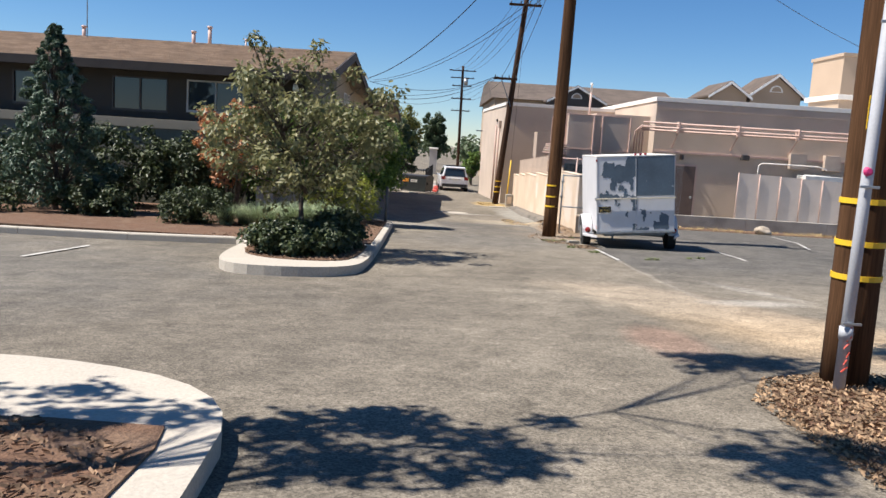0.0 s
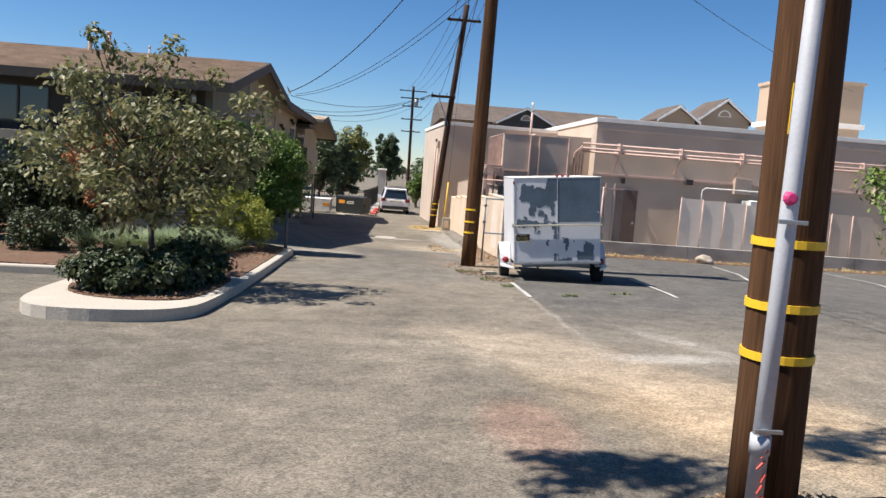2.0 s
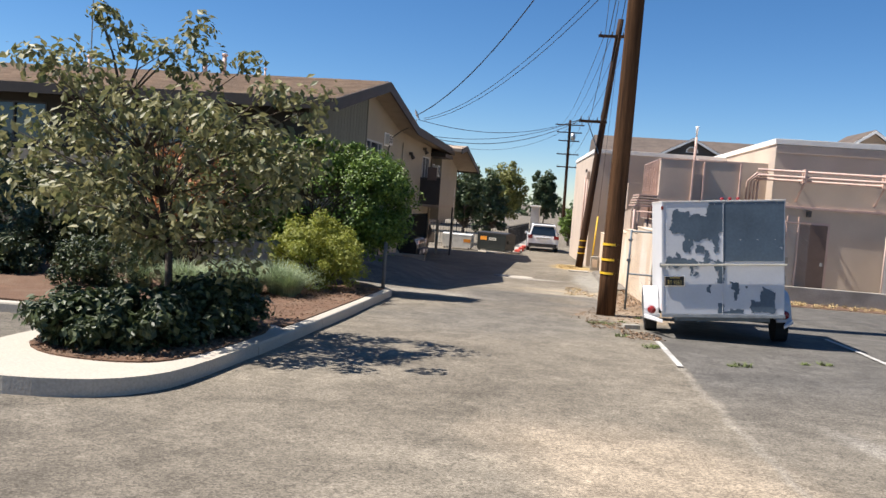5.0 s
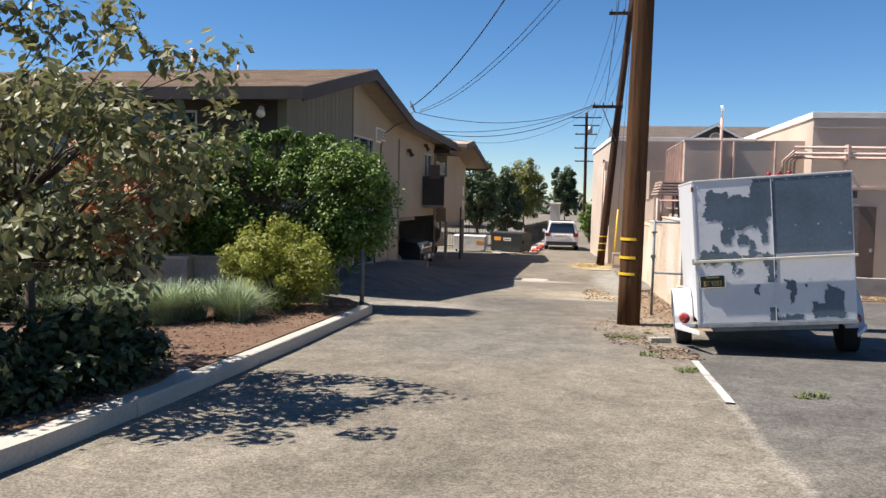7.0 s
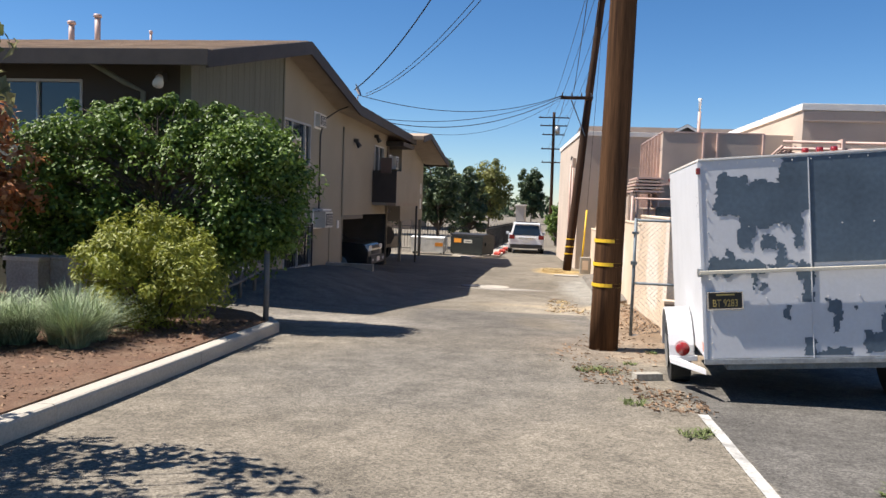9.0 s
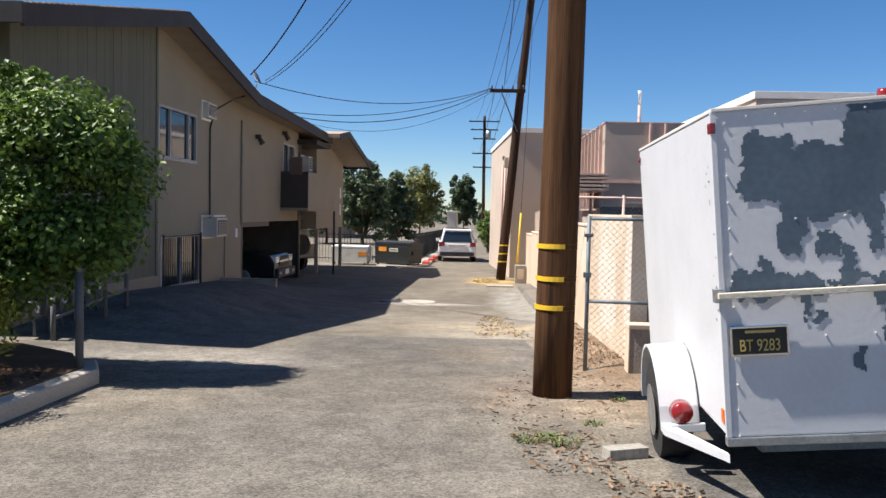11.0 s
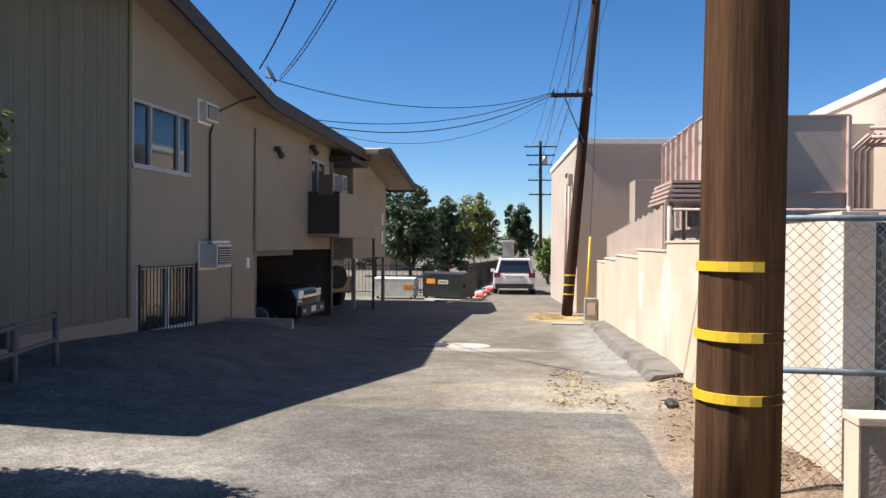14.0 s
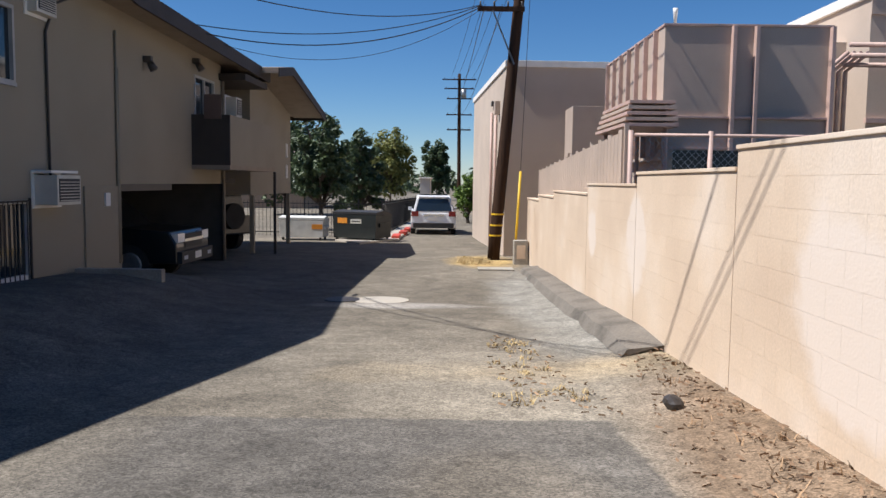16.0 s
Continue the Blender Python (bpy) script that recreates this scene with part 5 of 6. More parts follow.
enc = thing("plant_enclosure", "pink painted sheet-metal plant enclosure with standing ribs", "enclosure")
part("body", boxed(9.48, 12.19, 35.5, 40.2, 0.55, 2.70, 0.01), PINK_METAL, enc)
part("top_edge", boxed(9.46, 12.21, 35.48, 40.22, 2.70, 2.74, 0.006), PINK_PIPE, enc)
part("base", boxed(9.6, 12.1, 35.6, 40.1, -2.0, 0.55), PINK, enc)
for x in (10.55, 10.92, 12.14):
    part("rib", boxed(x, x + 0.06, 35.38, 35.5, 0.6, 2.70, 0.006), PINK_PIPE, enc)
for i in range(7):
    y = 35.9 + i * 0.66
    part("rib", boxed(9.40, 9.48, y, y + 0.05, 0.6, 2.70, 0.006), PINK_PIPE, enc)
for z in (1.22, 0.72):
    part("girt", boxed(9.47, 12.2, 35.44, 35.5, z, z + 0.04, 0.005), PINK_PIPE, enc)
stack = thing("timber_stack_frame", "beige painted pipe frame holding stacked boards", "frame")
for x in (8.75, 9.3):
    for y in (34.6, 36.4):
        part("leg", tubed([(x, y, -1.9), (x, y, 1.35)], 0.035, 0.035, 6), PINK_PIPE, stack)
for k in range(5):
    part("board", boxed(8.6 + 0.03 * k, 9.42, 34.3 + 0.05 * k, 36.6, 1.0 + 0.09 * k, 1.05 + 0.09 * k, 0.006), PINK_METAL if k % 2 else PINK_PIPE, stack)
side_box = thing("duct_box", "tall pink sheet-metal duct box", "duct", Matrix.Translation((9.0, 41.8, 0)))
part("body", boxed(0, 0.9, 0, 1.2, -2.0, 2.0, 0.01), PINK_METAL, side_box)

b2 = thing("storage_building", "pink stucco flat-roofed building along the alley", "building", pose(7.65, 45.35, 0, 0, 0, 3.0))
part("wall", boxed(0, 7.5, 0, 10.5, -2.6, 3.42), PINK, b2)
part("parapet_cap", boxed(-0.05, 7.5, -0.05, 10.55, 3.42, 3.6, 0.012), CAP, b2)
for y in (2.0, 3.2):
    part("downpipe", tubed([(-0.06, y, -2.0), (-0.06, y, 2.4)], 0.045, 0.045, 8), PINK_PIPE, b2, smooth=True)
part("vent_hood", boxed(-0.16, 0, 1.4, 1.7, 2.2, 2.6, 0.02), PINK_METAL, b2)
for z in (2.6,):
    part("scupper", boxed(-0.08, 0, 3.0, 3.3, z, z + 0.15, 0.01), DARK_FIX, b2)

CREAM_BOARD = material("cream_board", (0.66, 0.57, 0.49), 0.85, var=0.1, scale=1.5, bump=0.15)
panels = thing("board_fence", "pale beige board fence with grey steel posts", "fence")
for i in range(9):
    x = 16.9 + i * 0.92
    h = 0.64 - 0.03 * i + 0.05 * noise.noise((i * 2.0, 0, 0))
    part("panel", boxed(x, x + 0.905, 34.98, 35.02, -1.7, h), CREAM_BOARD if i < 5 else PINK_METAL, panels)
    part("post", tubed([(x, 34.95, -1.7), (x, 34.95, h + 0.03)], 0.022, 0.022, 8), PINK_PIPE, panels, smooth=True)
hand = thing("pipe_handrail", "white bent pipe handrail beside the fence", "handrail")
part("rail", tubed([(18.3, 36.4, 0.1), (18.3, 36.4, 1.0), (18.45, 36.4, 1.12), (21.0, 36.4, 1.12), (21.4, 36.4, 1.0)], 0.026, 0.026, 8), CAP, hand, smooth=True)
part("rail", tubed([(20.4, 36.4, 0.7), (21.6, 36.4, 0.7)], 0.035, 0.035, 8), WHITE, hand, smooth=True)
cont = thing("white_bin_box", "pale cream box standing behind the fence", "box", Matrix.Translation((20.3, 36.0, -1.75)))
part("body", boxed(0, 1.9, 0, 0.9, 0, 2.45, 0.02), BIN_WHITE, cont)
scr = thing("gate_panel", "beige ribbed metal gate panel standing open", "gate panel", pose(13.1, 34.2, -1.72, 0, 0, 8))
part("sheet", boxed(0, 0.82, 0, 0.03, 0, 2.75), PINK_METAL, scr)
for x in (0.0, 0.4, 0.78):
    part("rib", boxed(x, x + 0.05, -0.05, 0, 0, 2.75, 0.005), PINK_PIPE, scr)
canopy = thing("lean_to", "brown roofed lean-to against the service building", "lean-to")
part("roof", boxed(28.5, 44, 34.0, 37.3, 0.55, 0.72, 0.02), PINK_METAL, canopy)
for x in (28.6, 33.0, 38.0):
    part("post", boxed(x, x + 0.1, 34.1, 34.2, -1.75, 0.55), PINK_PIPE, canopy)
chain = thing("chain_fence", "grey chain-link fence with steel posts by the lot", "fence")
for i in range(6):
    x = 26.0 + i * 3
    part("post", tubed([(x, 32.4, -1.8), (x, 32.4, 0.2)], 0.04, 0.04, 8), DARK_STEEL, chain, smooth=True)
part("top_rail", tubed([(26, 32.4, 0.18), (41, 32.4, 0.18)], 0.025, 0.025, 8), DARK_STEEL, chain, smooth=True)
bm = chain_link(26.0, -1.5, 41.0, 0.17, 0.16, 0.004)
bm.transform(Matrix.Translation((0, 32.4, 0)))
part("mesh", bm, DARK_STEEL, chain)


# ---- roofs beyond ----
def gable_house(name, x0, x1, y0, y1, z0, ze, zr, label, wall, roof, arch=False):
    h = thing(name, label, "house", group="houses beyond")
    part("wall", boxed(x0, x1, y0, y1, z0, ze), wall, h)
    xm = (x0 + x1) / 2
    part("gable", prism([(x0, ze), (x1, ze), (xm, zr - 0.1)], "y", y0, y1), wall, h)
    for s in (-1, 1):
        xe = xm + s * ((x1 - x0) / 2 + 0.35)
        zz = ze - 0.35 * (zr - ze) / ((x1 - x0) / 2)
        part("roof", prism([(xm, zr), (xe, zz), (xe, zz + 0.14), (xm, zr + 0.14)], "y", y0 - 0.4, y1), roof, h)
        part("barge_board", prism([(xm, zr - 0.12), (xe, zz - 0.12), (xe, zz + 0.1), (xm, zr + 0.1)], "y", y0 - 0.46, y0 - 0.4), WHITE, h, "white barge board")
    if arch:
        ring = [(xm + 0.55 * math.cos(a), ze + 0.25 + 0.55 * math.sin(a)) for a in [math.pi * i / 10 for i in range(11)]]
        part("arched_window", prism(ring, "y", y0 - 0.05, y0 + 0.05), WHITE, h, "white arched gable window")
        inner = [(xm + 0.4 * math.cos(a), ze + 0.3 + 0.4 * math.sin(a)) for a in [math.pi * i / 10 for i in range(11)]]
        part("pane", prism(inner, "y", y0 - 0.07, y0 - 0.05), TAN, h)
    return h


gable_house("far_house", 29.7, 33.9, 67.3, 72, -3, 6.75, 8.35, "tan far house with a brown gable roof", TAN, BROWN_ROOF, True)
gable_house("far_house", 26.3, 29.2, 66.8, 72, -3, 6.5, 7.5, "tan far house with a brown gable roof", TAN, BROWN_ROOF)
gable_house("far_house", 15.2, 20.5, 81.2, 95, -3, 6.1, 7.5, "brown-roofed far house with a dark gable", DARK_FIX, BROWN_ROOF, True)
blk = thing("far_block", "long far building with a low brown roof", "building", group="houses beyond")
part("wall", boxed(10.0, 29, 84, 104, -3, 6.2), TAN, blk)
part("roof", prism([(83.3, 6.1), (91, 8.3), (98, 8.3), (104.6, 6.1)], "x", 9.6, 29.4), BROWN_ROOF, blk)
twr = thing("tan_tower", "plain tan stucco tower block above the roofs", "tower", group="houses beyond")
part("wall", boxed(28.4, 33, 50, 54, -3, 7.9), TAN, twr)
part("band", boxed(28.2, 33.2, 49.8, 54.2, 5.3, 5.6, 0.02), CAP, twr)
part("cap", boxed(28.3, 33.1, 49.9, 54.1, 7.9, 8.1, 0.02), TAN, twr)


# ---- the two-storey house along the alley ----
def holed_wall(name, parent, mat, label, plane, t0, t1, a0, a1, z0, z1, holes):
    """The panels of a wall of thickness t0..t1 across 'x' or 'y', running a0..a1, with rectangular holes (a, b, low, high)."""
    cuts_a = sorted({a0, a1, *[h[0] for h in holes], *[h[1] for h in holes]})
    cuts_z = sorted({z0, z1, *[h[2] for h in holes], *[h[3] for h in holes]})
    for p, q in zip(cuts_a, cuts_a[1:]):
        run = None
        for r, s in zip(cuts_z, cuts_z[1:]):
            m, n = (p + q) / 2, (r + s) / 2
            solid = not any(h[0] < m < h[1] and h[2] < n < h[3] for h in holes)
            if solid:
                run = (run[0], s) if run else (r, s)
            if (not solid or s == cuts_z[-1]) and run:
                part(name, boxed(*((t0, t1, p, q) if plane == "x" else (p, q, t0, t1)), *run), mat, parent, label)
                run = None


def window(parent, plane, t, out, a0, a1, z0, z1, frame_mat, bars=(), blind=True, name="window"):
    """Frame, sash bars and panes set in a hole; out is +1 or -1, the side that faces the open."""
    fw = 0.05

    def bx(a, b, lo, hi, d0, d1):
        s = sorted((t + out * d0, t + out * d1))
        return boxed(*((s[0], s[1], a, b) if plane == "x" else (a, b, s[0], s[1])), lo, hi)

    w = part(name, bx(a0, a1, z0 - 0.03, z0 + 0.02, -0.1, 0.04), frame_mat, parent, "white framed sliding window")
    for a, b, lo, hi in ((a0, a0 + fw, z0, z1), (a1 - fw, a1, z0, z1), (a0, a1, z1 - fw, z1), (a0, a1, z0, z0 + fw)):
        part("window_frame", bx(a, b, lo, hi, -0.06, 0.025), frame_mat, w)
    edges = [a0 + fw, *[a0 + (a1 - a0) * k for k in bars], a1 - fw]
    for k in bars:
        c = a0 + (a1 - a0) * k
        part("window_bar", bx(c - 0.025, c + 0.025, z0, z1, -0.055, 0.015), frame_mat, w)
    for i, (p, q) in enumerate(zip(edges, edges[1:])):
        part("pane", bx(p, q, z0 + fw, z1 - fw, -0.04, -0.034), GLASS, w)
    if blind:
        part("blind", bx(a0, a1, z0, z1, -0.16, -0.14), CURTAIN, w)
    return w


house = thing("apartment_house", "two-storey beige and olive apartment house with tan shingle roof", "house", pose(-0.127, 31.72, 0, 0, 0, -1.9))
holes = [(-0.2, 1.85, 1.42, 2.5), (9.1, 10.5, 0.42, 2.52), (5.15, 11.1, -2.6, 0.03), (-0.06, 2.1, -1.31, -0.19)]
holed_wall("wall_side", house, BEIGE, "", "x", -0.2, 0.0, -0.28, 11.1, -2.6, 3.0, holes)
part("gable_wall", prism([(-0.28, 3.0), (11.1, 3.0), (11.1, 3.05), (4.3, 3.3), (-0.28, 4.18)], "x", -0.2, 0.0), BEIGE, house)
part("siding_wall", prism([(-5.1, -2.6), (-0.28, -2.6), (-0.28, 4.18), (-5.1, 3.1)], "x", -0.2, 0.012), OLIVE, house, "dark olive vertical board siding")
for i in range(16):
    v = -5.08 + i * 0.3
    part("batten", boxed(0.012, 0.016, v, v + 0.03, -0.95, 3.12 + (v + 5.1) * 0.225), OLIVE, house)
part("plinth", boxed(-0.19, 0.03, -5.12, -0.28, -2.6, -0.98), BEIGE, house, "beige rendered plinth")
part("corner_trim", boxed(0.0, 0.035, -0.32, -0.24, -1.0, 4.1), OLIVE, house)
fh = [(-4.0, -2.15, 1.62, 2.62), (-6.4, -4.6, 1.55, 2.62), (-9.6, -7.6, 1.55, 2.62), (-12.6, -10.6, 1.55, 2.62), (-16.5, -14.5, 1.55, 2.62)]
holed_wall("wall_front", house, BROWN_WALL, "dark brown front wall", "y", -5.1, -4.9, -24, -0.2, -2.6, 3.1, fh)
for a, b, lo, hi in fh:
    window(house, "y", -5.1, -1, a, b, lo, hi, WINDOW_TRIM if a > -5 else DARK_FIX, (0.5,))
part("walkway_ledge", boxed(-24, -1.6, -6.3, -5.1, 1.02, 1.3, 0.01), BEIGE, house, "pale projecting walkway ledge")
part("walkway_wall", boxed(-24, -1.7, -6.25, -6.15, -2.6, 1.02), OLIVE, house)
window(house, "x", 0.0, 1, -0.2, 1.85, 1.42, 2.5, WINDOW_TRIM, (0.3, 0.78), True)
dr = window(house, "x", 0.0, 1, 9.1, 10.5, 0.42, 2.52, WINDOW_TRIM, (0.5,), False, "balcony_door")
for i, v in enumerate((-0.02, 2.04)):
    part("gate_post", tubed([(0.06, v, -1.42), (0.06, v, -0.16)], 0.022, 0.022, 8), BLACK_IRON, house)
sec = part("security_gate", boxed(0.045, 0.075, -0.02, 2.06, -0.22, -0.19), BLACK_IRON, house, "black iron security gate")
part("gate_rail", boxed(0.045, 0.075, -0.02, 2.06, -1.36, -1.33), BLACK_IRON, sec)
for i in range(17):
    v = 0.08 + i * 0.118
    part("gate_bar", tubed([(0.06, v, -1.34), (0.06, v, -0.2)], 0.009, 0.009, 6), BLACK_IRON, sec)
window(house, "x", 0.0, 1, -0.06, 2.1, -1.31, -0.19, WHITE, (0.5,), True)


def air_conditioner(parent, v0, v1, z0, z1, deep):
    a = part("air_conditioner", boxed(0.0, deep, v0, v1, z0, z1, 0.012), AC_WHITE, parent, "cream window air conditioner")
    part("grille", boxed(deep, deep + 0.012, v0 + 0.05, v1 - 0.05, z0 + 0.05, z1 - 0.05), PLASTIC, a)
    part("front_frame", boxed(-0.005, 0.02, v0 - 0.06, v1 + 0.06, z0 - 0.05, z1 + 0.06, 0.005), WHITE, a)
    for i in range(7):
        z = z0 + 0.06 + (z1 - z0 - 0.12) * i / 7
        part("louvre", boxed(deep + 0.012, deep + 0.018, v0 + 0.06, v1 - 0.06, z, z + 0.012), AC_WHITE, a)
    return a


air_conditioner(house, 2.2, 2.75, 2.5, 2.85, 0.16)
air_conditioner(house, 2.25, 2.95, -0.27, 0.17, 0.36)
part("ac_hood", boxed(0.0, 0.3, 2.2, 3.0, 0.2, 0.24, 0.006), WHITE, house)
part("service_door", boxed(0.0, 0.03, 3.75, 5.0, -1.45, 0.0, 0.006), BEIGE, house, "flush beige service panel")
part("meter_panel", boxed(0.0, 0.06, 4.45, 4.62, -0.35, -0.12, 0.006), WHITE, house)
for pts in ([(0.03, 2.68, -0.1), (0.03, 2.66, 2.3), (0.05, 2.9, 2.75), (0.25, 3.6, 3.1), (0.62, 4.3, 3.4)], [(0.03, 5.0, -1.4), (0.03, 5.0, 2.75)], [(0.03, 5.06, -1.4), (0.03, 5.06, 2.1)]):
    part("conduit", tubed(pts, 0.022, 0.022, 6), DARK_FIX if pts[-1][2] > 3 else BEIGE, house, smooth=True)
for v, z in ((6.25, 2.38), (9.0, 2.75)):
    lm = part("wall_lamp", boxed(0.0, 0.16, v, v + 0.12, z, z + 0.12, 0.015), DARK_FIX, house, "dark bracket floodlight")
    part("lamp_head", tubed([(0.1, v + 0.06, z + 0.02), (0.2, v + 0.06, z - 0.14)], 0.06, 0.085, 10), DARK_FIX, lm, smooth=True)
lm = part("flood_lamp", boxed(-0.6, -0.45, -5.3, -5.1, 2.6, 2.75, 0.02), DARK_FIX, house, "twin floodlight under the eave")
part("lamp_head", tubed([(-0.5, -5.3, 2.65), (-0.45, -5.45, 2.5)], 0.06, 0.1, 10), WHITE, lm, smooth=True)
part("downspout", tubed([(-1.8, -5.75, 2.95), (-1.2, -5.3, 2.55), (-0.9, -5.15, 2.4), (-0.9, -5.15, -1.0)], 0.05, 0.05, 8), OLIVE, house, smooth=True)

roof_top = [(-5.95, 3.02), (-0.42, 4.27), (4.3, 3.34), (13.1, 3.12)]
part("roof", prism(roof_top + [(p[0], p[1] - 0.10) for p in roof_top[::-1]], "x", -24, 0.70), SHINGLE_BULK, house, "tan shingle roof")
soff = [(p[0] + (0.05 if i == 0 else 0), p[1] - 0.104) for i, p in enumerate(roof_top)]
part("soffit", prism(soff + [(p[0], p[1] - 0.06) for p in soff[::-1]], "x", -23.9, 0.66), SOFFIT, house)
part("barge_board", prism(roof_top + [(p[0], p[1] - 0.30) for p in roof_top[::-1]], "x", 0.70, 0.75), FASCIA, house, "dark brown barge board")
part("front_fascia", boxed(-24, 0.75, -6.0, -5.95, 2.76, 3.03), FASCIA, house)
part("rear_fascia", boxed(-6, 0.75, 13.1, 13.15, 2.85, 3.13), FASCIA, house)
bm = bmesh.new()
for i in range(38):
    f = i / 38
    v, z = -5.95 + f * 5.5, 3.02 + f * 1.243
    r = random.Random(i)
    x = -23.9 - r.uniform(0, 0.3)
    while x < 0.68:
        w = r.uniform(0.22, 0.36)
        box(bm, max(x, -23.9), min(x + w - 0.008, 0.69), v - 0.01, v + 0.15, z + 0.001, z + 0.022 + r.uniform(0, 0.006))
        x += w
part("shingles", bm, SHINGLE_BULK, house)
for x, v, h, r in ((-4.7, -0.6, 0.55, 0.07), (-5.2, -0.9, 0.32, 0.07), (-3.4, -0.4, 0.2, 0.03), (-9.4, -0.6, 0.3, 0.07), (-15.2, -0.4, 0.35, 0.08)):
    vp = part("roof_vent", tubed([(x, v, 3.9), (x, v, 4.25 + h)], r, r, 10), PINK_PIPE, house, "rusty roof vent pipe", smooth=True)
    part("vent_cap", tubed([(x, v, 4.25 + h), (x, v, 4.32 + h)], r * 1.5, r * 1.3, 10), PINK_PIPE, vp, smooth=True)
part("antenna_mast", tubed([(-9.1, -1.0, 3.9), (-9.1, -1.0, 8.8)], 0.022, 0.014, 6), DARK_STEEL, house)
dish = part("satellite_dish", tubed([(0.55, 4.4, 3.3), (0.6, 4.4, 3.62)], 0.022, 0.022, 8), STEEL, house, "grey satellite dish on the roof edge")
bm = bmesh.new()
bmesh.ops.create_uvsphere(bm, u_segments=16, v_segments=10, radius=0.34)
bmesh.ops.delete(bm, geom=[v for v in bm.verts if v.co.z > -0.24], context="VERTS")
bm.transform(Matrix.Translation((0.62, 4.3, 3.78)) @ Matrix.Rotation(radians(65), 4, "Y") @ Matrix.Translation((0, 0, 0.3)))
part("reflector", bm, STEEL, dish, smooth=True)
# balcony
bal = part("balcony", boxed(0.0, 0.88, 8.9, 13.0, 0.36, 0.46), SOFFIT, house, "balcony with solid panel sides")
part("balcony_panel", boxed(0.0, 0.88, 8.9, 8.95, 0.46, 1.6), FASCIA, bal, "dark brown balcony panel")
part("balcony_panel", boxed(0.83, 0.88, 8.95, 13.0, 0.46, 1.6), BEIGE, bal, "beige balcony panel")
part("hung_cloth", boxed(0.3, 0.7, 8.86, 8.895, 1.5, 2.05, 0.012), BROWN_DOOR, bal, "dark cloth hung on the balcony")
air_conditioner(house, 11.4, 11.9, 1.75, 2.25, 0.3)
part("patio_cover", boxed(-0.8, 0.68, 10.9, 13.05, 2.62, 2.78), FASCIA, house, "dark slatted patio cover")
# carport, its inner shade held in a dark wall and ceiling colour
part("carport_back", boxed(-6.2, -6.0, 3.0, 23, -2.6, 0.1), CARPORT_SHADE, house)
part("carport_ceiling", boxed(-6.0, -0.2, 5.15, 12.9, 0.03, 0.16), CARPORT_SHADE, house)
part("carport_side", boxed(-6.0, -0.2, 4.95, 5.15, -2.6, 0.03), CARPORT_SHADE, house)
part("carport_divider", boxed(-6.0, 0.0, 11.1, 11.2, -2.6, 0.16), CARPORT_SHADE, house)
part("opening_lintel", boxed(-0.24, 0.02, 5.15, 7.6, -0.1, 0.03), DARK_FIX, house)
part("upper_rear_wall", boxed(-6.2, -1.2, 11.1, 13.28, 0.1, 3.0), BEIGE, house)
part("carport_post", boxed(0.72, 0.79, 13.5, 13.57, -2.2, 0.36), DARK_FIX, house)
part("downpipe", tubed([(0.06, 11.05, -1.9), (0.06, 11.05, 2.6)], 0.04, 0.04, 8), SOFFIT, house, smooth=True)
st = part("kerb_stub", boxed(0.1, 1.5, 3.2, 3.36, -2.0, -1.3, 0.02), OLD_CONCRETE, house, "low concrete wheel kerb")

wing = thing("rear_apartment_wing", "beige rear apartment wing with a tan gable roof", "house", pose(-0.127, 31.72, 0, 0, 0, -1.9))
part("wall", boxed(-10, 0.12, 13.3, 18.3, -0.3, 2.5), BEIGE, wing)
part("ground_wall", boxed(-10, -6, 13.3, 18.3, -2.6, -0.3), BEIGE, wing)
part("gable", prism([(13.3, 2.5), (18.3, 2.5), (18.3, 2.45), (13.85, 3.2), (13.3, 3.12)], "x", -10, 0.12), BEIGE, wing)
prof = [(12.2, 3.12), (13.85, 3.36), (18.85, 2.45)]
part("roof", prism(prof + [(p[0], p[1] - 0.1) for p in prof[::-1]], "x", -10, 1.2), SHINGLE_BULK, wing, "tan shingle roof")
part("soffit", prism([(p[0], p[1] - 0.104) for p in prof] + [(p[0], p[1] - 0.15) for p in prof[::-1]], "x", 0.12, 1.19), SOFFIT, wing)
part("barge_board", prism(prof + [(p[0], p[1] - 0.24) for p in prof[::-1]], "x", 1.2, 1.24), FASCIA, wing)
part("rear_fascia", boxed(-10, 1.24, 18.85, 18.9, 2.22, 2.46), FASCIA, wing)
for z in (0.2, 0.9):
    part("small_window", boxed(0.12, 0.15, 17.6, 17.75, z, z + 0.45), WHITE, wing)
for v in (13.6, 18.1):
    part("post", boxed(0.0, 0.12, v, v + 0.12, -2.6, -0.3), BEIGE, wing)

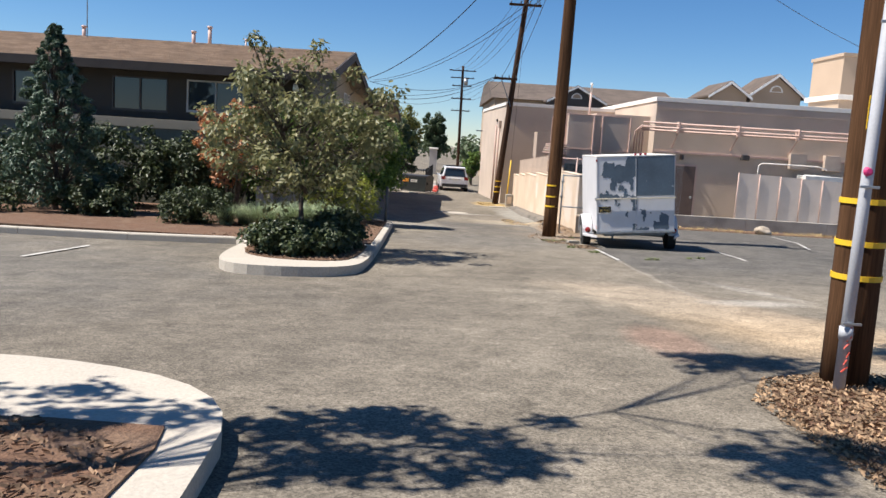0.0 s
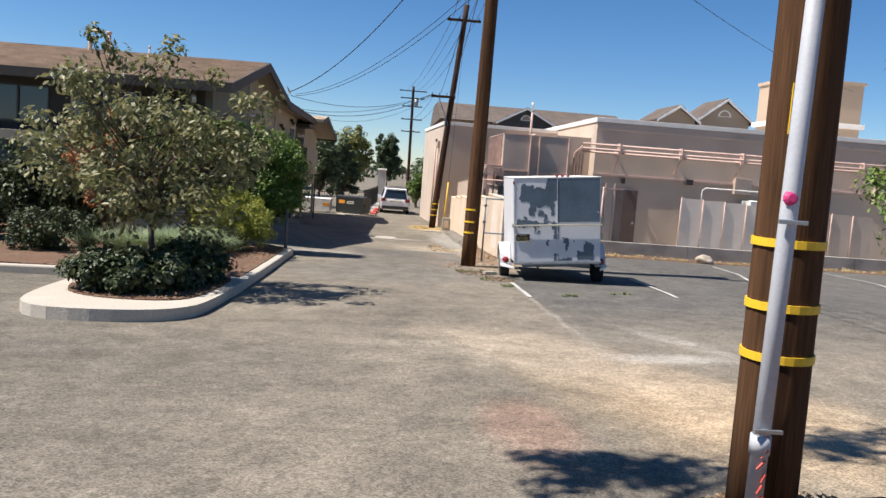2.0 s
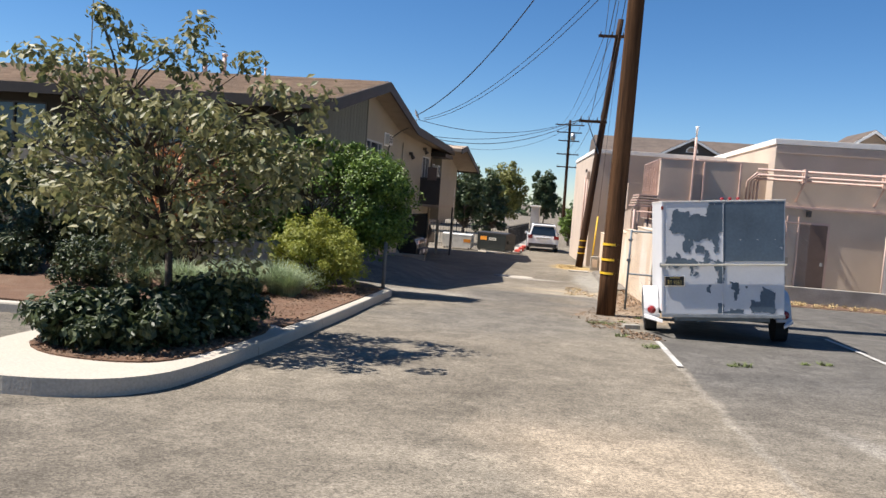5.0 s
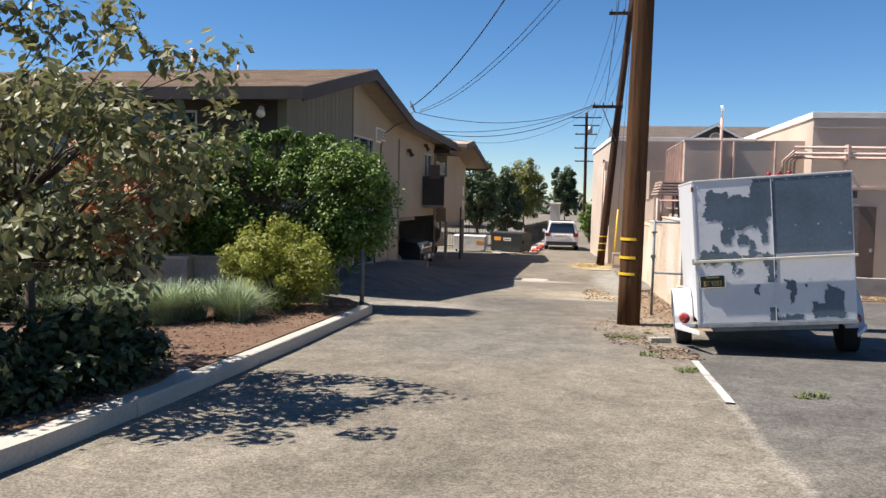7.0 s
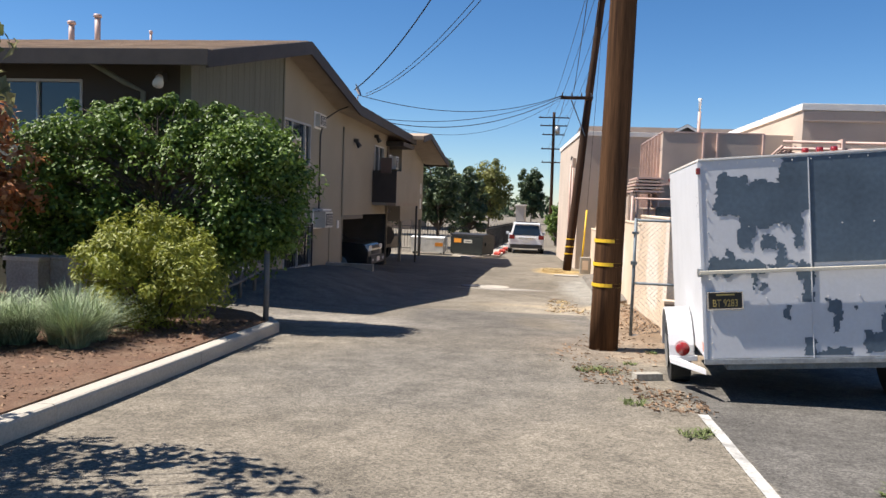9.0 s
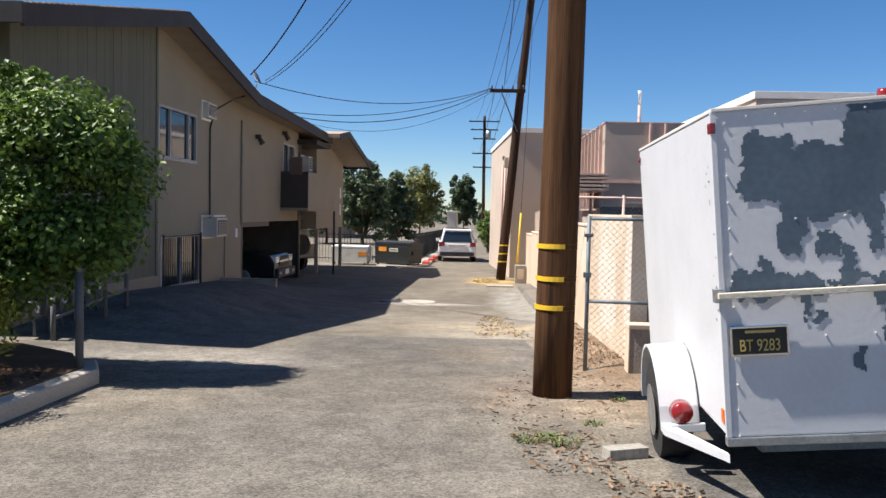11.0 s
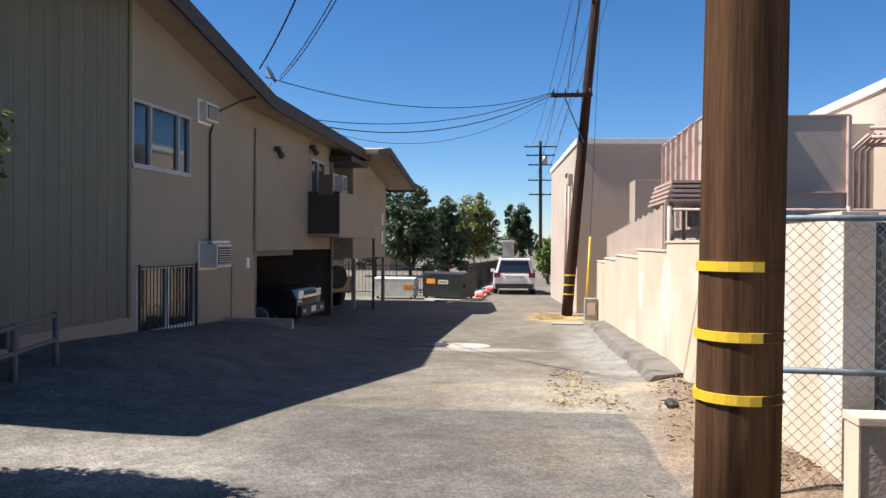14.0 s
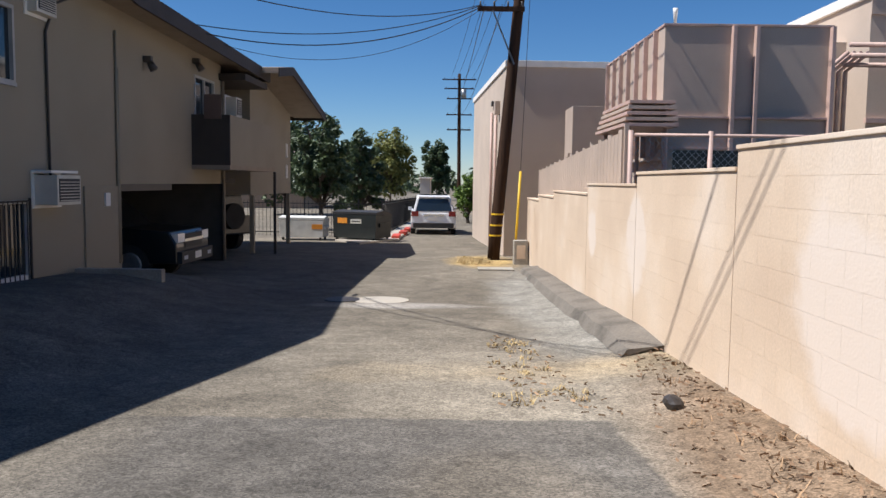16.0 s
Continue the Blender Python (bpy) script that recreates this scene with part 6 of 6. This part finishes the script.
# gas meters behind a pipe guard
guard = thing("pipe_guard", "grey welded pipe guard rail before the gas meters", "guard rail", Matrix.Translation((0.72, 25.9, 0)))
for i in range(4):
    y = i * 0.75
    z = ground_z(0.72, 25.9 + y)
    part("post", tubed([(0, y, z - 0.1), (0, y, z + 0.62)], 0.035, 0.035, 8), DULL_STEEL, guard, smooth=True)
for h in (0.58, 0.3):
    part("rail", tubed([(0, 0, ground_z(0.7, 25.9) + h), (0, 2.25, ground_z(0.7, 28.1) + h)], 0.028, 0.028, 8), DULL_STEEL, guard, smooth=True)
for i in range(6):
    y = 26.0 + i * 0.36
    m = thing("gas_meter", "grey domestic gas meter on its riser pipe", "gas meter", Matrix.Translation((0.35, y, ground_z(0.35, y))), group="gas meters by the wall")
    part("riser", tubed([(0, 0.1, -0.05), (0, 0.1, 0.2), (0, 0, 0.3)], 0.02, 0.02, 6), DARK_STEEL, m, smooth=True)
    part("case", boxed(-0.09, 0.09, -0.11, 0.11, 0.26, 0.5, 0.03), DULL_STEEL, m)
    part("dial", tubed([(0.09, 0, 0.4), (0.11, 0, 0.4)], 0.05, 0.05, 10), WHITE, m)


# ---- vehicles ----
def vehicle(name, label, m, paint, length, wide, belt, top, prof_low, prof_cab, wheels, wheel_r, rear_glass, lamps, category="car", group="parked vehicles"):
    """A car heading +y; the profiles are (y, z) outlines over the wheels' ground line."""
    c = thing(name, label, category, m, group=group)
    h = wide / 2
    bm = prism(prof_low, "x", -h, h)
    bmesh.ops.bevel(bm, geom=list(bm.edges), offset=0.05, segments=3, affect="EDGES", profile=0.6)
    part("body", bm, paint, c, smooth=False)
    bm = prism(prof_cab, "x", -h + 0.08, h - 0.08)
    for v in bm.verts:
        if v.co.z > belt + 0.1:
            v.co.x *= 0.81
    bmesh.ops.bevel(bm, geom=list(bm.edges), offset=0.05, segments=3, affect="EDGES", profile=0.6)
    part("cabin", bm, paint, c)
    for s in (-1, 1):
        bm = bmesh.new()
        ys = sorted(p[0] for p in prof_cab)
        y0, y1 = ys[0] + 0.28, ys[-1] - 0.45
        q = [(s * (h - 0.074), y0, belt + 0.06), (s * (h - 0.074), y1, belt + 0.06), (s * (h * 0.83 - 0.062), y1 - 0.35, top - 0.1), (s * (h * 0.83 - 0.062), y0 + 0.1, top - 0.1)]
        bm.faces.new([bm.verts.new(p) for p in q])
        part("side_glass", bm, GLASS, c)
        for y in wheels:
            w = part("wheel", tubed([(s * (h - 0.20), y, wheel_r), (s * (h - 0.19), y, wheel_r), (s * (h + 0.0), y, wheel_r), (s * (h + 0.012), y, wheel_r)], wheel_r, wheel_r, 24), TYRE, c)
            part("rim", tubed([(s * (h + 0.012), y, wheel_r), (s * (h + 0.022), y, wheel_r)], wheel_r * 0.64, wheel_r * 0.55, 16), STEEL, w)
        part("mirror", boxed(s * h - 0.02 if s > 0 else s * h - 0.16, s * h + 0.16 if s > 0 else s * h + 0.02, y1 - 0.1, y1 + 0.02, belt, belt + 0.16, 0.03), paint, c)
    for nm, b, mt, lb in rear_glass + lamps:
        part(nm, boxed(*b), mt, c, lb)
    return c


LOW = [(0.05, 0.32), (0.0, 0.55), (0.04, 1.0), (3.55, 1.06), (4.7, 0.92), (4.95, 0.7), (4.95, 0.35)]
CAB = [(0.06, 1.0), (0.22, 1.62), (0.55, 1.74), (2.6, 1.74), (3.5, 1.06)]
suv_rear = [("tailgate_trim", (-0.45, 0.45, -0.012, 0.03, 0.86, 0.93), CHROME, ""), ("number_plate", (-0.2, 0.2, -0.014, 0.02, 0.66, 0.82), WHITE, ""), ("rear_bumper", (-0.88, 0.88, -0.05, 0.12, 0.34, 0.55), PLASTIC, "black lower bumper"), ("roof_rack", (-0.62, 0.62, 0.9, 1.1, 1.74, 1.79), BLACK_IRON, "")]
suv_lamps = [("tail_lamp", (-0.96, -0.66, -0.008, 0.25, 0.84, 1.06), LAMP_RED, "red tail lamp"), ("tail_lamp", (0.66, 0.96, -0.008, 0.25, 0.84, 1.06), LAMP_RED, "red tail lamp"), ("brake_lamp", (-0.25, 0.25, 0.26, 0.32, 1.64, 1.69), LAMP_RED, "")]
suv = vehicle("white_suv", "white sport utility vehicle seen from behind in the alley", pose(5.45, 57.0, ground_z(5.5, 59) - 0.01, 0, 0, 2), CAR_WHITE, 4.95, 1.96, 1.0, 1.74, LOW, CAB, (0.95, 3.85), 0.37, suv_rear, suv_lamps)
bm = bmesh.new()
bm.faces.new([bm.verts.new(p) for p in ((-0.78, 0.058, 1.06), (0.78, 0.058, 1.06), (0.64, 0.172, 1.6), (-0.64, 0.172, 1.6))])
part("rear_glass", bm, GLASS, suv, "dark rear window")
part("roof_spoiler", boxed(-0.66, 0.66, 0.12, 0.5, 1.63, 1.7, 0.02), CAR_WHITE, suv)
PLOW = [(0.0, 0.45), (0.0, 1.12), (2.0, 1.12), (4.1, 1.14), (5.2, 1.06), (5.35, 0.8), (5.35, 0.42)]
PCAB = [(2.0, 1.1), (2.1, 1.78), (3.4, 1.8), (4.2, 1.12)]
tr_f = [("grille", (-0.5, 0.5, 5.33, 5.365, 0.72, 1.0), PLASTIC, "black grille"), ("grille_bar", (-0.55, 0.55, 5.36, 5.375, 0.84, 0.9), CHROME, ""), ("front_bumper", (-0.92, 0.92, 5.28, 5.45, 0.42, 0.66), PLASTIC, ""), ("number_plate", (-0.18, 0.18, 5.45, 5.46, 0.48, 0.62), WHITE, "")]
tr_l = [("head_lamp", (-0.9, -0.52, 5.22, 5.362, 0.84, 1.02), LAMP_CLEAR, "clear head lamp"), ("head_lamp", (0.52, 0.9, 5.22, 5.362, 0.84, 1.02), LAMP_CLEAR, "clear head lamp"), ("fog_lamp", (-0.8, -0.6, 5.44, 5.456, 0.5, 0.58), LAMP_CLEAR, ""), ("fog_lamp", (0.6, 0.8, 5.44, 5.456, 0.5, 0.58), LAMP_CLEAR, "")]
vehicle("black_pickup", "black pickup truck parked nose out in the carport", pose(-4.65, 39.15, -1.97, 0, 0, -92), CAR_BLACK, 5.35, 1.88, 1.12, 1.8, PLOW, PCAB, (1.0, 4.4), 0.39, tr_f, tr_l, "truck")
JCAB = [(0.2, 1.0), (0.25, 1.75), (3.0, 1.78), (3.2, 1.05)]
JLOW = [(0.0, 0.5), (0.0, 1.05), (3.2, 1.08), (4.2, 1.05), (4.25, 0.5)]
jeep = vehicle("dark_jeep", "dark off-road car parked under the rear wing", pose(-0.3, 45.6, -1.98, 0, 0, 60), CAR_BLACK, 4.25, 1.85, 1.05, 1.75, JLOW, JCAB, (0.8, 3.4), 0.4, [("rear_glass", (-0.6, 0.6, 0.19, 0.21, 1.15, 1.6), GLASS, "")], [("tail_lamp", (-0.85, -0.7, -0.02, 0.02, 0.8, 1.0), LAMP_RED, "")])
part("spare_wheel", tubed([(0, -0.02, 1.05), (0, -0.2, 1.05)], 0.38, 0.38, 20), TYRE, jeep)


def bin_box(name, label, m, mat, w, d, h, lid, category):
    b = thing(name, label, category, m)
    part("body", prism([(-w / 2, 0.12), (w / 2, 0.12), (w / 2 + 0.04, h), (-w / 2 - 0.04, h)], "y", 0, d), mat, b)
    part("lid", prism([(0, h + 0.1), (d * 0.5, h + 0.16), (d, h + 0.02), (d, h - 0.02), (0, h + 0.02)], "x", -w / 2 - 0.06, w / 2 + 0.06), lid, b)
    for x in (-w / 2 - 0.08, w / 2 + 0.02):
        part("lift_pocket", boxed(x, x + 0.06, d * 0.2, d * 0.8, h * 0.55, h * 0.7, 0.005), mat, b)
    for x in (-w / 2 + 0.1, w / 2 - 0.1):
        for y in (0.1, d - 0.1):
            part("caster", tubed([(x - 0.03, y, 0.06), (x + 0.03, y, 0.06)], 0.06, 0.06, 10), TYRE, b)
    return b


d1 = bin_box("dumpster", "dark green steel dumpster with a sloping lid", pose(2.62, 51.6, ground_z(2.6, 51.6), 0, 0, -24), BIN_GREEN, 1.75, 1.2, 0.98, PLASTIC, "dumpster")
part("sticker", boxed(-0.7, -0.3, -0.008, 0.0, 0.66, 0.86), ORANGE, d1, "orange sticker")
part("sticker", boxed(-0.15, 0.3, -0.008, 0.0, 0.66, 0.82), AC_WHITE, d1, "white label with dark marks")
part("sticker_mark", boxed(-0.1, 0.25, -0.012, -0.008, 0.72, 0.76), DARK_FIX, d1)
d2 = bin_box("white_skip", "scuffed white steel bin near the iron fence", pose(0.62, 51.9, ground_z(0.6, 51.9), 0, 0, -4), BIN_WHITE, 1.6, 1.0, 0.74, BIN_WHITE, "bin")
part("sticker", boxed(0.4, 0.8, -0.008, 0.0, 0.42, 0.6), ORANGE, d2)


def iron_fence(name, a, b, label, high=1.45):
    f = thing(name, label, "fence", group="black iron fences")
    a, b = Vector(a), Vector(b)
    n = int((b - a).length / 0.16)
    z = lambda p: ground_z(p.x, p.y)
    for h in (0.15, high - 0.12):
        pa, pb = a, b
        part("rail", tubed([(a.x, a.y, z(a) + h), (b.x, b.y, z(b) + h)], 0.022, 0.022, 4), BLACK_IRON, f)
    for i in range(n + 1):
        p = a.lerp(b, i / n)
        big = i % 14 == 0
        part("post" if big else "picket", tubed([(p.x, p.y, z(p) - 0.05), (p.x, p.y, z(p) + high + (0.08 if big else 0))], 0.03 if big else 0.01, None, 4), BLACK_IRON, f)
    return f


iron_fence("iron_fence", (-6.5, 55.8), (3.4, 54.6), "black iron picket fence behind the bins")
iron_fence("iron_fence", (3.4, 54.6), (4.0, 76.0), "black iron picket fence along the alley edge")
for i, (x, y) in enumerate(((4.05, 53.6), (4.15, 56.8), (4.2, 60.0), (8.1, 58.0), (8.1, 62.0))):
    k = thing("red_kerb_stone", "red painted kerb stone beside the alley", "kerb stone", Matrix.Translation((x, y, ground_z(x, y))), group="red kerb stones")
    part("stone", boxed(-0.15, 0.15, -0.7, 0.7, -0.05, 0.17, 0.03), RUST_RED, k)
slab("pavement_far", [(3.0, 50.0), (4.2, 52.6), (4.3, 74), (3.4, 74), (3.0, 54.8), (1.9, 51.8)], -0.05, 0.06, CONCRETE, "broken pale concrete apron beside the alley", "pavement")


# ---- far trees and buildings closing the view ----
def far_tree(x, y, top, w, mat, seed, label, dense=70, size=0.2, low=0.9):
    z = ground_z(x, y)
    h = top - z
    cl = crown((0, 0, h * 0.58), (w, w, h * 0.44), dense, w * 0.27, seed, 0.3, jag=0.5)
    return tree("far_tree", (x, y, z), label, h * 0.2, 0.13, cl, 70, size, mat, seed, group="trees at the end of the alley", long=1.6)


far_tree(0.0, 60.5, 3.1, 1.5, L_FARDK, 101, "dark green dense tree behind the iron fence", 90, 0.15)
far_tree(1.3, 66.5, 2.5, 1.2, L_FARDK, 102, "dark green tree behind the iron fence", 70, 0.16)
far_tree(-0.2, 111, 5.5, 2.7, L_FAR, 103, "olive-yellow tree at the end of the alley", 110, 0.24)
far_tree(-4.8, 117, 4.4, 2.6, L_FAR, 104, "olive-green tree at the end of the alley", 80, 0.26)
far_tree(-6.0, 82, 4.2, 3.0, L_FARDK, 107, "dark green tree behind the houses", 70, 0.26)
far_tree(4.5, 150, 6.6, 2.2, L_FARDK, 105, "tall dark conifer at the end of the alley", 110, 0.3)
far_tree(7.3, 70, 0.7, 0.85, L_HEDGE, 106, "round green shrub tree beside the alley", 70, 0.1)
far_tree(8.4, 63, -0.6, 0.6, L_HEDGE, 109, "round green shrub beside the alley", 50, 0.1)
wb = thing("far_white_building", "pale grey building at the end of the alley", "building")
part("wall", boxed(3.6, 4.5, 96, 104, -3.2, 0.4), GREY_WALL, wb)
part("roof", boxed(3.5, 4.6, 95.8, 104.2, 0.4, 0.55, 0.02), CAP, wb)
lampost = thing("street_lamp", "thin grey street lamp beside the alley", "street lamp", Matrix.Translation((9.0, 82, ground_z(9, 82))))
part("pole", tubed([(0, 0, -0.1), (0, 0, 5.0)], 0.06, 0.04, 8), STEEL, lampost, smooth=True)
part("lamp_head", boxed(-0.9, 0.05, -0.1, 0.1, 5.0, 5.1, 0.02), DARK_STEEL, lampost)
woods = []
for i in range(150):
    a = rng.uniform(-1, 1)
    x, y = 6 + a * 190, rng.uniform(170, 330)
    woods.append((x, y, ground_z(x, y) + rng.uniform(1, 3.4), rng.uniform(3.0, 6.0)))
wd = tagged(new("far_woods"), "distant dark green trees on the skyline", "woods", kind="stuff")
leaves("crown", woods, 160, 0.9, L_FARDK, wd, 120)
for k, (x0, x1, y0, y1, h) in enumerate(((-40, -14, 72, 84, 4.6), (-30, -8, 100, 112, 4.0), (14, 30, 120, 132, 4.0), (-60, -26, 28, 44, 4.2))):
    fb = thing("far_building", "plain tan stucco building behind the trees", "building", group="houses beyond")
    part("wall", boxed(x0, x1, y0, y1, -4, h - 1.6), TAN, fb)
    part("roof", prism([(y0 - 0.5, h - 1.7), ((y0 + y1) / 2, h), (y1 + 0.5, h - 1.7)], "x", x0 - 0.5, x1 + 0.5), BROWN_ROOF, fb)

# ---- blocks of the painted wall, the nearest runs ----
BLOCK_L, BLOCK_H = 0.405, 0.203
full = mesh_of("block", boxed(0, 0.014, 0.0006, BLOCK_L - 0.0006, 0.0006, BLOCK_H - 0.0006), PINK_WALL)
half = mesh_of("block_half", boxed(0, 0.014, 0.0006, BLOCK_L / 2 - 0.0006, 0.0006, BLOCK_H - 0.0006), PINK_WALL)
count = 0
for a, b, zt in WALL_STEPS:
    rows = int((zt + 1.75) / BLOCK_H) + 1
    for r in range(rows):
        z = zt - 0.012 - (r + 1) * BLOCK_H
        y = a + 0.003
        first = r % 2
        while y < b - 0.1 and count < 300:
            m = half if first or b - y < BLOCK_L - 0.01 else full
            first = 0
            if ground_z(7.9, y) < z + BLOCK_H:
                ob = new("block", m)
                ob.parent = wall_east
                ob.location = (8.1155, y, z)
                count += 1
            y += BLOCK_L if m is full else BLOCK_L / 2
gb = mesh_of("bare_block", boxed(0.004, 0.401, -0.012, 0, 0.004, 0.199), GREY_BLOCK)
for r in range(9):
    for i in range(6):
        ob = new("block", gb)
        ob.parent = wall_return
        ob.location = (8.34 + i * 0.405 + (0.2 if r % 2 else 0), 24.78, 0.28 - (r + 1) * 0.203)
